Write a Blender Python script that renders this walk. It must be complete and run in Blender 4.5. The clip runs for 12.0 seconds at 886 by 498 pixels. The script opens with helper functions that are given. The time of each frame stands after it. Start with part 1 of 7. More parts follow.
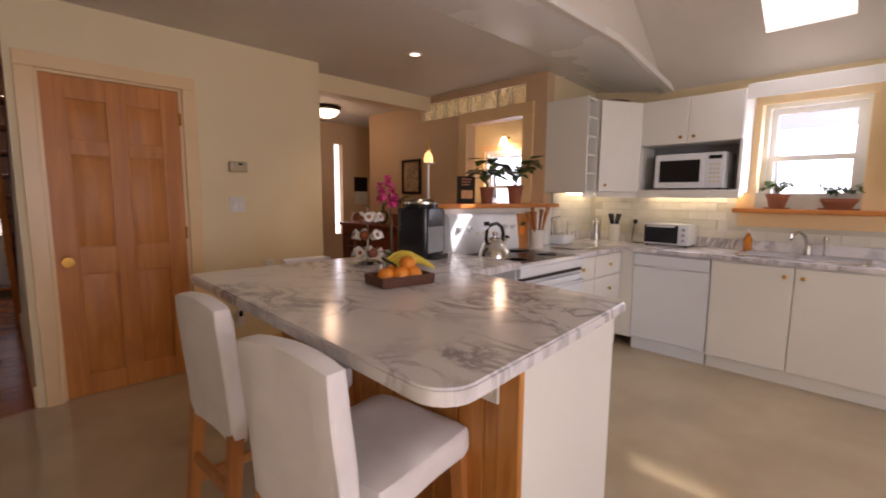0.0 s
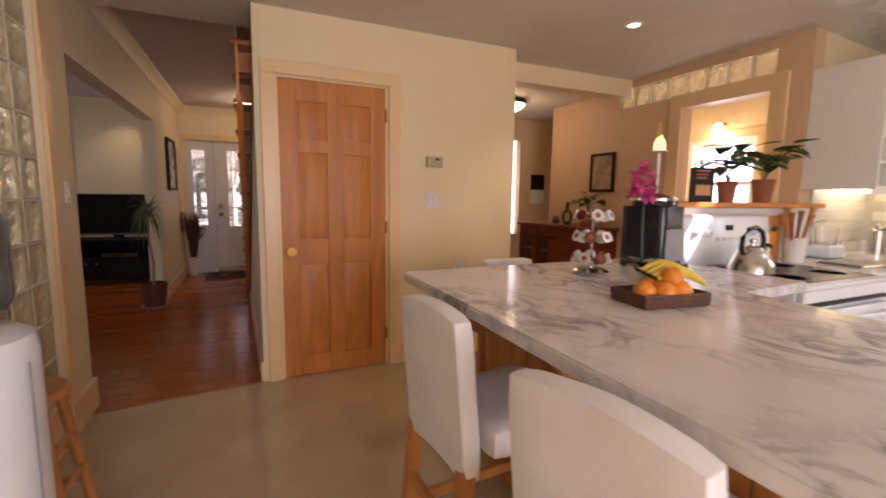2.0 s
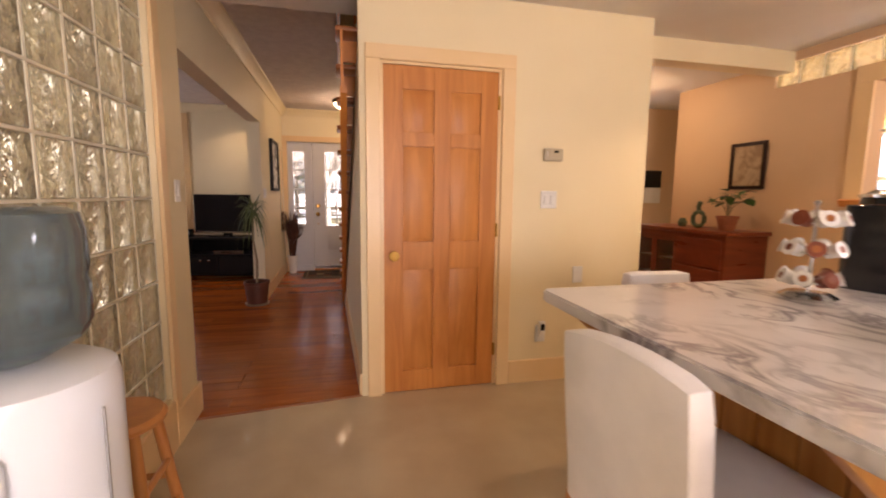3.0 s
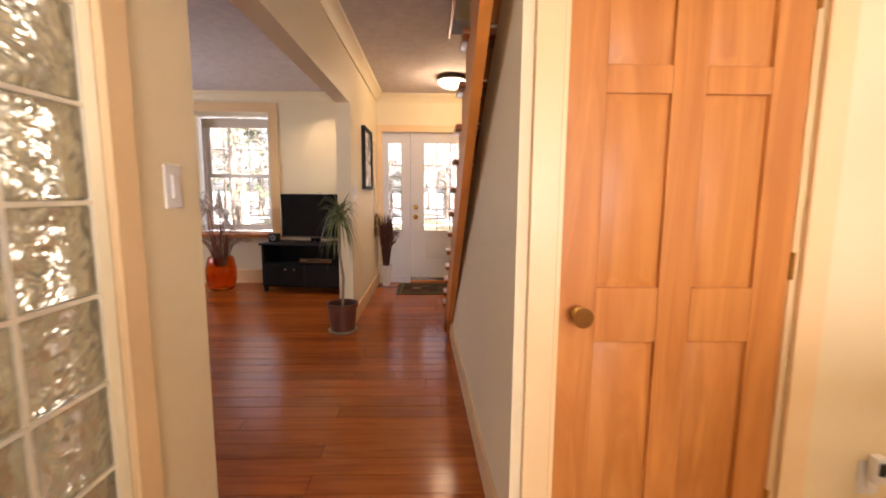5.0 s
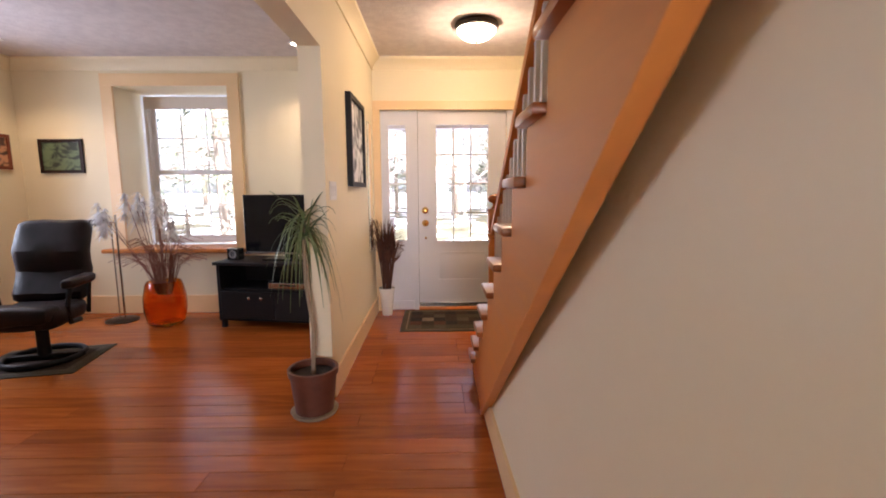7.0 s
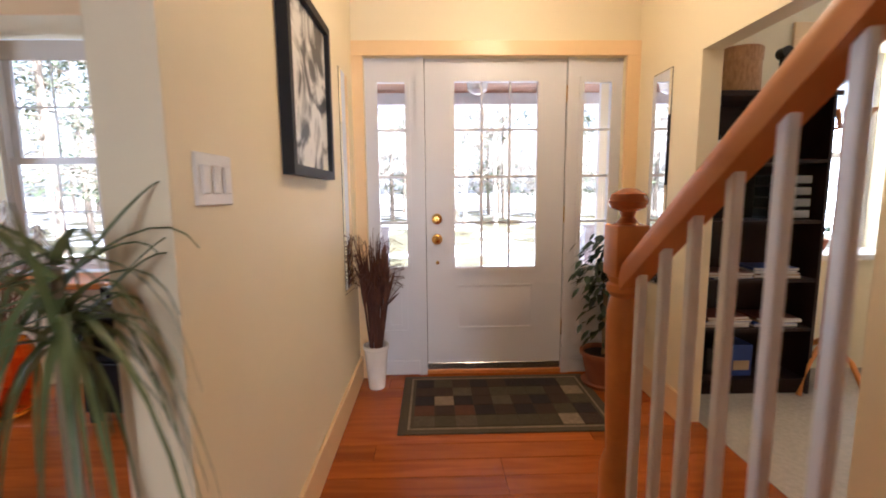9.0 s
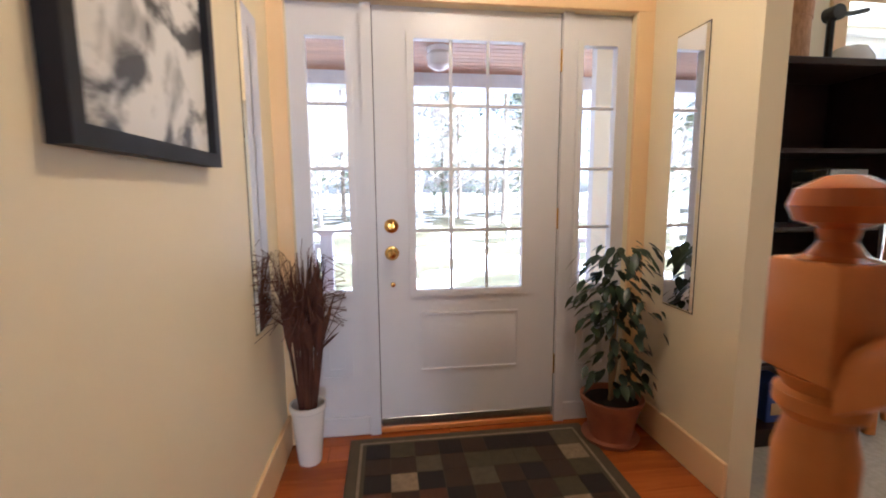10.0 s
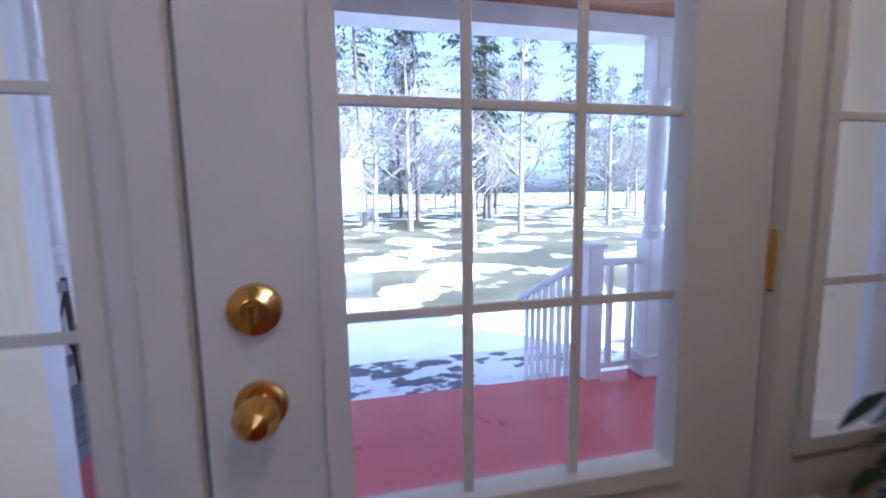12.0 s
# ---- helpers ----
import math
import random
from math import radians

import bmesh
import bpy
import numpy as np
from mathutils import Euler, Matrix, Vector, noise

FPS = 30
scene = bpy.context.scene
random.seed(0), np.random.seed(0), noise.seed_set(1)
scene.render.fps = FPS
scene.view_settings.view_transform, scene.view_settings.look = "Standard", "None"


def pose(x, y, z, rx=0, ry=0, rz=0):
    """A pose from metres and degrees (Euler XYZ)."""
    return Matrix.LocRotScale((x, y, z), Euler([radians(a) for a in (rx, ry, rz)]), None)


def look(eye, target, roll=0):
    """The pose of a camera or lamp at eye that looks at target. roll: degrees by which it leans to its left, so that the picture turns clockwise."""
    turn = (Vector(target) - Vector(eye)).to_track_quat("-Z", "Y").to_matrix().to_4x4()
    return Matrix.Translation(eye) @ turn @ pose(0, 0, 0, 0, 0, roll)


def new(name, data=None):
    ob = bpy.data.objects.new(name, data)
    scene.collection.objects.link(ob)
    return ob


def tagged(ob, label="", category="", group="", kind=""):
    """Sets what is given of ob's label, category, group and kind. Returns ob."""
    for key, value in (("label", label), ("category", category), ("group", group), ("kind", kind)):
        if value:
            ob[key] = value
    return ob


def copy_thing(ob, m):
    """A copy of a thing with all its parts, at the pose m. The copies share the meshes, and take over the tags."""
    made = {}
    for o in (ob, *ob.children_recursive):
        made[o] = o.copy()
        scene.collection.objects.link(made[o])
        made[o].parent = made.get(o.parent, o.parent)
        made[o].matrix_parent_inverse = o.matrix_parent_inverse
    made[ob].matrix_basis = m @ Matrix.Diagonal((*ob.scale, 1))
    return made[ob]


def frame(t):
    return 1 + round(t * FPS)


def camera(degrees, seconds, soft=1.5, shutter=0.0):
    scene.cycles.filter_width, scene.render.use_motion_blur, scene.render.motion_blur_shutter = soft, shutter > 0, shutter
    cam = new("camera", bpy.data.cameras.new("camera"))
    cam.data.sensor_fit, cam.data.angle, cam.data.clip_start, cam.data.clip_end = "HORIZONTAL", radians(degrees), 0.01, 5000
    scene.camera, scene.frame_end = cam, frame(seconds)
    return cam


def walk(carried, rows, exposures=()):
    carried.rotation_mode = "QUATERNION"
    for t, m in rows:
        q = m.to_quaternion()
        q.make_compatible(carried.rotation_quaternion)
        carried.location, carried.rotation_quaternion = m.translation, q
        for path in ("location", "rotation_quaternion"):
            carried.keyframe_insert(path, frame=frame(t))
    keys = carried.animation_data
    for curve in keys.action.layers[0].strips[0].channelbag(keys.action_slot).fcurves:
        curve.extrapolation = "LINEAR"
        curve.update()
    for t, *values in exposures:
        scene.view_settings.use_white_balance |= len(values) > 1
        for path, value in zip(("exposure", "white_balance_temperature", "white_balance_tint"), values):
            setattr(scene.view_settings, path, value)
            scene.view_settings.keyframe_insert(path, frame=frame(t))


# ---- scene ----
cam = camera(91.1, 12.0, soft=1.8, shutter=0.4)
PATH = [
    (0, (0.11, 0.228, 1.319), (1.491, 1.655, 1.083), 0.5),
    (0.5, (0.083, 0.294, 1.308), (1.333, 1.837, 1.071), 0.7),
    (1, (0.06, 0.395, 1.307), (1.173, 2.039, 1.063), 0.7),
    (1.5, (0.055, 0.534, 1.307), (1.026, 2.265, 1.063), 0.8),
    (2, (0.039, 0.691, 1.287), (0.849, 2.504, 1.045), 0.8),
    (2.5, (0.003, 0.895, 1.284), (0.64, 2.775, 1.041), 0.6),
    (3, (-0.027, 1.125, 1.271), (0.433, 3.056, 1.026), 0.6),
    (3.5, (-0.047, 1.396, 1.297), (0.239, 3.359, 1.036), 0.8),
    (3.7, (-0.056, 1.498, 1.293), (0.158, 3.469, 1.033), 0.7),
    (5.3, (-0.184, 2.73, 1.265), (-0.137, 4.713, 1.013), 0.1),
    (5.5, (-0.19, 2.89, 1.268), (-0.149, 4.873, 1.013), -0.2),
    (6, (-0.198, 3.335, 1.266), (-0.164, 5.318, 1.01), -0.0),
    (6.5, (-0.217, 3.655, 1.261), (-0.185, 5.639, 1.005), -0.2),
    (8.3, (-0.337, 5.157, 1.242), (-0.321, 7.14, 0.985), -0.3),
    (8.5, (-0.342, 5.337, 1.234), (-0.329, 7.322, 0.984), -0.3),
    (9, (-0.404, 5.738, 1.238), (-0.357, 7.722, 0.989), -0.5),
    (9.5, (-0.406, 6.113, 1.233), (-0.283, 8.094, 0.984), -0.4),
    (10, (-0.398, 6.488, 1.232), (-0.143, 8.456, 0.979), -0.4),
    (10.5, (-0.408, 6.866, 1.21), (-0.032, 8.817, 0.981), -0.4),
    (11, (-0.324, 7.247, 1.22), (0.048, 9.198, 0.986), -0.7),
    (11.5, (-0.328, 7.655, 1.21), (0.133, 9.588, 0.983), -0.5),
    (12, (-0.256, 8.034, 1.224), (0.192, 9.967, 0.975), -0.8),
]
walk(cam, [(t, look(eye, target, roll)) for t, eye, target, roll in PATH],
     [(0, 0.85, 6300, 27), (1.5, 1.2, 6300, 26), (2.5, 1.85, 6700, 27), (3.5, 2.5, 6800, 26), (5.3, 2.95, 6600, 23), (6.0, 2.9, 6500, 23), (6.5, 3.2, 6150, 22), (8.5, 3.02, 5600, 17), (9.5, 3.2, 5300, 14), (10.5, 2.85, 4900, 13), (11.3, 2.5, 4800, 15), (12.0, 2.05, 4350, 17)])

# world, sun and large lights
world = bpy.data.worlds.new("sky")
scene.world = world
world.use_nodes = True
wn = world.node_tree
bg = wn.nodes["Background"]
sky = wn.nodes.new("ShaderNodeTexSky")
sky.sky_type = "NISHITA"
sky.sun_disc = False
sky.sun_elevation = radians(38.9)
sky.sun_rotation = radians(135.6)
sky.dust_density = 3.0
sky.air_density = 0.6
sky.ozone_density = 0.0
haze = wn.nodes.new("ShaderNodeHueSaturation")
haze.inputs["Saturation"].default_value = 0.4
haze.inputs["Value"].default_value = 1.35
wn.links.new(sky.outputs[0], haze.inputs["Color"])
wn.links.new(haze.outputs[0], bg.inputs[0])
bg.inputs[1].default_value = 0.085

sun = new("sun", bpy.data.lights.new("sun", "SUN"))
sun.data.energy, sun.data.angle, sun.data.color = 4.4, radians(0.5), (1.0, 0.94, 0.85)
sun.matrix_world = look((1.52, -1.55, 1.75), (0, 0, 0))


def area(name, eye, target, w, h, watts, col):
    ob = new(name, bpy.data.lights.new(name, "AREA"))
    ob.data.shape, ob.data.size, ob.data.size_y, ob.data.energy, ob.data.color = "RECTANGLE", w, h, watts, col
    ob.matrix_world = look(eye, target)
    return ob


def bulb(name, eye, watts, col, radius=0.05):
    ob = new(name, bpy.data.lights.new(name, "POINT"))
    ob.data.energy, ob.data.color, ob.data.shadow_soft_size = watts, col, radius
    ob.location = eye
    return ob


ZK0, ZH0 = 2.46, 2.60
DAY = (0.86, 0.92, 1.0)
WARM = (1.0, 0.72, 0.42)
area("daylight_living_west_window", (-4.68, 7.27, 1.5), (0, 5.2, 1.2), 0.85, 1.4, 5.2, DAY)
area("daylight_sink_window", (4.73, 0.69, 1.65), (2, 0.69, 1.2), 0.5, 0.65, 5, DAY)
area("daylight_skylight", (3.94, 0.76, 3.06), (3.94, 0.765, 0.0), 0.42, 0.46, 6.5, (0.98, 0.97, 0.95))
area("daylight_study_window", (2.4, 8.99, 1.5), (2.4, 7, 1.2), 0.7, 1.2, 6, DAY)
area("daylight_sunroom", (5.30, 4.14, 1.5), (4, 4.14, 1.4), 0.6, 0.8, 3.5, DAY)
# Lamp of an unseen south window, added to light the kitchen from behind.
area("fill_unseen_south_window", (0.7, -2.64, 1.45), (0.7, 3, 1.2), 2.0, 1.5, 33, (0.97, 0.96, 0.95))
area("daylight_dining_window", (3.59, 6.19, 1.45), (3.4, 4, 1.2), 0.10, 1.2, 0.25, DAY)
bulb("lamp_hall_bulb", (0.075, 7.68, 2.42), 3, WARM, 0.08)
bulb("lamp_dining_bulb", (2.86, 5.13, 2.22), 2.6, WARM, 0.08)
bulb("lamp_sconce_bulb", (5.02, 4.13, 1.98), 3, WARM, 0.04)
for name, x, y, z, w in (("kitchen_downlight", 2.48, 3.02, ZK0, 14), ("living_downlight", -4.05, 8.0, ZH0, 4), ("living_downlight", -1.52, 8.15, ZH0, 4)):
    sp = new(name, bpy.data.lights.new(name, "SPOT"))
    sp.data.energy, sp.data.color, sp.data.spot_size, sp.data.spot_blend, sp.data.shadow_soft_size = w, WARM, radians(115), 0.6, 0.03
    sp.matrix_world = look((x, y, z - 0.012), (x, y, 0))

# materials
def surf(name, col, rough=0.5, metal=0.0, col2=None, scale=(6, 6, 6), detail=4.0, mix=(0.35, 0.65), fine=60.0, bump=0.05, rvar=0.08, spread=0.0, coat=0.0, dist=0.0, kind="noise", trans=0.0, ior=1.5, sheen=0.0, spec=0.5):
    m = bpy.data.materials.new(name)
    m.use_nodes = True
    nt = m.node_tree
    n, l = nt.nodes, nt.links
    b = n["Principled BSDF"]
    tc = n.new("ShaderNodeTexCoord")
    mp = n.new("ShaderNodeMapping")
    mp.inputs["Scale"].default_value = scale
    l.new(tc.outputs["Object"], mp.inputs["Vector"])
    info = n.new("ShaderNodeObjectInfo")
    if spread:
        ad = n.new("ShaderNodeVectorMath")
        ad.operation = "ADD"
        sc = n.new("ShaderNodeMath")
        sc.operation = "MULTIPLY"
        sc.inputs[1].default_value = 37.0
        l.new(info.outputs["Random"], sc.inputs[0])
        l.new(mp.outputs[0], ad.inputs[0])
        l.new(sc.outputs[0], ad.inputs[1])
        vec = ad.outputs[0]
    else:
        vec = mp.outputs[0]
    if kind == "wave":
        t = n.new("ShaderNodeTexWave")
        t.inputs["Scale"].default_value = 1.0
        t.inputs["Distortion"].default_value = dist
        t.inputs["Detail"].default_value = detail
        t.inputs["Detail Scale"].default_value = 1.2
    else:
        t = n.new("ShaderNodeTexNoise")
        t.inputs["Scale"].default_value = 1.0
        t.inputs["Detail"].default_value = detail
        t.inputs["Distortion"].default_value = dist
    l.new(vec, t.inputs["Vector"])
    fac = t.outputs["Fac"]
    ramp = n.new("ShaderNodeValToRGB")
    ramp.color_ramp.elements[0].position, ramp.color_ramp.elements[1].position = mix
    c2 = col2 or tuple(c * 0.86 for c in col)
    ramp.color_ramp.elements[0].color = (*c2, 1)
    ramp.color_ramp.elements[1].color = (*col, 1)
    l.new(fac, ramp.inputs[0])
    out = ramp.outputs[0]
    if spread:
        hs = n.new("ShaderNodeHueSaturation")
        mr = n.new("ShaderNodeMapRange")
        mr.inputs[3].default_value, mr.inputs[4].default_value = 1 - spread, 1 + spread
        l.new(info.outputs["Random"], mr.inputs[0])
        l.new(mr.outputs[0], hs.inputs["Value"])
        l.new(out, hs.inputs["Color"])
        out = hs.outputs[0]
    l.new(out, b.inputs["Base Color"])
    b.inputs["Metallic"].default_value = metal
    b.inputs["Specular IOR Level"].default_value = spec
    b.inputs["Coat Weight"].default_value = coat
    b.inputs["Coat Roughness"].default_value = 0.1
    b.inputs["Transmission Weight"].default_value = trans
    b.inputs["IOR"].default_value = ior
    b.inputs["Sheen Weight"].default_value = sheen
    fn = n.new("ShaderNodeTexNoise")
    fn.inputs["Scale"].default_value = fine
    fn.inputs["Detail"].default_value = 3
    l.new(tc.outputs["Object"], fn.inputs["Vector"])
    rr = n.new("ShaderNodeMapRange")
    rr.inputs[3].default_value, rr.inputs[4].default_value = max(0.02, rough - rvar), min(1, rough + rvar)
    l.new(fac, rr.inputs[0])
    l.new(rr.outputs[0], b.inputs["Roughness"])
    if bump:
        bp = n.new("ShaderNodeBump")
        bp.inputs["Strength"].default_value = bump
        bp.inputs["Distance"].default_value = 0.01
        l.new(fn.outputs["Fac"], bp.inputs["Height"])
        l.new(bp.outputs[0], b.inputs["Normal"])
    return m


def glow(name, col, strength):
    m = bpy.data.materials.new(name)
    m.use_nodes = True
    b = m.node_tree.nodes["Principled BSDF"]
    b.inputs["Base Color"].default_value = (*col, 1)
    b.inputs["Emission Color"].default_value = (*col, 1)
    b.inputs["Emission Strength"].default_value = strength
    b.inputs["Roughness"].default_value = 0.3
    return m


M_WALL = surf("cream_wall_paint", (0.79, 0.66, 0.42), 0.55, col2=(0.76, 0.63, 0.39), scale=(1.2, 1.2, 1.2), fine=180, bump=0.04)
M_WHITEWALL = surf("ivory_wall_paint", (0.82, 0.72, 0.50), 0.5, col2=(0.79, 0.69, 0.47), scale=(1.2, 1.2, 1.2), fine=180, bump=0.04)
M_CEIL = surf("ceiling_paint", (0.72, 0.67, 0.60), 0.7, col2=(0.68, 0.63, 0.56), scale=(2, 2, 2), fine=120, bump=0.05)
# Lighter than the flat ceiling: bounced sun on the bulkhead is in the colour.
M_CEILW = surf("sunlit_satin_ceiling_paint", (0.80, 0.78, 0.74), 0.28, col2=(0.77, 0.75, 0.71), scale=(1.4, 1.4, 1.4), fine=30, bump=0.03, rvar=0.12)
M_STIPPLE = surf("stippled_ceiling", (0.62, 0.57, 0.56), 0.8, col2=(0.54, 0.49, 0.49), scale=(14, 14, 14), fine=45, bump=0.35)
M_TRIM = surf("peach_trim_paint", (0.82, 0.59, 0.32), 0.35, col2=(0.79, 0.56, 0.29), scale=(3, 3, 3), fine=140, bump=0.02)
M_DOORW = surf("fir_door_wood", (0.61, 0.245, 0.056), 0.42, col2=(0.48, 0.17, 0.033), scale=(9, 9, 0.8), dist=2.4, detail=5, fine=90, bump=0.05, spec=0.35)
M_WDOOR = surf("white_door_paint", (0.70, 0.70, 0.74), 0.35, col2=(0.67, 0.67, 0.71), scale=(2, 2, 2), fine=120, bump=0.02)
M_PLANK = surf("red_pine_floor", (0.43, 0.112, 0.015), 0.19, col2=(0.31, 0.070, 0.010), scale=(1.4, 16, 4), dist=1.5, detail=6, fine=70, bump=0.03, spread=0.17, rvar=0.05, spec=0.32)
M_KFLOOR = surf("beige_sheet_floor", (0.52, 0.42, 0.285), 0.09, col2=(0.46, 0.365, 0.245), scale=(2.6, 2.6, 2.6), detail=7, fine=9, bump=0.012, rvar=0.04)
M_STAIN = surf("stained_stair_wood", (0.38, 0.125, 0.03), 0.3, col2=(0.28, 0.08, 0.018), scale=(3, 1.2, 12), dist=1.0, fine=80, bump=0.04, coat=0.2)
M_HONEY = surf("honey_handrail_wood", (0.62, 0.225, 0.042), 0.4, col2=(0.55, 0.19, 0.034), scale=(14, 1.6, 16), dist=0.5, fine=80, bump=0.03)
M_CAP = surf("polished_newel_cap", (0.45, 0.12, 0.022), 0.16, col2=(0.36, 0.085, 0.015), scale=(14, 14, 6), fine=80, bump=0.01)
M_PINE = surf("knotty_pine_panel", (0.62, 0.29, 0.07), 0.4, col2=(0.44, 0.17, 0.036), scale=(3, 9, 1.0), dist=2.0, fine=70, bump=0.04)
M_WHITE = surf("white_cabinet_laminate", (0.80, 0.79, 0.74), 0.4, col2=(0.77, 0.76, 0.71), scale=(2, 2, 2), fine=150, bump=0.02)
M_APPL = surf("white_appliance_enamel", (0.76, 0.79, 0.83), 0.22, col2=(0.73, 0.76, 0.80), scale=(2, 2, 2), fine=100, bump=0.01)
M_SPINDLE = surf("white_spindle_paint", (0.80, 0.79, 0.77), 0.35, scale=(3, 3, 3), col2=(0.76, 0.75, 0.73), fine=120, bump=0.02)
M_FABRIC = surf("white_cotton_slipcover", (0.82, 0.79, 0.79), 0.85, col2=(0.74, 0.71, 0.71), scale=(7, 7, 7), fine=260, bump=0.15, sheen=0.2)
M_LEGW = surf("oak_stool_wood", (0.52, 0.22, 0.06), 0.4, col2=(0.42, 0.16, 0.04), scale=(12, 12, 1.5), dist=1.0, fine=90, bump=0.03)
M_BLACK = surf("black_plastic", (0.012, 0.012, 0.014), 0.25, col2=(0.009, 0.009, 0.01), scale=(4, 4, 4), fine=120, bump=0.02)
M_BLACKW = surf("black_painted_wood", (0.012, 0.010, 0.010), 0.55, col2=(0.008, 0.007, 0.007), scale=(8, 8, 2), fine=90, bump=0.03, spec=0.25)
M_DARKW = surf("dark_espresso_wood", (0.026, 0.010, 0.007), 0.4, col2=(0.017, 0.006, 0.004), scale=(2, 10, 10), fine=90, bump=0.03, spec=0.28)
M_CHERRY = surf("cherry_sideboard_wood", (0.22, 0.05, 0.02), 0.3, col2=(0.15, 0.03, 0.012), scale=(2, 2, 12), dist=1.0, fine=80, bump=0.02)
M_STEEL = surf("brushed_steel", (0.62, 0.61, 0.59), 0.22, 1.0, col2=(0.55, 0.54, 0.52), scale=(2, 2, 40), fine=200, bump=0.02)
M_BRASS = surf("polished_brass", (0.70, 0.44, 0.13), 0.14, 1.0, col2=(0.60, 0.36, 0.09), scale=(9, 9, 9), fine=100, bump=0.02)
M_DKMETAL = surf("dark_bronze_metal", (0.06, 0.045, 0.035), 0.4, 0.8, fine=90, bump=0.02)
M_CLAY = surf("terracotta", (0.36, 0.12, 0.055), 0.7, col2=(0.26, 0.085, 0.04), scale=(9, 9, 9), fine=70, bump=0.12)
M_SOIL = surf("potting_soil", (0.03, 0.02, 0.013), 0.95, col2=(0.015, 0.01, 0.007), scale=(40, 40, 40), fine=90, bump=0.6)
M_CERAM = surf("glazed_white_ceramic", (0.78, 0.75, 0.69), 0.2, col2=(0.74, 0.71, 0.65), scale=(5, 5, 5), fine=60, bump=0.02)
# Near-black green: the shade on the ficus is put into the colour.
M_SHADELEAF = surf("green_leaf", (0.017, 0.046, 0.012), 0.4, col2=(0.007, 0.021, 0.006), scale=(9, 9, 9), fine=60, bump=0.05, spread=0.25)
# Lighter leaf copy: the glow of backlit plants is put into the colour.
M_HERB = surf("backlit_green_leaf", (0.055, 0.13, 0.028), 0.42, col2=(0.028, 0.075, 0.016), scale=(9, 9, 9), fine=60, bump=0.05, spread=0.2)
M_DRAC = surf("striped_dracaena_leaf", (0.22, 0.27, 0.10), 0.45, col2=(0.10, 0.14, 0.045), scale=(9, 9, 9), fine=60, bump=0.05, spread=0.2)
M_STEM = surf("pale_plant_stem", (0.33, 0.25, 0.15), 0.7, col2=(0.24, 0.17, 0.1), scale=(20, 20, 6), fine=60, bump=0.2)
M_DRY = surf("dried_reed", (0.12, 0.042, 0.022), 0.8, col2=(0.06, 0.02, 0.012), scale=(30, 30, 5), fine=80, bump=0.1)
M_DRYR = surf("dried_red_grass", (0.30, 0.12, 0.08), 0.8, col2=(0.2, 0.075, 0.05), scale=(30, 30, 5), fine=80, bump=0.1)
M_PLUME = surf("white_grass_plume", (0.9, 0.89, 0.88), 0.9, scale=(30, 30, 30), fine=80, bump=0.2)
M_ORANGE = surf("orange_peel", (0.80, 0.27, 0.02), 0.4, col2=(0.74, 0.22, 0.015), scale=(12, 12, 12), fine=260, bump=0.2)
M_BANANA = surf("banana_peel", (0.78, 0.55, 0.05), 0.45, col2=(0.6, 0.48, 0.06), scale=(10, 10, 10), fine=80, bump=0.04)
M_WICKER = surf("brown_wicker", (0.16, 0.06, 0.025), 0.5, col2=(0.07, 0.025, 0.012), scale=(70, 70, 70), fine=160, bump=0.5)
M_LEATHER = surf("black_leather", (0.016, 0.009, 0.009), 0.45, col2=(0.009, 0.006, 0.006), scale=(12, 12, 12), fine=160, bump=0.2, spec=0.3)
M_BROWNPOT = surf("dark_brown_clay", (0.13, 0.04, 0.02), 0.5, col2=(0.09, 0.028, 0.014), scale=(9, 9, 9), fine=70, bump=0.1)
M_AMBER = surf("amber_glass", (0.95, 0.36, 0.02), 0.03, col2=(0.88, 0.27, 0.012), scale=(6, 6, 6), fine=30, bump=0.02, trans=1.0)
M_PINK = surf("magenta_orchid_petal", (0.62, 0.06, 0.24), 0.5, col2=(0.48, 0.035, 0.17), scale=(25, 25, 25), fine=60, bump=0.05)
M_PLATE = surf("ivory_plastic_plate", (0.72, 0.66, 0.54), 0.35, scale=(5, 5, 5), fine=90, bump=0.01)
M_WPLATE = surf("white_plastic_plate", (0.80, 0.77, 0.72), 0.3, scale=(5, 5, 5), fine=90, bump=0.01)
M_FRIDGE = surf("cool_grey_liner", (0.3, 0.3, 0.31), 0.4, fine=90, bump=0.01)
M_TILE = surf("cream_wall_tile", (0.76, 0.74, 0.66), 0.15, col2=(0.73, 0.71, 0.63), scale=(8, 8, 8), fine=60, bump=0.02, spread=0.03)
M_GROUT = surf("tile_grout", (0.62, 0.59, 0.50), 0.9, fine=120, bump=0.1)
M_DECK = surf("red_painted_deck", (0.62, 0.14, 0.14), 0.3, col2=(0.54, 0.11, 0.115), scale=(3, 3, 3), fine=80, bump=0.04)
M_PORCHW = surf("cedar_soffit", (0.40, 0.20, 0.10), 0.5, col2=(0.30, 0.14, 0.07), scale=(1.5, 12, 6), fine=60, bump=0.05, spread=0.15)
M_EXT = surf("white_exterior_paint", (0.80, 0.80, 0.80), 0.45, scale=(4, 4, 4), fine=80, bump=0.02)
M_BARK = surf("grey_bark", (0.26, 0.215, 0.17), 0.9, col2=(0.15, 0.12, 0.09), scale=(14, 14, 3), fine=30, bump=0.5)
M_NEEDLE = surf("conifer_needles", (0.11, 0.14, 0.075), 0.7, col2=(0.06, 0.085, 0.045), scale=(3, 3, 3), fine=20, bump=0.2)
M_BOOKS = surf("pale_cardboard", (0.52, 0.36, 0.2), 0.7, fine=80, bump=0.05)
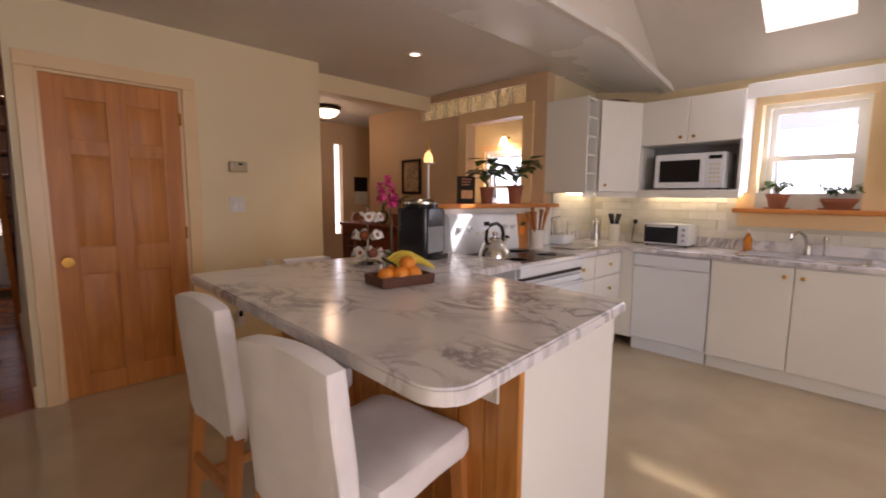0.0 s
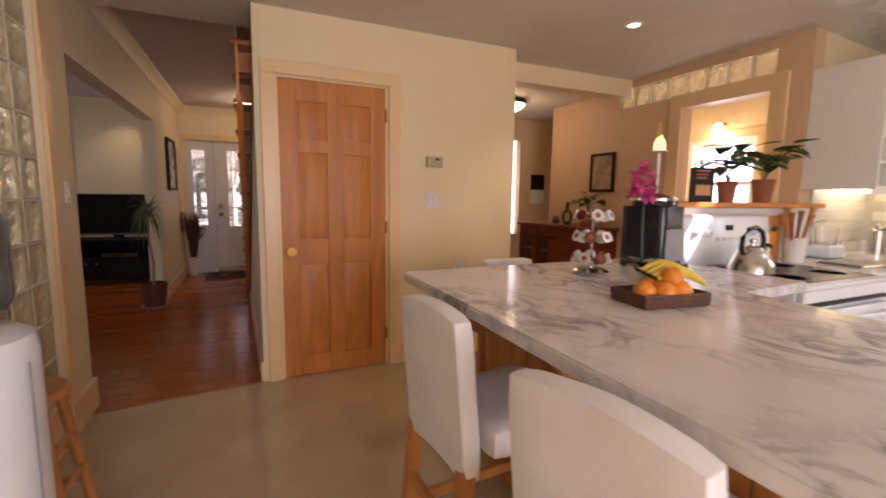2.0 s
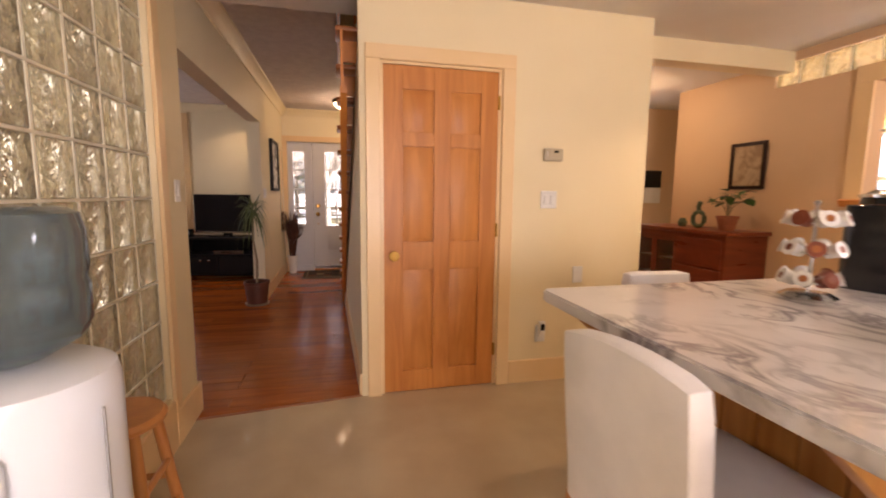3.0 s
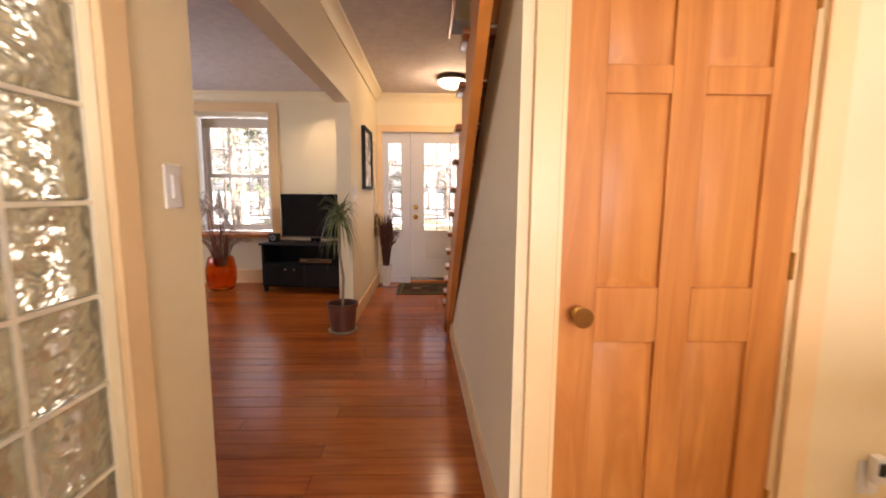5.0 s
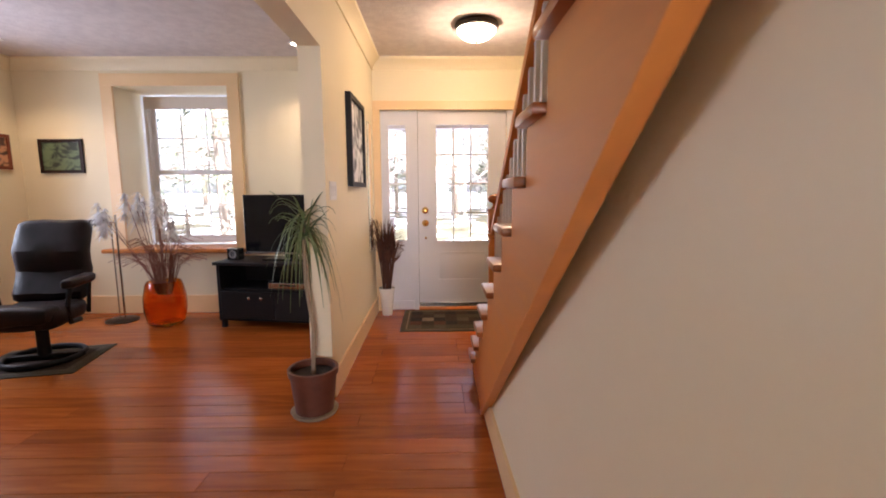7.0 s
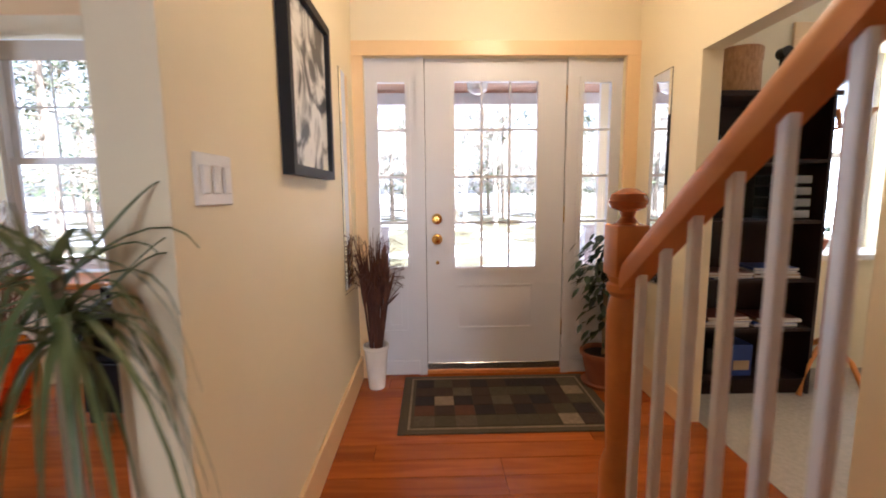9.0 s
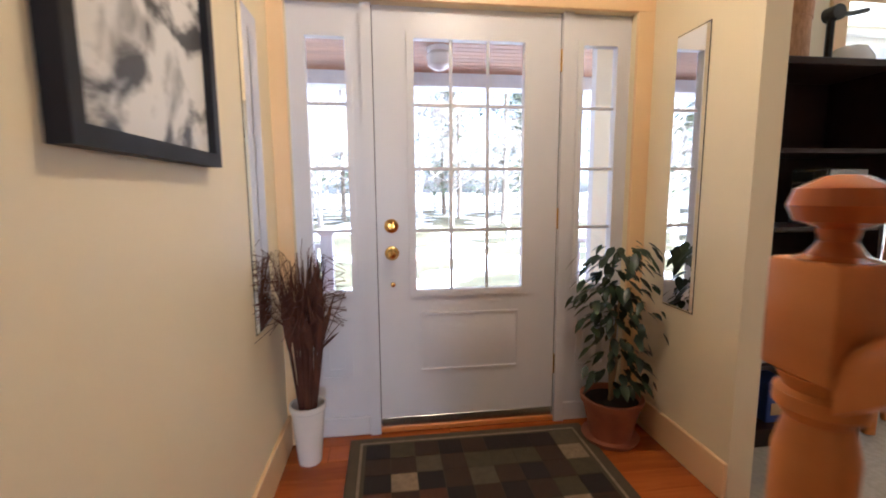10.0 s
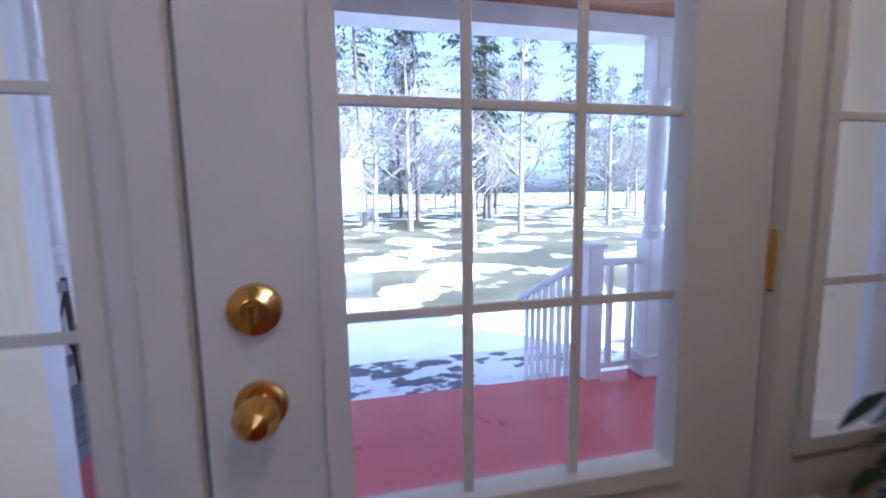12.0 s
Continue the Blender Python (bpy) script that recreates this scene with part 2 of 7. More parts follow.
M_TWEED = surf("rattan_weave", (0.55, 0.30, 0.13), 0.6, col2=(0.4, 0.2, 0.08), scale=(60, 60, 20), fine=100, bump=0.3)
M_BLUE = surf("blue_fabric", (0.03, 0.07, 0.3), 0.6, fine=100, bump=0.05)
M_CARPET = surf("pale_carpet", (0.50, 0.43, 0.34), 0.95, col2=(0.42, 0.36, 0.28), scale=(40, 40, 40), fine=220, bump=0.5)
M_PINKW = surf("deep_tan_wall_paint", (0.66, 0.46, 0.28), 0.6, col2=(0.63, 0.43, 0.26), scale=(1.2, 1.2, 1.2), fine=160, bump=0.04)
M_LAMPW = glow("lit_frosted_shade", (1.0, 0.80, 0.50), 2.0)
M_AMBERLAMP = glow("lit_amber_shade", (1.0, 0.55, 0.16), 1.1)
M_SPOT = glow("lit_downlight", (1.0, 0.86, 0.62), 3.0)
M_STRIP = glow("lit_cabinet_strip", (1.0, 0.80, 0.45), 3.5)
M_SKYPANE = glow("skylight_sky_glow", (0.86, 0.93, 1.0), 0.6)
M_WHITEOUT = glow("overexposed_distance", (0.95, 0.98, 1.0), 2.6)


def glass(name, col=(1, 1, 1), rough=0.0, bumpy=0.0):
    m = bpy.data.materials.new(name)
    m.use_nodes = True
    nt = m.node_tree
    b = nt.nodes["Principled BSDF"]
    b.inputs["Base Color"].default_value = (*col, 1)
    b.inputs["Transmission Weight"].default_value = 1.0
    b.inputs["Roughness"].default_value = rough
    b.inputs["IOR"].default_value = 1.45
    if bumpy:
        tc = nt.nodes.new("ShaderNodeTexCoord")
        fn = nt.nodes.new("ShaderNodeTexNoise")
        fn.inputs["Scale"].default_value = 14
        fn.inputs["Distortion"].default_value = 1.2
        bp = nt.nodes.new("ShaderNodeBump")
        bp.inputs["Strength"].default_value = bumpy
        bp.inputs["Distance"].default_value = 0.03
        nt.links.new(tc.outputs["Object"], fn.inputs["Vector"])
        nt.links.new(fn.outputs["Fac"], bp.inputs["Height"])
        nt.links.new(bp.outputs[0], b.inputs["Normal"])
    return m


M_GLASS = glass("window_glass")
M_BLOCK = glass("wavy_block_glass", (0.95, 0.88, 0.62), 0.03, 0.9)
M_BLOCK.node_tree.nodes["Principled BSDF"].inputs["Transmission Weight"].default_value = 0.75
M_JUG = glass("grey_blue_water_jug", (0.14, 0.185, 0.20), 0.08)
M_JUG.node_tree.nodes["Principled BSDF"].inputs["Transmission Weight"].default_value = 0.55
M_BOTTLE = glass("blue_water_bottle", (0.55, 0.68, 0.74), 0.06)
M_MIRROR = surf("mirror_silver", (0.9, 0.9, 0.9), 0.02, 1.0, col2=(0.88, 0.88, 0.88), bump=0, rvar=0.0)


def marble():
    m = surf("grey_veined_marble_laminate", (0.82, 0.80, 0.80), 0.17, col2=(0.72, 0.70, 0.71), scale=(1.6, 1.6, 1.6), fine=60, bump=0.01, rvar=0.04)
    nt = m.node_tree
    n, l = nt.nodes, nt.links
    tc = n.new("ShaderNodeTexCoord")
    mp = n.new("ShaderNodeMapping")
    mp.inputs["Rotation"].default_value = (0, 0, radians(-58))
    mp.inputs["Scale"].default_value = (3.0, 1.7, 1)
    l.new(tc.outputs["Object"], mp.inputs[0])
    wv = n.new("ShaderNodeTexNoise")
    wv.inputs["Scale"].default_value = 2.3
    wv.inputs["Detail"].default_value = 9
    wv.inputs["Roughness"].default_value = 0.62
    wv.inputs["Distortion"].default_value = 1.1
    l.new(mp.outputs[0], wv.inputs["Vector"])
    r = n.new("ShaderNodeValToRGB")
    e = r.color_ramp.elements
    e[0].position, e[0].color = 0.41, (0, 0, 0, 1)
    e[1].position, e[1].color = 0.50, (1, 1, 1, 1)
    k = e.new(0.565)
    k.color = (0, 0, 0, 1)
    l.new(wv.outputs["Fac"], r.inputs[0])
    pa = n.new("ShaderNodeTexNoise")
    pa.inputs["Scale"].default_value = 2.6
    pa.inputs["Detail"].default_value = 2
    l.new(tc.outputs["Object"], pa.inputs["Vector"])
    pr = n.new("ShaderNodeMapRange")
    pr.inputs[1].default_value, pr.inputs[2].default_value = 0.38, 0.60
    l.new(pa.outputs["Fac"], pr.inputs[0])
    mu = n.new("ShaderNodeMath")
    mu.operation = "MULTIPLY"
    l.new(r.outputs[0], mu.inputs[0])
    l.new(pr.outputs[0], mu.inputs[1])
    mx = n.new("ShaderNodeMix")
    mx.data_type = "RGBA"
    b = n["Principled BSDF"]
    base = b.inputs["Base Color"].links[0].from_socket
    l.new(mu.outputs[0], mx.inputs[0])
    l.new(base, mx.inputs[6])
    mx.inputs[7].default_value = (0.31, 0.29, 0.31, 1)
    l.new(mx.outputs[2], b.inputs["Base Color"])
    return m


M_MARBLE = marble()


# mesh helpers
def box(bm, x0, x1, y0, y1, z0, z1, r=0.0, seg=1):
    if x1 < x0:
        x0, x1 = x1, x0
    if y1 < y0:
        y0, y1 = y1, y0
    vs = [bm.verts.new((x, y, z)) for x in (x0, x1) for y in (y0, y1) for z in (z0, z1)]
    fs = [bm.faces.new([vs[i] for i in q]) for q in ((0, 1, 3, 2), (4, 6, 7, 5), (0, 4, 5, 1), (2, 3, 7, 6), (0, 2, 6, 4), (1, 5, 7, 3))]
    if r:
        es = list({e for f in fs for e in f.edges})
        bmesh.ops.bevel(bm, geom=es, offset=r, segments=seg, affect="EDGES", profile=0.5)
    return bm


def bx(*a, **k):
    return box(bmesh.new(), *a, **k)


def prism(pts, axis, a, b, r=0.0, seg=2, only=None):
    """A polygon (pairs) drawn out along an axis from a to b."""
    bm = bmesh.new()
    f = {"x": lambda p, v: (v, p[0], p[1]), "y": lambda p, v: (p[0], v, p[1]), "z": lambda p, v: (p[0], p[1], v)}[axis]
    lo = [bm.verts.new(f(p, a)) for p in pts]
    hi = [bm.verts.new(f(p, b)) for p in pts]
    bm.faces.new(lo)
    bm.faces.new(hi)
    n = len(pts)
    for i in range(n):
        bm.faces.new((lo[i], lo[(i + 1) % n], hi[(i + 1) % n], hi[i]))
    bmesh.ops.recalc_face_normals(bm, faces=bm.faces)
    if r:
        bmesh.ops.bevel(bm, geom=list(bm.edges), offset=r, segments=seg, affect="EDGES", profile=0.5)
    return bm


def lathe(prof, n=24, at=(0, 0, 0), bm=None, axis="z"):
    """A profile of (radius, height) turned round an axis."""
    bm = bm or bmesh.new()
    rings = []
    for r, h in prof:
        ring = []
        for i in range(n):
            a = 2 * math.pi * i / n
            u, v = r * math.cos(a), r * math.sin(a)
            p = {"z": (u, v, h), "y": (u, h, v), "x": (h, u, v)}[axis]
            ring.append(bm.verts.new((at[0] + p[0], at[1] + p[1], at[2] + p[2])))
        rings.append(ring)
    for a, b in zip(rings, rings[1:]):
        for i in range(n):
            bm.faces.new((a[i], a[(i + 1) % n], b[(i + 1) % n], b[i]))
    for ring, r in ((rings[0], prof[0][0]), (rings[-1], prof[-1][0])):
        if r > 1e-4:
            bm.faces.new(ring)
    bmesh.ops.recalc_face_normals(bm, faces=bm.faces)
    return bm


def tube(pts, r, n=8, bm=None, r1=None):
    """A round bar along points; r1 is the radius at its end."""
    bm = bm or bmesh.new()
    pts = [Vector(p) for p in pts]
    rings = []
    k = len(pts)
    for i, p in enumerate(pts):
        d = (pts[min(i + 1, k - 1)] - pts[max(i - 1, 0)]).normalized()
        up = Vector((0, 0, 1)) if abs(d.z) < 0.9 else Vector((1, 0, 0))
        u = d.cross(up).normalized()
        v = d.cross(u).normalized()
        q = r if r1 is None else r + (r1 - r) * i / (k - 1)
        rings.append([bm.verts.new(p + q * (math.cos(2 * math.pi * j / n) * u + math.sin(2 * math.pi * j / n) * v)) for j in range(n)])
    fs = []
    for a, b in zip(rings, rings[1:]):
        for j in range(n):
            fs.append(bm.faces.new((a[j], a[(j + 1) % n], b[(j + 1) % n], b[j])))
    fs.append(bm.faces.new(rings[0]))
    fs.append(bm.faces.new(rings[-1]))
    bmesh.ops.recalc_face_normals(bm, faces=fs)
    return bm


def mesh(name, bm, material, smooth=None):
    me = bpy.data.meshes.new(name)
    bm.to_mesh(me)
    bm.free()
    me.materials.append(material)
    for p in me.polygons:
        p.use_smooth = True
    me.set_sharp_from_angle(angle=radians(smooth if smooth is not None else 35))
    return me


def part(name, bm, material, parent=None, label="", at=None, smooth=None):
    ob = new(name, mesh(name, bm, material, smooth))
    ob.parent = parent
    if at is not None:
        ob.location = at
    if label:
        ob["label"] = label
    return ob


def thing(name, at, label, category, group="", rz=0):
    ob = new(name)
    ob.empty_display_size = 0.1
    ob.matrix_basis = pose(*at, 0, 0, rz)
    return tagged(ob, label, category, group)


def structure(name, bm, material, label, category):
    return tagged(part(name, bm, material), label, category, kind="structure")


def pierced(axis, a0, a1, u0, u1, z0, z1, holes=()):
    """A wall slab between a0 and a1 on its axis, with rectangular holes (u0, u1, z0, z1)."""
    us = sorted({u0, u1, *[h[0] for h in holes], *[h[1] for h in holes]})
    zs = sorted({z0, z1, *[h[2] for h in holes], *[h[3] for h in holes]})
    us = [u for u in us if u0 <= u <= u1]
    zs = [z for z in zs if z0 <= z <= z1]
    solid = {(i, j) for i in range(len(us) - 1) for j in range(len(zs) - 1)
             if not any(h[0] < (us[i] + us[i + 1]) / 2 < h[1] and h[2] < (zs[j] + zs[j + 1]) / 2 < h[3] for h in holes)}
    bm = bmesh.new()
    pt = (lambda a, u, z: (a, u, z)) if axis == "x" else (lambda a, u, z: (u, a, z))

    def quad(*p):
        bm.faces.new([bm.verts.new(pt(*q)) for q in p])
    for i, j in solid:
        ua, ub, za, zb = us[i], us[i + 1], zs[j], zs[j + 1]
        for a in (a0, a1):
            quad((a, ua, za), (a, ub, za), (a, ub, zb), (a, ua, zb))
        if (i - 1, j) not in solid:
            quad((a0, ua, za), (a1, ua, za), (a1, ua, zb), (a0, ua, zb))
        if (i + 1, j) not in solid:
            quad((a0, ub, za), (a1, ub, za), (a1, ub, zb), (a0, ub, zb))
        if (i, j - 1) not in solid:
            quad((a0, ua, za), (a1, ua, za), (a1, ub, za), (a0, ub, za))
        if (i, j + 1) not in solid:
            quad((a0, ua, zb), (a1, ua, zb), (a1, ub, zb), (a0, ub, zb))
    bmesh.ops.remove_doubles(bm, verts=bm.verts, dist=1e-5)
    bmesh.ops.recalc_face_normals(bm, faces=bm.faces)
    return bm

# ---- the setting ----
ZK, ZH = 2.46, 2.60
PIT = 0.1975
GY0, GZ0 = 0.66, 0.255
structure("floor_kitchen", prism([(-0.97, -2.6), (4.6, -2.6), (4.6, 4.0), (0.09, 4.0), (0.09, 3.80), (-0.84, 3.69), (-0.97, 3.69)], "z", -0.12, 0.004), M_KFLOOR, "glossy beige sheet floor of the kitchen", "floor")
floor_wood = structure("floor_wood_base", bx(-4.7, 3.7, 3.68, 8.95, -0.16, -0.022), M_DARKW, "dark gap under the reddish pine floorboards", "floor")
structure("floor_living_south", bx(-4.7, -0.975, 0.9, 3.68, -0.12, 0), M_PLANK, "reddish pine floor of the living room", "floor")
structure("floor_study", bx(1.03, 3.6, 6.2, 8.6, -0.02, 0.004), M_CARPET, "pale carpet of the study", "floor")

wall_pantry = structure("wall_pantry", pierced("y", 3.787, 3.91, 0.112, 2.045, 0, ZH, [(0.215, 0.978, -1, 2.053)]), M_WALL, "cream painted wall round the pantry door", "wall")
structure("wall_pantry_back", bx(0.11, 2.02, 4.75, 4.85, 0, ZH), M_WALL, "cream wall behind the pantry", "wall")
structure("wall_pantry_side", bx(1.925, 2.045, 3.91, 4.75, 0, ZH), M_WALL, "cream end wall of the pantry", "wall")
structure("wall_kitchen_west", pierced("x", -0.97, -0.85, -2.6, 3.80, 0, ZH, [(GY0, GY0 + 14 * PIT, GZ0, GZ0 + 11 * PIT)]), M_WALL, "cream wall that holds the glass blocks", "wall")
# Unseen gable, added because daylight came in over the west wall.
structure("wall_kitchen_gable", bx(-0.97, -0.85, -2.6, 2.36, ZH, 5.4), M_WALL, "unseen cream gable closing the vault's west side against daylight", "wall")
# Unseen strip, added to stop sun slipping in beside the living room ceiling.
structure("ceiling_strip", bx(-1.03, -0.85, 0.9, 3.80, ZH + 0.002, ZH + 0.1), M_CEIL, "unseen ceiling strip closing a gap against the sun", "ceiling")
structure("wall_living_header", bx(-1.03, -0.90, 3.80, 6.58, 2.08, ZH), M_WHITEWALL, "ivory header over the living room opening", "wall")
structure("wall_hall_west", bx(-1.03, -0.90, 6.58, 8.6, 0, ZH), M_WHITEWALL, "ivory hall wall ending at the living room opening", "wall")
structure("wall_front", pierced("y", 8.6, 9.0, -4.6, 3.6, 0, ZH, [(-3.5, -2.36, 0.69, 2.34), (-0.83, 0.84, -1, 2.10), (2.0, 2.8, 0.8, 2.2)]), M_WHITEWALL, "ivory front wall with window and door openings", "wall")
structure("wall_living_west", pierced("x", -4.75, -4.5, 1.0, 8.6, 0, ZH, [(6.75, 7.8, 0.72, 2.35)]), M_WHITEWALL, "ivory west wall of the living room", "wall")
structure("wall_living_south", bx(-4.6, -0.95, 0.9, 1.0, 0, ZH), M_WHITEWALL, "ivory south wall of the living room", "wall")
structure("wall_study_west", pierced("x", 0.925, 1.03, 3.91, 8.6, 0, 5.0, [(7.0, 7.93, -1, 1.93)]), M_WHITEWALL, "ivory wall between stairs, hall and study", "wall")
structure("wall_study_east", bx(3.1, 3.2, 6.2, 8.6, 0, ZH), M_WHITEWALL, "ivory east wall of the study", "wall")
structure("wall_study_south", pierced("y", 6.1, 6.2, 1.03, 5.45, 0, ZH, [(3.52, 3.66, 0.75, 2.1)]), M_PINKW, "tan wall between study and dining room", "wall")
structure("wall_pass_through", pierced("x", 3.6, 3.72, 2.5, 5.30, 0, ZH, [(2.75, 3.47, 1.27, 2.09), (2.73, 4.22, 2.20, 2.39)]), M_PINKW, "tan wall with pass-through and glass block row", "wall")
structure("wall_kitchen_north", bx(3.72, 4.75, 2.5, 2.62, 0, 3.6), M_WALL, "cream kitchen wall behind the corner cabinets", "wall")
structure("wall_kitchen_east", pierced("x", 4.5, 4.75, -2.6, 2.5, 0, 3.6, [(0.40, 1.04, 1.25, 2.10)]), M_WALL, "cream kitchen wall with the sink window", "wall")
# The hole is for the added south window, never in view.
structure("wall_kitchen_south", pierced("y", -2.7, -2.6, -0.95, 4.6, 0, 5.4, [(-0.3, 1.7, 0.7, 2.2)]), M_WALL, "cream wall closing the kitchen", "wall")
structure("wall_half", bx(2.12, 3.6, 2.40, 2.52, 0, 1.24), M_WHITE, "white half wall behind the stove", "wall")
structure("beam_dining", bx(2.045, 3.6, 4.06, 4.22, 2.30, ZH), M_WALL, "cream beam over the dining opening", "beam")
structure("wall_sunroom_east", pierced("x", 5.16, 5.28, 2.62, 6.1, 0, ZH, [(3.73, 4.55, 0.97, 2.0)]), M_WALL, "cream wall of the room beyond the pass-through", "wall")
structure("wall_sunroom_north", bx(3.72, 5.16, 4.95, 5.05, 0, ZH), M_WALL, "cream side wall of the room beyond", "wall")
structure("floor_sunroom", bx(3.72, 5.4, 2.6, 5.0, -0.1, 0), M_KFLOOR, "beige floor of the room beyond", "floor")

structure("ceiling_kitchen", bx(-0.97, 3.72, 2.302, 4.26, ZK, ZK + 0.1), M_CEIL, "off-white flat kitchen ceiling", "ceiling")
structure("ceiling_dining", bx(1.03, 5.45, 4.26, 6.2, 2.40, ZH), M_CEIL, "off-white dining ceiling", "ceiling")
structure("ceiling_sunroom", bx(3.72, 5.45, 2.62, 4.26, ZH - 0.14, ZH), M_CEIL, "off-white ceiling of the room beyond", "ceiling")
structure("ceiling_living", bx(-4.7, -1.03, 0.9, 8.6, ZH, ZH + 0.1), M_STIPPLE, "stippled white living room ceiling", "ceiling")
bm = bx(-1.03, 0.0, 3.787, 8.6, ZH, ZH + 0.12)
box(bm, 0.0, 0.925, 6.35, 8.6, ZH, ZH + 0.12)
structure("ceiling_hall", bm, M_STIPPLE, "stippled white hall ceiling", "ceiling")
structure("ceiling_study", bx(1.03, 3.6, 6.2, 8.6, ZH, ZH + 0.1), M_CEIL, "off-white study ceiling", "ceiling")
bm = bx(-0.1, 0.0, 3.6, 6.45, ZH + 0.12, 5.0)
box(bm, 0.0, 0.925, 6.35, 6.45, ZH + 0.12, 5.0)
# Unseen wall, carried out to x 1.03 to keep sun off the living floor.
box(bm, 0.0, 1.03, 3.6, 3.909, ZH, 5.0)
box(bm, -0.1, 1.03, 3.6, 6.45, 5.0, 5.1)
structure("wall_stairwell", bm, M_WHITEWALL, "ivory walls of the upper stairwell", "wall")

# the vaulted ceiling over the cooking side: a bulkhead, a fascia above it and the slope with its skylight
def slope(x):
    return 2.31 + (4.5 - x) * 0.7


bm = bmesh.new()
p = [bm.verts.new(q) for q in ((-0.97, 2.30, ZK), (3.5, 2.30, ZK), (3.5, 1.80, 2.51), (-0.97, 1.80, 2.51), (4.5, 1.73, 2.30), (4.5, 2.5, 2.41), (3.5, 2.5, ZK))]
for f in ((0, 1, 2, 3), (1, 4, 2), (1, 5, 4), (1, 6, 5)):
    bm.faces.new([p[i] for i in f])
up = bmesh.ops.extrude_face_region(bm, geom=bm.faces[:])
for v in up["geom"]:
    if isinstance(v, bmesh.types.BMVert):
        v.co.z += 0.05
bmesh.ops.recalc_face_normals(bm, faces=bm.faces)
structure("ceiling_bulkhead", bm, M_CEILW, "bulkhead between flat and sloping ceilings, whitened for bounced sun", "ceiling")
structure("wall_vault_fascia", prism([(-0.97, 2.505), (3.5, 2.505), (4.5, 2.296), (4.5, slope(4.5)), (1.5, slope(1.5) + 0.1), (-0.97, slope(1.5) + 0.1)], "y", 1.802, 1.86), M_CEIL, "off-white fascia above the bulkhead", "wall")
structure("ceiling_vault_top", bx(-0.97, 1.5, -2.6, 1.8, slope(1.5), slope(1.5) + 0.2), M_CEIL, "off-white flat top of the vault", "ceiling")
bm = bmesh.new()
hx0, hx1, hy0, hy1 = 3.72, 4.166, 0.515, 1.005
for x0, x1, y0, y1 in ((1.5, hx0, -2.6, 1.8), (hx1, 4.5, -2.6, 1.8), (hx0, hx1, -2.6, hy0), (hx0, hx1, hy1, 1.8)):
    lo = [bm.verts.new((x, y, slope(x))) for x, y in ((x0, y0), (x1, y0), (x1, y1), (x0, y1))]
    hi = [bm.verts.new((v.co.x, v.co.y, v.co.z + 0.25)) for v in lo]
    bm.faces.new(lo), bm.faces.new(hi)
    for i in range(4):
        bm.faces.new((lo[i], lo[(i + 1) % 4], hi[(i + 1) % 4], hi[i]))
bmesh.ops.recalc_face_normals(bm, faces=bm.faces)
structure("ceiling_vault", bm, M_CEIL, "off-white sloping ceiling with a skylight opening", "ceiling")


def casing(name, axis, a, side, u0, u1, z1, w, z0=0.0, d=0.022, sill=False, mat=None):
    """Flat boards round an opening on a wall face: two uprights and a head."""
    th = tagged(new(name), "peach painted flat casing boards round an opening", "trim", kind="structure")
    lo, hi = (a, a + side * d)
    for n, ua, ub, za, zb in (("side_board", u0 - w, u0, z0, z1), ("side_board", u1, u1 + w, z0, z1), ("head_board", u0 - w, u1 + w, z1, z1 + w)):
        b = bx(lo, hi, ua, ub, za, zb, r=0.003) if axis == "x" else bx(ua, ub, lo, hi, za, zb, r=0.003)
        part(n, b, mat or M_TRIM, th)
    return th


casing("trim_pantry_door", "y", 3.787, -1, 0.215, 0.978, 2.053, 0.085)
casing("trim_front_door", "y", 8.6, -1, -0.83, 0.84, 2.10, 0.09)
casing("trim_living_window", "y", 8.6, -1, -3.5, -2.36, 2.34, 0.12, z0=0.69)
casing("trim_pass_through", "x", 3.6, -1, 2.75, 3.47, 2.09, 0.12, z0=1.27)
casing("trim_sink_window", "x", 4.5, -1, 0.40, 1.04, 2.08, 0.13, z0=1.25)
casing("trim_west_window", "x", -4.5, 1, 6.75, 7.8, 2.35, 0.11, z0=0.72)
casing("trim_study_window", "y", 8.6, -1, 2.0, 2.8, 2.2, 0.10, z0=0.8)


def board(name, x0, x1, y0, y1, z0, z1, label="peach painted baseboard", r=0.004):
    return structure(name, bx(x0, x1, y0, y1, z0, z1, r=r), M_TRIM, label, "baseboard")


board("baseboard", 1.066, 2.045, 3.769, 3.787, 0, 0.16)
structure("baseboard", prism([(0.001, 6.60), (0.079, 3.80), (0.096, 3.80), (0.018, 6.60)], "z", 0, 0.14), M_TRIM, "peach painted baseboard", "baseboard")
board("baseboard", -0.90, -0.882, 6.58, 8.58, 0, 0.16)
board("baseboard", -1.03, -0.9, 6.562, 6.58, 0, 0.16)
board("baseboard", 0.907, 0.925, 7.93, 8.58, 0, 0.16)
board("baseboard", -4.5, -1.03, 8.58, 8.6, 0, 0.19)
board("baseboard", -4.5, -4.48, 1.0, 8.58, 0, 0.19)
board("baseboard", -0.85, -0.83, 3.422, 3.80, 0, 0.18)
board("baseboard", -0.97, -0.83, 3.80, 3.818, 0, 0.18)
structure("threshold_strip", prism([(-0.85, 3.675), (0.09, 3.786), (0.09, 3.806), (-0.85, 3.695)], "z", 0.0, 0.008), M_STAIN, "thin wood strip between kitchen and hall floors", "threshold")


def crown(name, pts):
    th = structure(name, pts, M_WHITEWALL, "ivory crown moulding under the ceiling", "trim")
    return th


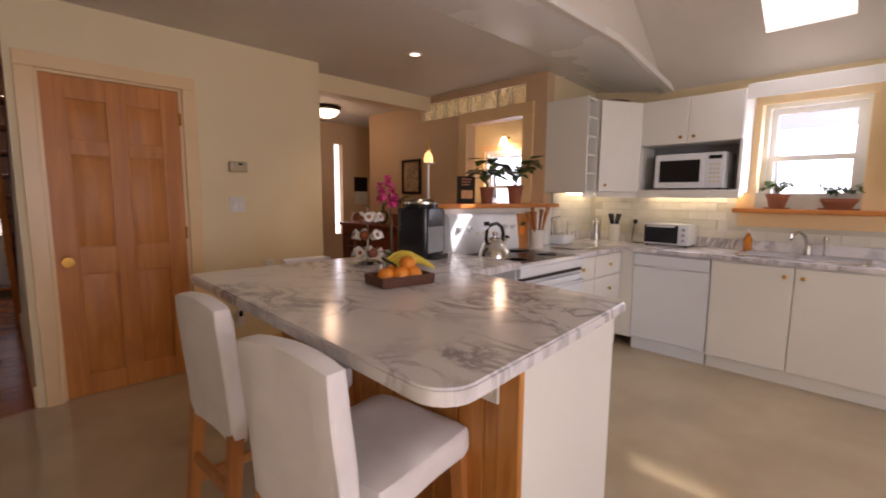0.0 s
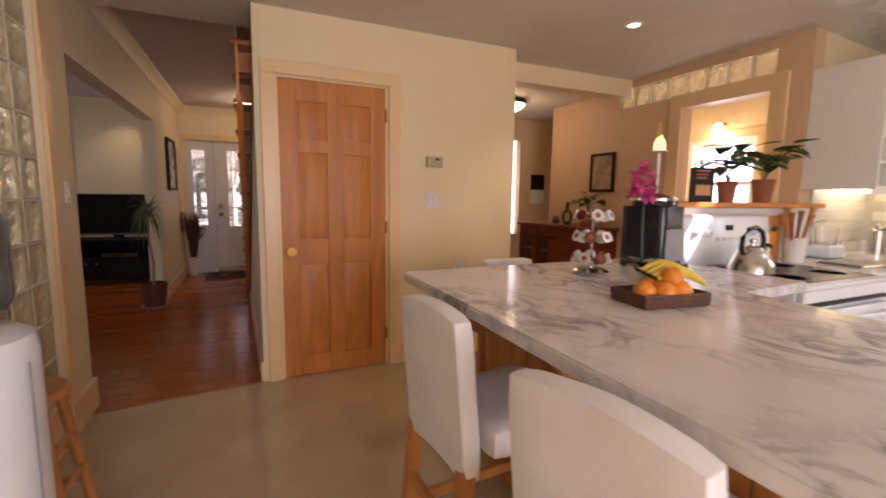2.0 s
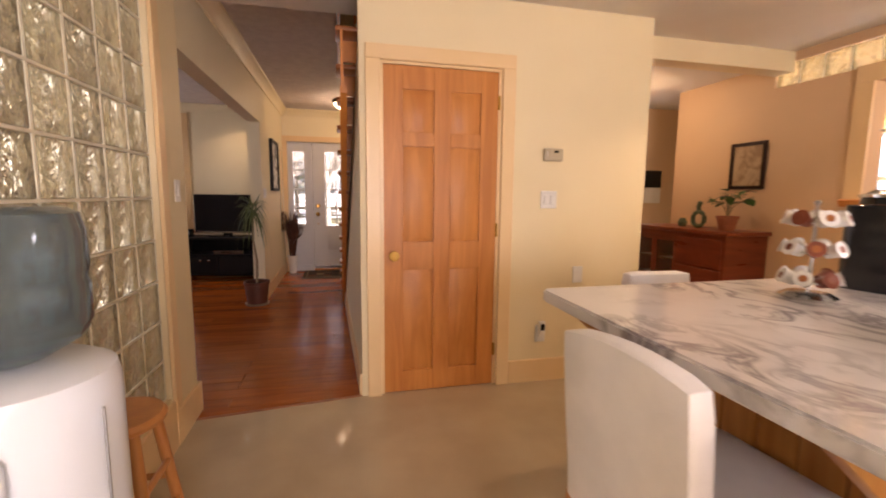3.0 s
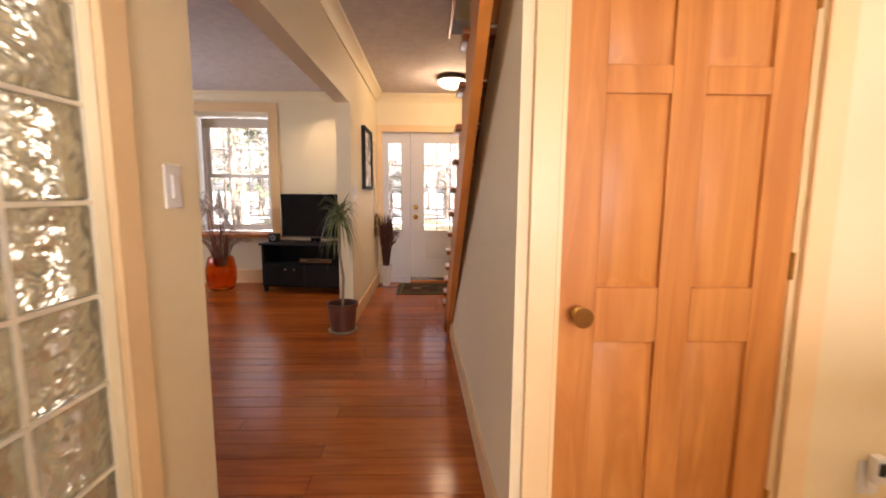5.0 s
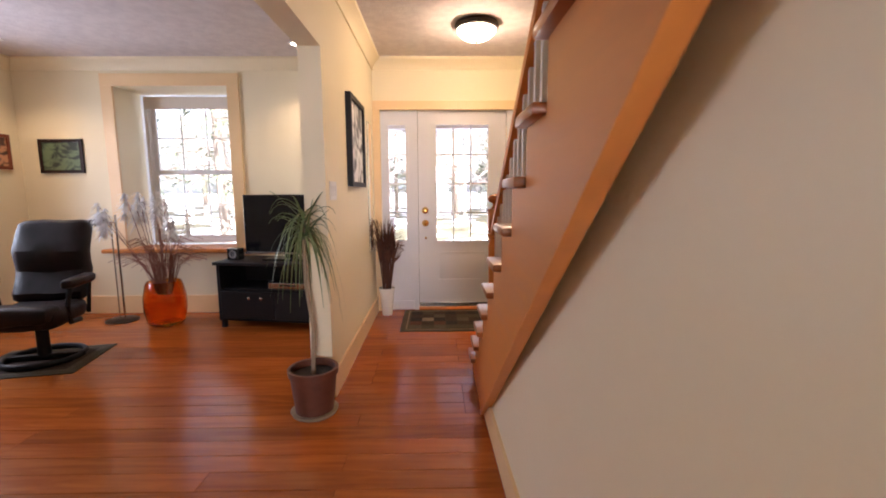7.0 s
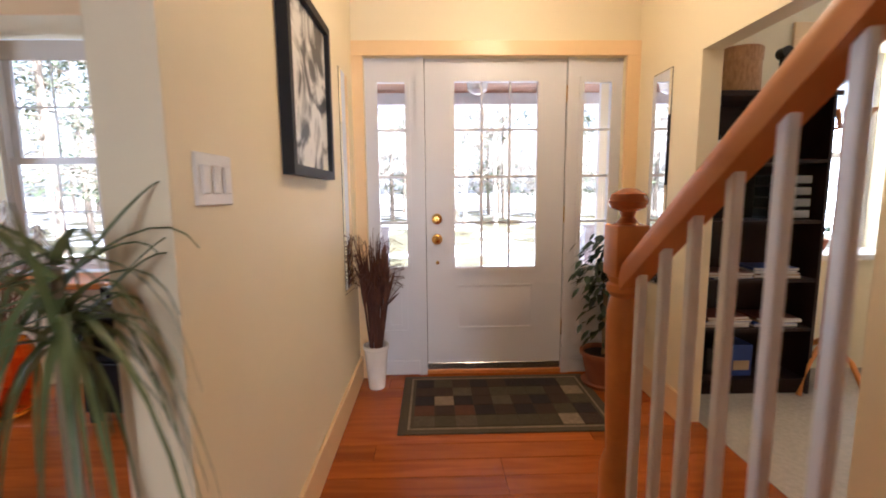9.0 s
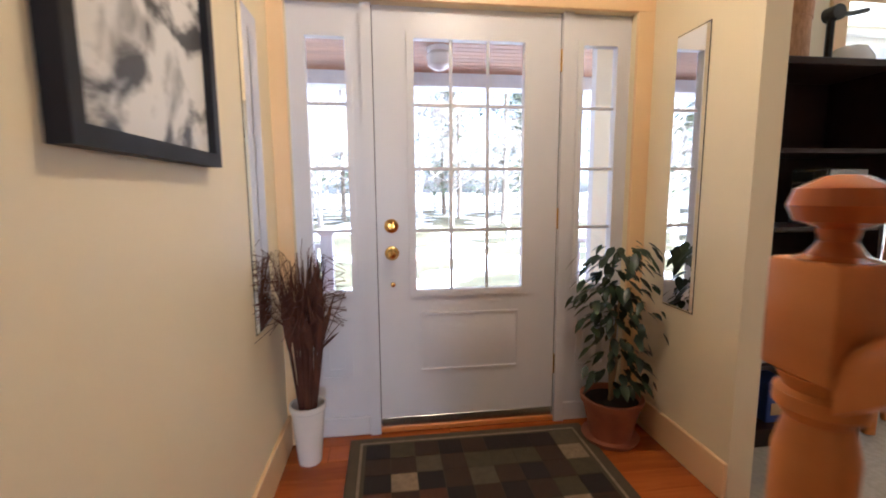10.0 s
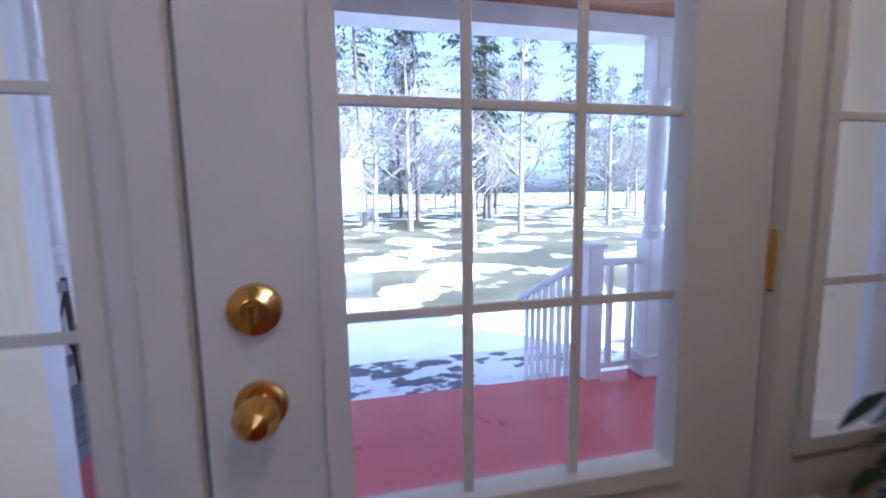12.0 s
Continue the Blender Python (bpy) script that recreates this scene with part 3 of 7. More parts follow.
def crown_profile(s):
    return [(0, 0), (s * 0.09, 0), (s * 0.085, -0.02), (s * 0.05, -0.04), (s * 0.02, -0.085), (s * 0.014, -0.11), (0, -0.11)]


crown("crown_hall_west", prism([(-0.90 + a, ZH + b) for a, b in crown_profile(1)], "y", 3.7, 8.6))
crown("crown_hall_front", prism([(8.6 - a, ZH + b) for a, b in crown_profile(1)], "x", -0.9, 0.925))
crown("crown_hall_east", prism([(0.925 - a, ZH + b) for a, b in crown_profile(1)], "y", 6.4, 8.6))
crown("crown_living_front", prism([(8.6 - a, ZH + b) for a, b in crown_profile(1)], "x", -4.5, -1.03))
crown("crown_living_west", prism([(-4.5 + a, ZH + b) for a, b in crown_profile(1)], "y", 1.0, 8.6))


def panel_face(bm, x0, x1, z0, z1, y, depth=0.012, w=0.028):
    """A raised field with a sloped surround, proud of the plane y towards -y."""
    a = [bm.verts.new(p) for p in ((x0, y, z0), (x1, y, z0), (x1, y, z1), (x0, y, z1))]
    b = [bm.verts.new(p) for p in ((x0 + w, y - depth, z0 + w), (x1 - w, y - depth, z0 + w), (x1 - w, y - depth, z1 - w), (x0 + w, y - depth, z1 - w))]
    bm.faces.new(b)
    for i in range(4):
        bm.faces.new((a[i], a[(i + 1) % 4], b[(i + 1) % 4], b[i]))


# six-panel pantry door
door_1 = tagged(new("door_1"), "closed six-panel fir pantry door with a brass knob", "door", kind="structure")
Y = 3.795
rails = [(0.0, 0.145), (0.805, 0.98), (1.565, 1.645), (1.90, 2.035)]
stiles = [(0.235, 0.350), (0.546, 0.650), (0.845, 0.958)]
bm = bx(0.235, 0.958, Y + 0.014, Y + 0.03, 0.008, 2.035)
part("door_core", bm, M_DOORW, door_1)
for a, b in stiles:
    part("stile", bx(a, b, Y, Y + 0.034, 0.008, 2.035, r=0.0015), M_DOORW, door_1)
for z0, z1 in rails:
    for (a, b), (c, d) in zip(stiles, stiles[1:]):
        part("rail", bx(b, c, Y + 0.0003, Y + 0.034, max(z0, 0.008), z1, r=0.0015), M_DOORW, door_1)
for z0, z1 in ((0.145, 0.805), (0.98, 1.565), (1.645, 1.90)):
    for a, b in ((0.350, 0.546), (0.650, 0.845)):
        bm = bmesh.new()
        panel_face(bm, a + 0.006, b - 0.006, z0 + 0.006, z1 - 0.006, Y + 0.0135, 0.010, 0.03)
        part("panel", bm, M_DOORW, door_1)
part("knob", lathe([(0.0, 0.0), (0.020, -0.004), (0.027, -0.016), (0.026, -0.028), (0.012, -0.036), (0.010, -0.05), (0.03, -0.056), (0.031, -0.064)], 20, (0.292, Y - 0.062 + 0.064, 0.90), axis="y"), M_BRASS, door_1, "polished brass round knob").location = (0, -0.066 + 0.064, 0)
for z in (0.25, 1.05, 1.85):
    part("hinge", bx(0.955, 0.972, Y - 0.006, Y + 0.01, z - 0.045, z + 0.045, r=0.003), M_BRASS, door_1)
bm = bx(0.215, 0.235, 3.79, 3.91, 0, 2.053)
box(bm, 0.958, 0.978, 3.79, 3.91, 0, 2.053)
box(bm, 0.235, 0.958, 3.79, 3.91, 2.037, 2.053)
part("jamb", bm, M_TRIM, door_1)

# front door with two sidelights
YD = 8.645


def lite(parent, x0, x1, z0, z1, y, cols, rows, bars=0.016, depth=0.02, mat=None):
    """Glass in a frame with bars in front of it."""
    part("pane", bx(x0, x1, y + 0.014, y + 0.018, z0, z1), M_GLASS, parent).visible_shadow = False
    for i in range(1, cols):
        x = x0 + (x1 - x0) * i / cols
        part("bar", bx(x - bars / 2, x + bars / 2, y + 0.002, y + 0.012, z0, z1, r=0.002), mat or M_WDOOR, parent)
    for j in range(1, rows):
        z = z0 + (z1 - z0) * j / rows
        part("bar", bx(x0, x1, y + 0.0035, y + 0.0105, z - bars / 2, z + bars / 2, r=0.002), mat or M_WDOOR, parent)


def lite_frame(parent, x0, x1, z0, z1, y, w=0.03):
    part("glass_frame", pierced("y", y - 0.012, y + 0.03, x0 - w, x1 + w, z0 - w, z1 + w, [(x0 + 0.004, x1 - 0.004, z0 + 0.004, z1 - 0.004)]), M_WDOOR, parent)


def moulded(parent, x0, x1, z0, z1, y):
    bm = pierced("y", y - 0.008, y + 0.004, x0, x1, z0, z1, [(x0 + 0.022, x1 - 0.022, z0 + 0.022, z1 - 0.022)])
    bmesh.ops.bevel(bm, geom=[e for e in bm.edges if e.calc_face_angle(0) > 1], offset=0.006, segments=2, affect="EDGES")
    part("panel_moulding", bm, M_WDOOR, parent)


door_2 = tagged(new("door_2"), "closed white front door with twelve lights, brass knob and deadbolt", "door", kind="structure")
part("slab", pierced("y", YD, YD + 0.044, -0.445, 0.475, 0.04, 2.105, [(-0.258, 0.294, 0.745, 1.961)]), M_WDOOR, door_2)
lite(door_2, -0.258, 0.294, 0.745, 1.961, YD + 0.006, 3, 4)
lite_frame(door_2, -0.258, 0.294, 0.745, 1.961, YD)
moulded(door_2, -0.25, 0.285, 0.315, 0.635, YD)
bm = bmesh.new()
panel_face(bm, -0.226, 0.261, 0.339, 0.611, YD, 0.012, 0.05)
part("raised_panel", bm, M_WDOOR, door_2)
for x in (-0.4488, 0.4752):
    part("weather_strip", bx(x, x + 0.0036, YD + 0.004, YD + 0.03, 0.04, 2.10), M_BLACK, door_2)
part("sweep", bx(-0.445, 0.475, YD - 0.004, YD + 0.02, 0.02, 0.075, r=0.002), M_STEEL, door_2, "grey metal sweep")
for z, big in ((0.939, True), (1.075, False)):
    if big:
        prof = [(0.0, -0.066), (0.018, -0.062), (0.029, -0.046), (0.028, -0.03), (0.012, -0.022), (0.012, -0.01), (0.034, -0.007), (0.036, 0.0)]
    else:
        prof = [(0.0, -0.02), (0.016, -0.02), (0.018, -0.014), (0.034, -0.011), (0.036, 0.0)]
    part("knob" if big else "deadbolt", lathe(prof, 24, (-0.374, YD, z), axis="y"), M_BRASS, door_2)
part("thumb_turn", bx(-0.379, -0.369, YD - 0.036, YD - 0.018, 1.06, 1.09, r=0.003), M_BRASS, door_2)
part("latch_pin", lathe([(0.0, -0.012), (0.011, -0.01), (0.013, 0)], 14, (-0.372, YD, 0.78), axis="y"), M_BRASS, door_2)
for z in (0.32, 1.10, 1.88):
    part("hinge", bx(0.474, 0.494, YD - 0.014, YD + 0.002, z - 0.055, z + 0.055, r=0.004), M_BRASS, door_2)
frame_bm = bx(-0.50, -0.449, 8.618, 8.72, 0.0, 2.10)
box(frame_bm, 0.479, 0.53, 8.618, 8.72, 0.0, 2.10)
part("mullion", frame_bm, M_WDOOR, door_2)
bm = bx(-0.449, 0.479, 8.63, 8.75, 0.0, 0.028, r=0.004)
part("sill", bm, M_HONEY, door_2)
for name, x0, x1, g0, g1 in (("window_1", -0.83, -0.50, -0.755, -0.568), ("window_2", 0.53, 0.84, 0.585, 0.77)):
    w = tagged(new(name), "narrow white sidelight with four panes over a panel", "window", kind="structure")
    part("slab", pierced("y", YD - 0.005, YD + 0.04, x0, x1, 0.0, 2.10, [(g0, g1, 0.752, 1.955)]), M_WDOOR, w)
    lite(w, g0, g1, 0.752, 1.955, YD, 1, 4)
    lite_frame(w, g0, g1, 0.752, 1.955, YD - 0.005, 0.026)
    moulded(w, g0 + 0.005, g1 - 0.005, 0.30, 0.63, YD - 0.005)
    moulded(w, g0 + 0.045, g1 - 0.045, 0.34, 0.59, YD - 0.005)
    part("kick_board", bx(x0, x1, YD - 0.02, YD - 0.005, 0.0, 0.10, r=0.004), M_WDOOR, w)


def sash_window(name, axis, a, u0, u1, z0, z1, zm, side, label, bars=None, mat=None):
    """A double-hung window: frame, two sashes and their panes; side +1 looks along the axis."""
    w = tagged(new(name), label, "window", kind="structure")
    mat = mat or M_SPINDLE

    def ring(n, ua, ub, za, zb, f, a0, a1):
        part(n, pierced(axis, a0, a1, ua, ub, za, zb, [(ua + f, ub - f, za + f, zb - f)]), mat, w)
    s = side
    ring("window_frame", u0, u1, z0, z1, 0.035, a, a + s * 0.10)
    ring("lower_sash", u0 + 0.035, u1 - 0.035, z0 + 0.035, zm + 0.02, 0.045, a + s * 0.02, a + s * 0.05)
    ring("upper_sash", u0 + 0.035, u1 - 0.035, zm - 0.02, z1 - 0.035, 0.045, a + s * 0.055, a + s * 0.085)
    for za, zb, d in ((z0 + 0.08, zm - 0.025, 0.035), (zm + 0.025, z1 - 0.08, 0.07)):
        q = (a + s * d, a + s * (d + 0.004), u0 + 0.08, u1 - 0.08, za, zb)
        pane = bx(*q) if axis == "x" else bx(q[2], q[3], q[0], q[1], q[4], q[5])
        part("pane", pane, M_GLASS, w).visible_shadow = False
        if bars:
            nc, nr = bars
            for i in range(1, nc):
                u = u0 + 0.08 + (u1 - u0 - 0.16) * i / nc
                b = bx(u - 0.006, u + 0.006, a + s * (d - 0.006), a + s * (d - 0.001), za, zb)
                part("bar", b, mat, w)
            for j in range(1, nr):
                z = za + (zb - za) * j / nr
                part("bar", bx(u0 + 0.08, u1 - 0.08, a + s * (d - 0.007), a + s * (d - 0.002), z - 0.006, z + 0.006), mat, w)
    return w


sash_window("window_3", "y", 8.92, -3.42, -2.44, 0.72, 2.30, 1.50, 1, "white double-hung living room window with grille bars", (3, 2))
structure("window_sill_living", bx(-3.72, -2.22, 8.50, 8.93, 0.655, 0.695, r=0.008), M_HONEY, "honey wood sill under the living room window", "sill")
structure("blind_living", bx(-3.40, -2.46, 8.90, 8.918, 2.17, 2.30, r=0.004), M_CEIL, "rolled grey blind at the window head", "blind")
sash_window("window_4", "x", 4.62, 0.40, 1.04, 1.25, 2.10, 1.66, 1, "white double-hung window over the kitchen sink")
structure("window_sill_sink", bx(4.40, 4.64, 0.20, 1.18, 1.215, 1.25, r=0.006), M_HONEY, "honey wood sill over the sink", "sill")
structure("apron_sink_window", bx(4.478, 4.5, 0.23, 1.15, 1.10, 1.213, r=0.003), M_TRIM, "peach apron board under the sink window", "trim")
sash_window("window_5", "x", -4.62, 6.75, 7.8, 0.72, 2.35, 1.52, -1, "white double-hung west window of the living room")
# This window is unseen; it was added for the light it gives.
sash_window("window_8", "y", -2.62, -0.3, 1.7, 0.7, 2.2, 1.45, -1, "unseen white south window added to light the kitchen")
structure("window_sill_west", bx(-4.62, -4.36, 6.6, 7.95, 0.68, 0.72, r=0.006), M_HONEY, "honey wood sill of the west window", "sill")
sash_window("window_6", "y", 8.88, 2.0, 2.8, 0.8, 2.2, 1.5, 1, "white study window with grille bars", (3, 3))
casing("trim_sunroom_window", "x", 5.16, -1, 3.73, 4.55, 2.0, 0.09, z0=0.97)
sash_window("window_7", "x", 5.17, 3.73, 4.55, 0.97, 2.0, 1.48, 1, "white window in the room beyond the pass-through")
structure("ledge_pass_through", bx(2.05, 3.62, 2.34, 2.56, 1.24, 1.272, r=0.006), M_HONEY, "honey wood ledge behind the stove", "ledge")
structure("sill_pass_through", bx(3.55, 3.76, 2.60, 3.60, 1.238, 1.27, r=0.006), M_HONEY, "honey wood sill of the pass-through", "sill")
# Emission on the pane stands in for the bright sky beyond it.
pane = structure("skylight_pane", bx(hx0 - 0.05, hx1 + 0.05, hy0 - 0.05, hy1 + 0.05, 3.13, 3.15), M_SKYPANE, "skylight pane whose glow stands in for the sky", "skylight")
pane.visible_shadow = False

# ---- stairs ----
RISE, RUN, Y1 = 0.163, 0.2175, 7.0


def nose(y):
    return RISE + (Y1 - y) * RISE / RUN


stair = tagged(new("staircase"), "stained wood staircase with white spindles and open stringer", "staircase", kind="structure")
for i in range(14):
    y, z = Y1 - i * RUN, RISE * (i + 1)
    part("tread", bx(-0.035, 0.92, y - RUN - 0.005, y, z - 0.032, z, r=0.009, seg=2), M_STAIN, stair, "stained rounded tread")
    part("riser", bx(0.012, 0.92, y - 0.045, y - 0.025, z - RISE, z - 0.032), M_HONEY, stair)
pts = []
for i in range(14):
    y, z = Y1 - 0.03 - i * RUN, RISE * (i + 1) - 0.034
    pts += [(y, z - RISE + 0.034 if i == 0 else z - RISE), (y, z)]
ytop = Y1 - 0.03 - 14 * RUN
zlow = (6.40 - ytop) * 0.777
pts += [(ytop, RISE * 14 - 0.034), (ytop, zlow), (6.40, 0.0)]
pts[0] = (Y1 - 0.03, 0.0)
part("stringer", prism(pts, "x", -0.005, 0.011), M_HONEY, stair, "honey stained stringer board")
part("stringer_edge", prism([(ytop, zlow), (ytop, zlow - 0.04), (6.345, 0.0), (6.40, 0.0)], "x", -0.012, 0.03), M_HONEY, stair)
bm = prism([(3.79, 0), (6.7, 0), (3.79, min(nose(3.79) - 0.36, ZH))], "x", 0.013, 0.055)
for v in bm.verts:
    v.co.x += (6.7 - v.co.y) * 0.028
structure("wall_under_stairs", bm, M_WHITEWALL, "ivory wall under the stairs", "wall")
structure("wall_stair_corner", bx(0.0945, 0.112, 3.787, 3.91, 0, ZH), M_WALL, "cream wall corner beside the pantry door", "wall")
RX = 0.138
for i in range(0, 13):
    for k in (0.055, 0.163):
        y = Y1 - i * RUN - k
        if y > 6.84:
            continue
        zb, zt = RISE * (i + 1), nose(y) + 0.75
        part("spindle", prism([(-0.0115, -0.0115), (0.0115, -0.0115), (0.0115, 0.0115), (-0.0115, 0.0115)], "z", zb, zt, r=0.003, seg=1), M_SPINDLE, stair, at=(RX, y, 0))
newel = [(0.0, 1.252), (0.02, 1.25), (0.046, 1.235), (0.053, 1.215), (0.045, 1.196), (0.022, 1.187), (0.018, 1.172), (0.03, 1.155), (0.045, 1.15)]
part("newel_cap", lathe(newel[::-1], 24, (RX + 0.005, 6.945, 0)), M_CAP, stair, "round polished newel cap")
part("newel_block", bx(RX - 0.042, RX + 0.052, 6.898, 6.992, 1.005, 1.15, r=0.006, seg=2), M_HONEY, stair)
part("newel_post", lathe([(0.05, 0.163), (0.05, 0.42), (0.044, 0.44), (0.034, 0.47), (0.040, 0.60), (0.046, 0.80), (0.046, 0.90), (0.036, 0.945), (0.05, 0.962), (0.05, 0.98), (0.04, 0.985), (0.05, 1.005)], 24, (RX + 0.005, 6.945, 0)), M_HONEY, stair)
rail = [(-0.03, 0.0), (0.03, 0.0), (0.034, 0.03), (0.028, 0.055), (0.012, 0.066), (-0.012, 0.066), (-0.028, 0.055), (-0.034, 0.03)]
bm = bmesh.new()
ends = []
for y in (6.90, 3.95):
    ends.append([bm.verts.new((RX + p, y, nose(y) + 0.735 + q * 1.25)) for p, q in rail])
for i in range(8):
    bm.faces.new((ends[0][i], ends[0][(i + 1) % 8], ends[1][(i + 1) % 8], ends[1][i]))
bm.faces.new(ends[0]), bm.faces.new(ends[1])
bmesh.ops.recalc_face_normals(bm, faces=bm.faces)
part("handrail", bm, M_HONEY, stair, "honey stained handrail", smooth=60)
part("wall_rail", tube([(0.86, 6.2, nose(6.2) + 0.8), (0.86, 4.0, nose(4.0) + 0.8)], 0.022), M_HONEY, stair)
part("stairwell_trim", bx(-0.02, 0.0, 3.8, 6.35, ZH - 0.03, ZH + 0.14), M_HONEY, stair)

# ---- peninsula and bar stools ----
pen = thing("kitchen_peninsula", (1.1, 1.6, 0), "kitchen peninsula with grey-veined marble top and pine side", "counter")


def under(parent, name, bm, mat, label=""):
    """Link a mesh drawn in world places under a thing that stands upright."""
    ob = part(name, bm, mat, parent, label)
    ob.location = -Vector(parent.matrix_basis.translation)
    return ob


def rounded(pts, r, n=6):
    out = []
    k = len(pts)
    for i, p in enumerate(pts):
        p, a, b = Vector(p), Vector(pts[i - 1]), Vector(pts[(i + 1) % k])
        u, v = (a - p).normalized(), (b - p).normalized()
        rr = r[i] if isinstance(r, (list, tuple)) else r
        if rr <= 0:
            out.append(tuple(p))
            continue
        c = p + (u + v) * rr
        s, e = p + u * rr, p + v * rr
        for j in range(n + 1):
            t = j / n
            m = (s - c) * math.cos(t * math.pi / 2) + (e - c) * math.sin(t * math.pi / 2)
            out.append(tuple(c + m))
    return out


top = rounded([(0.64, 0.765), (1.665, 0.87), (1.70, 1.66), (2.165, 1.70), (2.165, 2.395), (1.95, 2.50), (0.65, 2.50)], [0.10, 0.02, 0, 0, 0, 0, 0.04])
bm = prism(top, "z", 0.912, 0.952)
bmesh.ops.bevel(bm, geom=[e for e in bm.edges if abs(e.verts[0].co.z - e.verts[1].co.z) < 1e-4], offset=0.006, segments=2, affect="EDGES")
under(pen, "worktop", bm, M_MARBLE, "grey-veined marble laminate top with rounded corner")
under(pen, "body", bx(1.075, 1.60, 0.912, 2.45, 0.0, 0.912), M_WHITE)
under(pen, "end_panel", bx(1.062, 1.612, 0.892, 0.911, 0.0, 0.912, r=0.002), M_WHITE, "plain white end panel")
for i in range(14):
    y0 = 0.912 + i * 0.109
    under(pen, "pine_board", bx(1.052, 1.074, y0, y0 + 0.106, 0.0, 0.912, r=0.004), M_PINE, "knotty pine board")
under(pen, "corner_board", bx(1.04, 1.062, 0.885, 0.96, 0.0, 0.912, r=0.003), M_PINE)
for y in (1.62, 2.40):
    under(pen, "bracket", prism([(0.70, 0.912), (1.052, 0.912), (1.052, 0.66), (0.98, 0.66)], "y", y, y + 0.04, r=0.004), M_PINE, "pine bracket under the top")
outlet = thing("outlet_plate", (1.036, 0.99, 0.80), "white outlet plate on the pine side", "outlet")
part("plate", bx(-0.006, 0.004, -0.036, 0.036, -0.06, 0.06, r=0.002), M_WPLATE, outlet)
for z in (-0.025, 0.025):
    part("socket", bx(-0.009, -0.004, -0.016, 0.016, z - 0.014, z + 0.014, r=0.003), M_PLATE, outlet)


def soft_box(x0, x1, y0, y1, z0, z1, r, seed, amp=0.006):
    bm = bx(x0, x1, y0, y1, z0, z1)
    bmesh.ops.subdivide_edges(bm, edges=bm.edges[:], cuts=7, use_grid_fill=True)
    c = Vector(((x0 + x1) / 2, (y0 + y1) / 2, (z0 + z1) / 2))
    h = Vector(((x1 - x0) / 2 - r, (y1 - y0) / 2 - r, (z1 - z0) / 2 - r))
    for v in bm.verts:
        d = v.co - c
        q = Vector([max(-h[i], min(h[i], d[i])) for i in range(3)])
        e = d - q
        if e.length > 1e-6:
            e = e.normalized() * r
        v.co = c + q + e + noise.noise_vector(v.co * 6 + Vector((seed, 0, 0))) * amp
    return bm


def bar_stool(at, seed, label, rz=0):
    th = thing("bar_stool", at, label, "stool", "stools at the peninsula", rz)
    # seat reaches towards +x, back stands at its -x side
    part("seat_cover", soft_box(0.06, 0.47, -0.20, 0.20, 0.53, 0.635, 0.035, seed), M_FABRIC, th, "white cotton seat cover")
    bm = soft_box(-0.034, 0.034, -0.185, 0.185, 0.50, 0.98, 0.02, seed + 5, 0.004)
    for v in bm.verts:
        v.co.x += -0.035 * max(0, v.co.z - 0.6) / 0.36
        v.co.z -= 0.02 * (v.co.y / 0.19) ** 2
    part("back_cover", bm, M_FABRIC, th, "white cotton back cover")
    for x, y in ((-0.005, -0.16), (-0.005, 0.16), (0.45, -0.16), (0.45, 0.16)):
        lean = -0.05 if x < 0.1 else 0.02
        bm = bmesh.new()
        a = [bm.verts.new((x + lean + dx * 0.017, y * 1.08 + dy * 0.017, 0)) for dx, dy in ((-1, -1), (1, -1), (1, 1), (-1, 1))]
        b = [bm.verts.new((x + dx * 0.022, y + dy * 0.022, 0.54)) for dx, dy in ((-1, -1), (1, -1), (1, 1), (-1, 1))]
        bm.faces.new(a), bm.faces.new(b)
        for i in range(4):
            bm.faces.new((a[i], a[(i + 1) % 4], b[(i + 1) % 4], b[i]))
        bmesh.ops.recalc_face_normals(bm, faces=bm.faces)
        part("leg", bm, M_LEGW, th, "oak coloured square leg")
    for y in (-0.166, 0.166):
        part("stretcher", bx(-0.03, 0.455, y - 0.011, y + 0.011, 0.20, 0.24, r=0.003), M_LEGW, th)
    part("stretcher", bx(0.435, 0.457, -0.166, 0.166, 0.26, 0.30, r=0.003), M_LEGW, th)
    part("stretcher", bx(-0.04, -0.018, -0.166, 0.166, 0.30, 0.34, r=0.003), M_LEGW, th)
    return th


bar_stool((0.565, 1.19, 0), 1.0, "white slipcovered bar stool at the peninsula's rounded corner", 9)
bar_stool((0.565, 1.865, 0), 9.0, "white slipcovered bar stool beside the far end of the peninsula", 5)


# ---- kitchen units ----
def shaker(parent, axis, face, u0, u1, z0, z1, side, knob=None, name="door"):
    """A flat slab front, with a small brass knob at (u, z)."""
    g = 0.003
    f0, f1 = sorted((face, face + side * 0.018))
    b = bx(f0, f1, u0 + g, u1 - g, z0 + g, z1 - g, r=0.002) if axis == "x" else bx(u0 + g, u1 - g, f0, f1, z0 + g, z1 - g, r=0.002)
    d = under(parent, name, b, M_WHITE)
    if knob:
        u, z = knob
        at = (face + side * 0.018, u, z) if axis == "x" else (u, face + side * 0.018, z)
        prof = [(0.006, 0.0), (0.006, side * 0.012), (0.014, side * 0.016), (0.014, side * 0.024), (0.0, side * 0.028)]
        k = part("knob", lathe(prof, 12, at, axis=axis), M_BRASS, d)
    return d


XC = 3.90
YC = 1.87


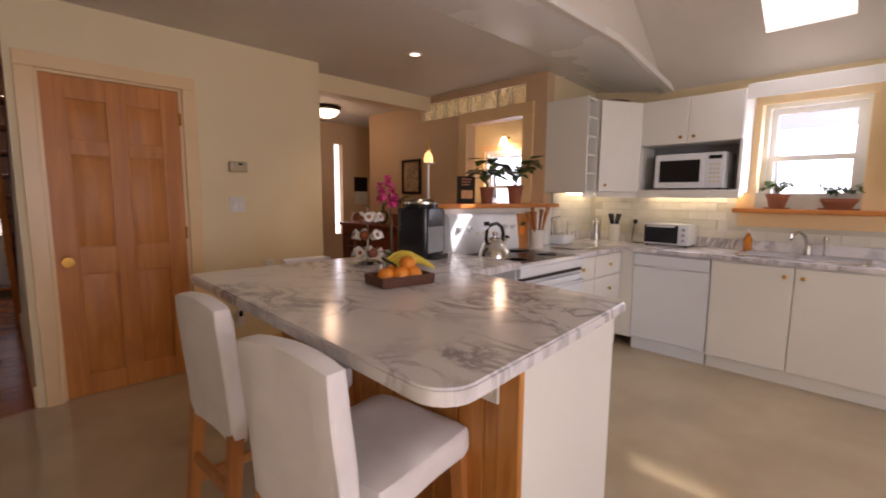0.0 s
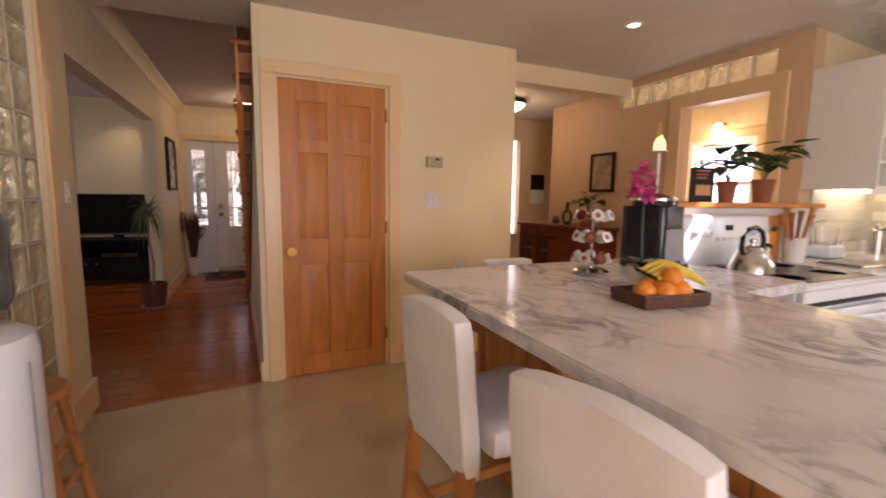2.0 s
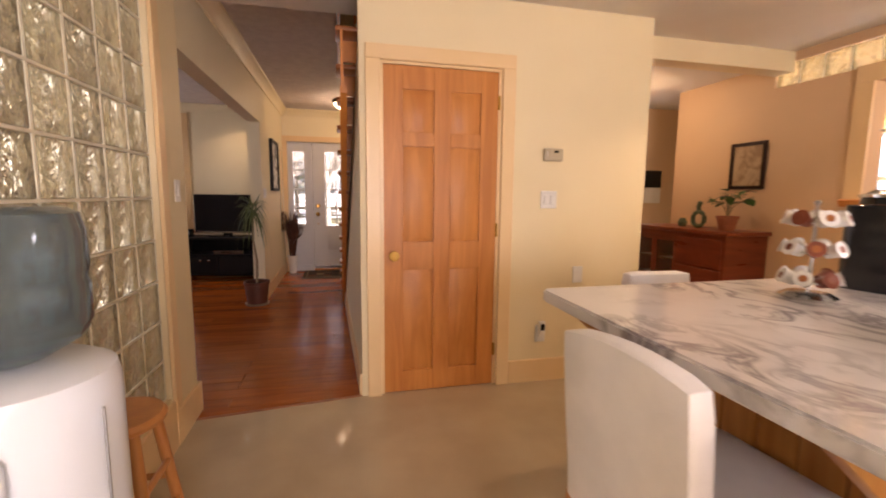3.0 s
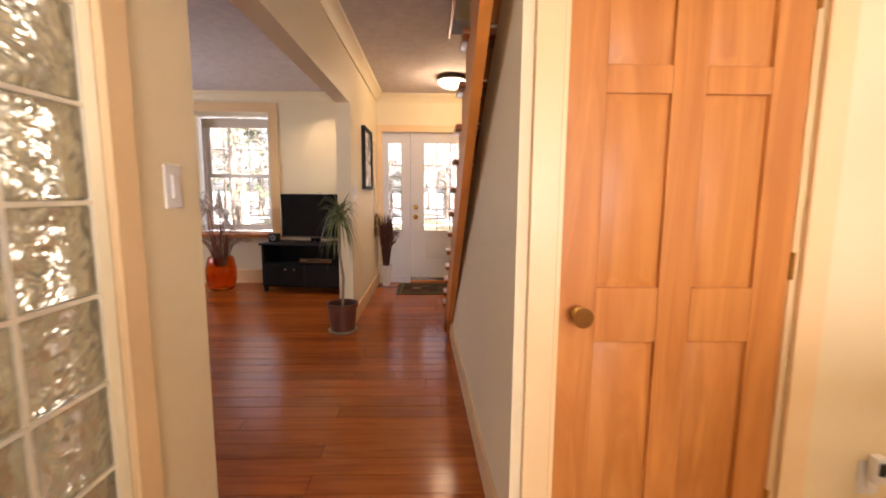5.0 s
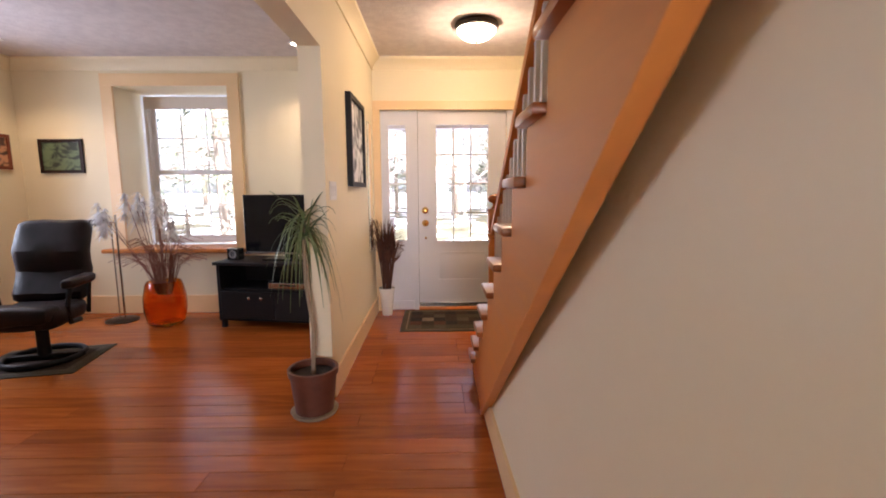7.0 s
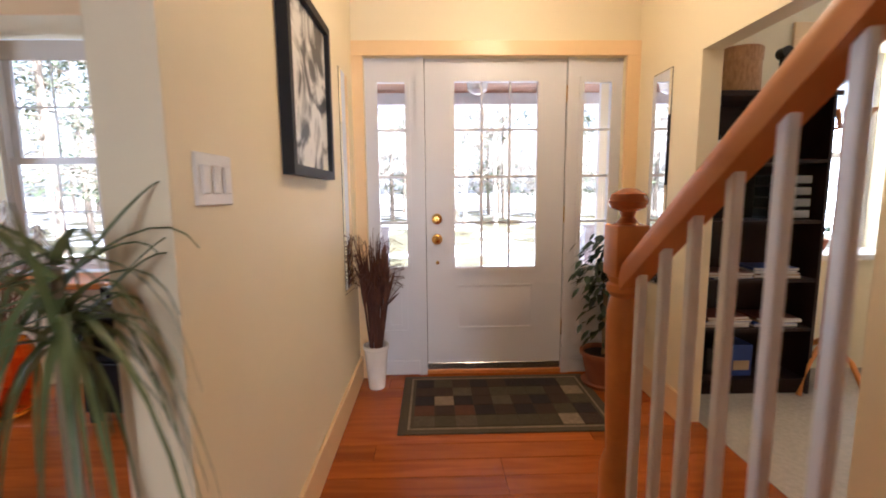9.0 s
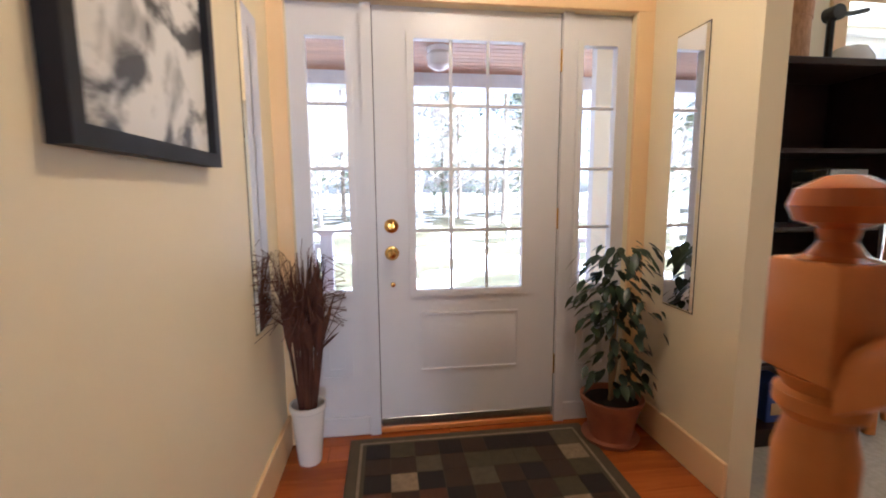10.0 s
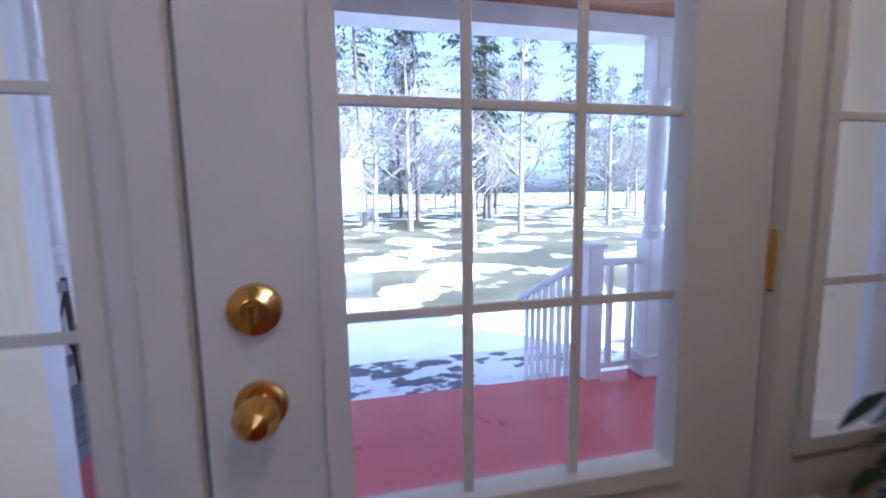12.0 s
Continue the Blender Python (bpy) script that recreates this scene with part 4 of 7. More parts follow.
def base_unit(name, y0, y1, label, doors=2, knobs=()):
    th = thing(name, ((XC + 4.5) / 2, (y0 + y1) / 2, 0), label, "cabinet", "kitchen base cabinets")
    under(th, "body", bx(XC + 0.02, 4.49, y0, y1, 0.10, 0.865), M_WHITE)
    under(th, "toe_kick", bx(XC + 0.05, XC + 0.065, y0, y1, 0.0, 0.10), M_WHITE)
    w = (y1 - y0) / doors
    for i in range(doors):
        k = (y0 + w * i + (0.05 if i else w - 0.05), 0.79)
        shaker(th, "x", XC + 0.02, y0 + w * i, y0 + w * (i + 1), 0.11, 0.86, -1, k)
    return th


base_unit("sink_base_cabinet", 0.16, 1.17, "white base cabinet with brass knobs under the sink")
base_unit("base_cabinet", -0.75, 0.16, "white base cabinet beside the sink")
dw = thing("dishwasher", (4.2, 1.47, 0), "white built-in dishwasher under the worktop", "dishwasher")
under(dw, "body", bx(XC + 0.03, 4.49, 1.175, 1.765, 0.10, 0.86), M_APPL)
under(dw, "door", bx(XC + 0.005, XC + 0.03, 1.178, 1.762, 0.12, 0.75, r=0.006), M_APPL)
under(dw, "control_panel", bx(XC - 0.004, XC + 0.03, 1.178, 1.762, 0.755, 0.855, r=0.006), M_APPL)
under(dw, "handle", prism([(1.36, 0.77), (1.60, 0.77), (1.56, 0.745), (1.40, 0.745)], "x", XC - 0.012, XC + 0.01, r=0.004), M_APPL)
under(dw, "kick_plate", bx(XC + 0.05, XC + 0.06, 1.178, 1.762, 0.0, 0.10), M_APPL)
corner = thing("corner_base_cabinet", (3.6, 2.2, 0), "white drawer and door base cabinet beside the stove", "cabinet", "kitchen base cabinets")
under(corner, "body", bx(2.96, 4.49, YC + 0.02, 2.49, 0.10, 0.865), M_WHITE)
under(corner, "filler", bx(XC + 0.02, 4.49, 1.768, YC + 0.02, 0.10, 0.865), M_WHITE)
under(corner, "toe_kick", bx(2.96, XC + 0.05, YC + 0.05, YC + 0.065, 0.0, 0.10), M_WHITE)
for u0, u1 in ((2.97, 3.42), (3.42, XC)):
    for z0, z1 in ((0.68, 0.86), (0.46, 0.67), (0.11, 0.45)):
        shaker(corner, "y", YC + 0.02, u0, u1, z0, z1, -1, ((u0 + u1) / 2, (z0 + z1) / 2), "drawer")
wt = thing("worktop", (4.2, 0.9, 0.87), "pale marble laminate worktop along sink and corner", "worktop")
bm = prism([(XC - 0.02, -0.75), (4.498, -0.75), (4.498, 2.498), (2.95, 2.498), (2.95, YC - 0.02), (XC - 0.02, YC - 0.02)], "z", 0.868, 0.902)
bmesh.ops.bevel(bm, geom=list(bm.edges), offset=0.005, segments=2, affect="EDGES")
under(wt, "top", bm, M_MARBLE)
under(wt, "upstand", bx(4.478, 4.498, -0.75, 2.478, 0.902, 0.985, r=0.003), M_MARBLE)
under(wt, "upstand", bx(3.74, 4.498, 2.478, 2.498, 0.902, 0.985, r=0.003), M_MARBLE)

# upper cabinets
XU = 4.16


def upper(name, y0, y1, z0, z1, label, doors=2):
    th = thing(name, ((XU + 4.5) / 2, (y0 + y1) / 2, z0), label, "cabinet", "kitchen wall cabinets")
    under(th, "body", bx(XU + 0.02, 4.498, y0, y1, z0, z1), M_WHITE)
    w = (y1 - y0) / doors
    for i in range(doors):
        shaker(th, "x", XU + 0.02, y0 + w * i, y0 + w * (i + 1), z0, z1, -1, (y0 + w * i + (0.05 if i else w - 0.05), z0 + 0.05))
    return th


mwc = upper("microwave_cabinet", 1.09, 1.88, 1.79, 2.17, "white wall cabinet above the microwave niche")
niche = thing("microwave_niche", (4.33, 1.48, 1.38), "open white niche that holds the microwave", "cabinet", "kitchen wall cabinets")
under(niche, "side", bx(XU + 0.02, 4.498, 1.09, 1.11, 1.40, 1.788), M_WHITE)
under(niche, "side", bx(XU + 0.02, 4.498, 1.86, 1.88, 1.40, 1.788), M_WHITE)
under(niche, "shelf", bx(XU + 0.01, 4.498, 1.09, 1.88, 1.375, 1.40, r=0.003), M_WHITE)
under(niche, "back", bx(4.48, 4.498, 1.11, 1.86, 1.40, 1.788), M_FRIDGE)
upper("end_wall_cabinet", -0.6, 0.13, 1.39, 2.14, "white wall cabinet beside the sink window")
val = thing("window_valance", (4.2, 0.6, 2.1), "white valance board joining the wall cabinets", "valance")
under(val, "board", bx(XU + 0.015, XU + 0.035, 0.13, 1.09, 2.09, 2.20, r=0.003), M_WHITE)
under(val, "top", bx(XU + 0.035, 4.498, 0.13, 1.09, 2.18, 2.20), M_WHITE)
dia = thing("corner_wall_cabinet", (4.2, 2.2, 1.38), "white diagonal corner wall cabinet with a brass knob", "cabinet", "kitchen wall cabinets")
pts = [(4.498, 1.885), (4.498, 2.498), (3.80, 2.498), (3.80, 2.09), (4.18, 1.885)]
under(dia, "body", prism(pts, "z", 1.38, 2.17), M_WHITE)
a, b = Vector((3.79, 2.075)), Vector((4.165, 1.878))
n = Vector((-(b - a).y, (b - a).x)).normalized() * -0.018
under(dia, "door", prism([tuple(a + (b - a) * 0.01), tuple(b - (b - a) * 0.01), tuple(b + n), tuple(a + n)], "z", 1.385, 2.165), M_WHITE)
k = a + (b - a) * 0.12 + n
under(dia, "knob", lathe([(0.0, -0.014), (0.011, -0.008), (0.014, 0.0), (0.011, 0.008), (0.0, 0.014)], 12, (k.x, k.y - 0.012, 1.44)), M_BRASS)
shelf = thing("open_shelf_cabinet", (3.7, 2.3, 1.38), "white wall cabinet end with small open shelves", "cabinet", "kitchen wall cabinets")
under(shelf, "side_panel", bx(3.605, 3.622, 2.09, 2.498, 1.37, 2.18, r=0.002), M_WHITE)
under(shelf, "side_panel", bx(3.78, 3.797, 2.09, 2.498, 1.37, 2.18, r=0.002), M_WHITE)
under(shelf, "back", bx(3.622, 3.78, 2.42, 2.44, 1.37, 2.18), M_WHITE)
for i in range(6):
    z = 1.37 + i * 0.158
    under(shelf, "shelf", bx(3.622, 3.78, 2.10, 2.42, z, z + 0.018, r=0.002), M_WHITE)
strip = thing("cabinet_light_strip", (4.4, 1.5, 1.36), "lit warm strip lamp under the wall cabinets", "lamp")
under(strip, "tube", bx(4.40, 4.44, 1.12, 1.86, 1.352, 1.374, r=0.004), M_STRIP)
under(niche, "light_lip", bx(XU + 0.012, XU + 0.026, 1.09, 1.88, 1.332, 1.374, r=0.002), M_WHITE)
under(dia, "light_lip", prism([(3.80, 2.09), (4.18, 1.885), (4.187, 1.898), (3.807, 2.103)], "z", 1.334, 1.379), M_WHITE)
under(shelf, "light_lip", bx(3.605, 3.797, 2.10, 2.114, 1.334, 1.3695), M_WHITE)
strip = thing("cabinet_light_strip", (4.1, 2.4, 1.36), "lit warm strip lamp under the wall cabinets", "lamp")
under(strip, "tube", bx(3.85, 4.4, 2.38, 2.42, 1.354, 1.378, r=0.004), M_STRIP)

# microwave
mw = thing("microwave", (4.3, 1.48, 1.40), "white microwave oven with dark window in the niche", "microwave")
under(mw, "body", bx(4.12, 4.47, 1.155, 1.78, 1.415, 1.755, r=0.012, seg=2), M_APPL)
under(mw, "door", bx(4.105, 4.119, 1.315, 1.775, 1.42, 1.75, r=0.006), M_APPL)
under(mw, "window", bx(4.101, 4.106, 1.36, 1.73, 1.475, 1.69, r=0.002), M_BLACK, "dark oven window")
under(mw, "control_panel", bx(4.106, 4.119, 1.16, 1.31, 1.42, 1.75, r=0.004), M_APPL)
under(mw, "display", bx(4.102, 4.107, 1.18, 1.29, 1.69, 1.725), M_BLACK)
for j in range(5):
    for i in range(3):
        under(mw, "button", bx(4.103, 4.107, 1.185 + i * 0.035, 1.212 + i * 0.035, 1.47 + j * 0.04, 1.49 + j * 0.04, r=0.002), M_PLATE)
for y in (1.2, 1.74):
    for x in (4.15, 4.43):
        under(mw, "foot", lathe([(0.012, 1.40), (0.012, 1.416)], 10, (x, y, 0)), M_BLACK)

mw.scale = (0.9, 0.86, 0.86)
mw.location.x += 0.045

# stove
st = thing("stove", (2.56, 2.03, 0), "white freestanding electric stove with black glass top", "stove")
SX0, SX1, SY0, SY1 = 2.18, 2.94, 1.72, 2.385
under(st, "body", bx(SX0, SX1, SY0 + 0.03, SY1, 0.05, 0.90, r=0.004), M_APPL)
under(st, "base", bx(SX0 + 0.02, SX1 - 0.02, SY0 + 0.06, SY1, 0.0, 0.05), M_BLACK)
under(st, "top_frame", bx(SX0, SX1, SY0, SY1, 0.90, 0.922, r=0.008, seg=2), M_APPL)
under(st, "cooktop", bx(SX0 + 0.03, SX1 - 0.03, SY0 + 0.05, SY1 - 0.10, 0.918, 0.9255, r=0.002), M_BLACK, "black glass cooktop")
under(st, "oven_door", bx(SX0 + 0.005, SX1 - 0.005, SY0, SY0 + 0.03, 0.24, 0.80, r=0.008, seg=2), M_APPL)
under(st, "oven_window", bx(SX0 + 0.14, SX1 - 0.14, SY0 - 0.004, SY0 + 0.002, 0.36, 0.66, r=0.002), M_BLACK)
under(st, "handle", tube([(SX0 + 0.06, SY0, 0.755), (SX0 + 0.07, SY0 - 0.04, 0.76), (SX1 - 0.07, SY0 - 0.04, 0.76), (SX1 - 0.06, SY0, 0.755)], 0.012), M_APPL)
under(st, "vent_slot", bx(SX0 + 0.03, SX1 - 0.03, SY0 - 0.001, SY0 + 0.03, 0.825, 0.84), M_BLACK)
under(st, "front_lip", bx(SX0 + 0.003, SX1 - 0.003, SY0 - 0.005, SY0 + 0.03, 0.845, 0.90, r=0.006), M_APPL)
under(st, "drawer", bx(SX0 + 0.005, SX1 - 0.005, SY0, SY0 + 0.03, 0.06, 0.23, r=0.008), M_APPL)
under(st, "console", prism([(SY1 - 0.11, 0.922), (SY1, 0.922), (SY1, 1.20), (SY1 - 0.05, 1.205), (SY1 - 0.075, 1.19), (SY1 - 0.10, 1.00)], "x", SX0, SX1, r=0.008), M_APPL, "raised white control console")
for x in (2.26, 2.36, 2.76, 2.86):
    k = under(st, "knob", lathe([(0.0, -0.03), (0.014, -0.03), (0.02, -0.008), (0.024, 0.0)], 18, (x, SY1 - 0.088, 1.10), axis="y"), M_APPL)
    part("dial_mark", bx(x - 0.003, x + 0.003, SY1 - 0.121, SY1 - 0.116, 1.095, 1.115), M_FRIDGE, k)
under(st, "clock_display", bx(2.53, 2.58, SY1 - 0.094, SY1 - 0.08, 1.115, 1.145), M_BLACK)
for i in range(4):
    under(st, "button", bx(2.44 + i * 0.06, 2.475 + i * 0.06, SY1 - 0.096, SY1 - 0.086, 1.055, 1.075, r=0.002), M_PLATE)
for x, y, r in ((2.37, 1.90, 0.09), (2.75, 1.90, 0.075), (2.37, 2.15, 0.075), (2.75, 2.15, 0.09)):
    under(st, "burner_ring", lathe([(r, 0.9256), (r, 0.9262), (r - 0.004, 0.9262), (r - 0.004, 0.9256)], 32, (x, y, 0)), M_FRIDGE)

# ---- things in the kitchen ----
def leaf_blade(bm, base, tip, width, droop=0.0, fold=0.15, n=4):
    """One pointed leaf from base to tip."""
    base, tip = Vector(base), Vector(tip)
    d = tip - base
    side = d.cross(Vector((0, 0, 1)))
    side = side.normalized() if side.length > 1e-4 else Vector((1, 0, 0))
    rows = []
    for i in range(n + 1):
        t = i / n
        w = width * math.sin(math.pi * min(0.97, 0.08 + t * 0.92)) / 2
        c = base + d * t + Vector((0, 0, -droop * t * t))
        up = Vector((0, 0, fold * w))
        rows.append((bm.verts.new(c - side * w + up), bm.verts.new(c), bm.verts.new(c + side * w + up)))
    for a, b in zip(rows, rows[1:]):
        bm.faces.new((a[0], a[1], b[1], b[0]))
        bm.faces.new((a[1], a[2], b[2], b[1]))


def pot(parent, r0, r1, h, mat=None, rim=0.02, soil=True, at=(0, 0, 0), name="pot"):
    prof = [(0.0, 0.0), (r0, 0.0), (r1 * 0.97, h - rim * 1.3), (r1 * 1.04, h - rim * 1.2), (r1 * 1.05, h), (r1 * 0.93, h), (r1 * 0.9, h - rim * 1.5), (0.0, h - rim * 1.6)]
    p = part(name, lathe(prof, 24, at), mat or M_CLAY, parent)
    if soil:
        part("soil", lathe([(0.0, h - rim * 1.2), (r1 * 0.89, h - rim * 1.25), (r1 * 0.89, h - rim * 1.58)], 20, at), M_SOIL, parent)
    return p


def bushy(parent, at, n, reach, height, size, seed, mat=None, droop=0.04, per=3, name="leaves"):
    """Stems with a few leaves each, springing from one place."""
    r = random.Random(seed)
    lv, sm = bmesh.new(), bmesh.new()
    for i in range(n):
        a = r.uniform(0, 2 * math.pi)
        q = r.uniform(0.2, 1.0)
        top = Vector((math.cos(a) * reach * q, math.sin(a) * reach * q, height * r.uniform(0.45, 1.0)))
        mid = Vector((top.x * 0.3, top.y * 0.3, top.z * 0.65))
        tube([at, Vector(at) + mid, Vector(at) + top], 0.0025, 5, sm)
        for k in range(per):
            b = Vector(at) + mid.lerp(top, r.uniform(0.4, 1.0))
            ang = a + r.uniform(-1.6, 1.6)
            ln = size * r.uniform(0.7, 1.2)
            leaf_blade(lv, b, b + Vector((math.cos(ang) * ln, math.sin(ang) * ln, r.uniform(-0.3, 0.35) * ln)), ln * 0.62, droop * r.random())
    part("stems", sm, M_STEM, parent)
    part(name, lv, mat or M_HERB, parent)


ther = thing("thermostat", (1.335, 3.787, 1.54), "ivory plastic thermostat on the cream wall", "thermostat")
part("body", bx(-0.066, 0.066, -0.032, 0, -0.04, 0.04, r=0.008, seg=2), surf("aged_beige_plastic", (0.50, 0.41, 0.27), 0.4, fine=90, bump=0.01), ther)
part("display", bx(0.0, 0.03, -0.035, -0.031, 0.012, 0.026), M_BLACK, ther)
part("lever", bx(-0.05, -0.045, -0.036, -0.03, -0.01, 0.02), M_PLATE, ther)


def plate(name, m, w, h, n, label, rocker=True):
    th = tagged(new(name), label, "switch" if rocker else "outlet")
    th.matrix_basis = m
    part("plate", bx(-w / 2, w / 2, -0.007, 0, -h / 2, h / 2, r=0.003), M_WPLATE, th)
    for i in range(n):
        x = (i - (n - 1) / 2) * w / (n + 0.4)
        part("rocker" if rocker else "socket", bx(x - 0.015, x + 0.015, -0.013, -0.006, -0.032, 0.032, r=0.003), M_WPLATE, th)
    return th


plate("light_switch", pose(1.322, 3.787, 1.25), 0.115, 0.115, 2, "white double light switch below the thermostat")
o = plate("wall_outlet", pose(1.295, 3.787, 0.34), 0.075, 0.12, 1, "white wall outlet with a plugged-in night light", False)
part("night_light", bx(-0.022, 0.022, -0.045, -0.012, 0.0, 0.09, r=0.006, seg=2), M_WPLATE, o)
part("lens", bx(-0.014, 0.014, -0.048, -0.044, 0.03, 0.075, r=0.004), M_BLACK, o)
plate("blank_plate", pose(1.56, 3.787, 0.74), 0.075, 0.115, 0, "blank ivory cover plate on the cream wall")
plate("light_switch", pose(-0.85, 3.665, 1.28, 0, 0, 90), 0.075, 0.115, 1, "white light switch beside the glass blocks")
plate("light_switch", pose(-0.90, 6.745, 1.275, 0, 0, 90), 0.165, 0.115, 3, "white triple light switch on the hall wall")


def downlight(at, label):
    th = thing("downlight", at, label, "lamp", "ceiling downlights")
    part("trim_ring", lathe([(0.038, -0.001), (0.04, -0.006), (0.058, -0.008), (0.062, 0.0)], 24), M_WPLATE, th)
    part("lamp", lathe([(0.0, -0.003), (0.037, -0.0015), (0.038, 0.0)], 20), M_SPOT, th)
    return th


downlight((2.48, 3.02, ZK), "lit recessed downlight in the kitchen ceiling")
for x, y in ((-4.05, 8.0), (-1.52, 8.15)):
    downlight((x, y, ZH), "lit recessed downlight in the living room ceiling")


def dome_lamp(at, label):
    th = thing("ceiling_lamp", at, label, "lamp", "dome ceiling lamps")
    part("base_ring", lathe([(0.0, 0.0), (0.17, 0.0), (0.178, -0.02), (0.172, -0.045), (0.16, -0.05)], 32), M_DKMETAL, th, "dark bronze ring")
    part("shade", lathe([(0.16, -0.042), (0.15, -0.07), (0.115, -0.105), (0.06, -0.128), (0.0, -0.135)], 32), M_LAMPW, th, "lit frosted glass bowl")
    part("finial", lathe([(0.0, -0.155), (0.01, -0.15), (0.012, -0.138), (0.006, -0.132)], 12), M_DKMETAL, th)


dome_lamp((0.075, 7.68, ZH), "lit frosted dome ceiling lamp with bronze ring in the hall")
dome_lamp((2.86, 5.13, 2.40), "lit frosted dome ceiling lamp in the dining room")

# fruit tray
TX, TY = 1.25, 1.67
tray = thing("fruit_tray", (TX, TY, 0.952), "brown wicker tray filled with oranges and bananas", "tray", rz=-8)
tray.scale = (0.76, 0.80, 1)
part("base", bx(-0.155, 0.155, -0.095, 0.095, 0, 0.008, r=0.003), M_WICKER, tray)
wk = bmesh.new()
for z in (0.008, 0.016, 0.024, 0.032, 0.040):
    k = 1 + z * 0.6
    tube([(sx * 0.158 * k, sy * 0.098 * k, z) for sx, sy in ((-1, -1), (1, -1), (1, 1), (-1, 1), (-1, -1))], 0.0055, 6, wk)
part("woven_rim", wk, M_WICKER, tray)
r = random.Random(3)
for x, y, z in ((-0.10, -0.03, 0.045), (-0.025, -0.055, 0.045), (-0.02, 0.025, 0.048), (0.035, -0.02, 0.085), (0.055, -0.05, 0.045)):
    o = thing("orange", (TX + (x * 0.99 + y * 0.14) * 0.8, TY + (y * 0.99 - x * 0.14) * 0.8, 0.952 + z), "ripe orange in the wicker tray", "fruit", "oranges in the tray")
    s = r.uniform(0.034, 0.038)
    part("peel", lathe([(0.0001, -s * 0.93), (s * 0.5, -s * 0.82), (s * 0.87, -s * 0.47), (s, 0), (s * 0.87, s * 0.47), (s * 0.5, s * 0.82), (s * 0.12, s * 0.93), (0.0001, s * 0.9)], 20), M_ORANGE, o)
    part("stem_end", lathe([(0.0, s * 0.93), (0.004, s * 0.925), (0.005, s * 0.9)], 8), M_STEM, o)
for k in range(4):
    o = thing("banana", (TX, TY, 0.952), "yellow banana lying on the oranges", "fruit", "bananas in the tray")
    pts = [(1.245 + 0.045 * i + 0.004 * k - 1.28, 1.735 - 0.014 * i - 0.026 * k * (1 - i * 0.05) - 1.66, 0.085 + 0.035 * math.sin((i + 0.5) / 5 * math.pi) - 0.006 * k) for i in range(6)]
    bm = bmesh.new()
    rr = [0.006, 0.015, 0.018, 0.018, 0.014, 0.006]
    rings = []
    for p, q in zip(pts, rr):
        rings.append([bm.verts.new((p[0], p[1] + q * math.cos(a * math.pi / 3), p[2] + q * math.sin(a * math.pi / 3))) for a in range(6)])
    for a, b in zip(rings, rings[1:]):
        for j in range(6):
            bm.faces.new((a[j], a[(j + 1) % 6], b[(j + 1) % 6], b[j]))
    bm.faces.new(rings[0]), bm.faces.new(rings[-1])
    bmesh.ops.recalc_face_normals(bm, faces=bm.faces)
    part("peel", bm, M_BANANA, o, smooth=70)
    o.scale = (0.8, 0.8, 1)
    part("stalk", tube([pts[0], (pts[0][0] - 0.025, pts[0][1] + 0.004, pts[0][2] + 0.012)], 0.006, 6), M_SHADELEAF, o)

# capsule carousel
car = thing("capsule_carousel", (1.45, 2.20, 0.952), "chrome carousel holding white coffee capsules", "rack")
part("base", lathe([(0.0, 0.0), (0.075, 0.0), (0.08, 0.008), (0.06, 0.02), (0.015, 0.024)], 28), M_STEEL, car)
part("post", lathe([(0.006, 0.02), (0.006, 0.30), (0.012, 0.31), (0.0, 0.318)], 12), M_STEEL, car)
for lv, z in enumerate((0.065, 0.16, 0.255)):
    part("ring", lathe([(0.058, z - 0.012), (0.06, z - 0.009), (0.058, z - 0.006), (0.056, z - 0.009)], 24), M_STEEL, car)
    for i in range(7):
        a = 2 * math.pi * i / 7 + lv * 0.3
        c = part("capsule", lathe([(0.0, -0.024), (0.017, -0.024), (0.022, 0.016), (0.026, 0.02), (0.0, 0.022)], 14), M_WPLATE if (i + lv) % 5 else M_CHERRY, car)
        c.matrix_basis = Matrix.Translation((0.062 * math.cos(a), 0.062 * math.sin(a), z)) @ Matrix.Rotation(a, 4, "Z") @ Matrix.Rotation(radians(68), 4, "Y")
        part("foil_print", lathe([(0.0, 0.0228), (0.012, 0.0226), (0.012, 0.0215)], 10), (M_CHERRY, M_STAIN, M_DRYR)[i % 3], c)

# coffee machine
cof = thing("coffee_machine", (1.86, 2.23, 0.952), "tall black coffee machine with a grey lid", "coffee machine", rz=12)
cof.scale = (0.82, 0.85, 0.97)
part("body", prism(rounded([(-0.13, -0.13), (0.13, -0.13), (0.13, 0.14), (-0.13, 0.14)], 0.05), "z", 0.0, 0.31, r=0.006), M_BLACK, cof)
part("lid", lathe([(0.0, 0.372), (0.08, 0.366), (0.118, 0.345), (0.125, 0.312), (0.0, 0.311)], 28), M_BLACK, cof)
part("lid_rim", lathe([(0.124, 0.335), (0.129, 0.338), (0.129, 0.348), (0.122, 0.350)], 28), M_STEEL, cof, "chrome lid rim")
part("spout_recess", bx(-0.10, 0.10, -0.135, -0.128, 0.04, 0.20, r=0.004), M_FRIDGE, cof)
part("drip_tray", bx(-0.09, 0.09, -0.18, -0.12, 0.0, 0.03, r=0.006), M_BLACK, cof)
tank = part("water_tank", bx(0.131, 0.19, -0.09, 0.12, 0.02, 0.30, r=0.02, seg=3), M_BLACK, cof, "glossy black side water tank")

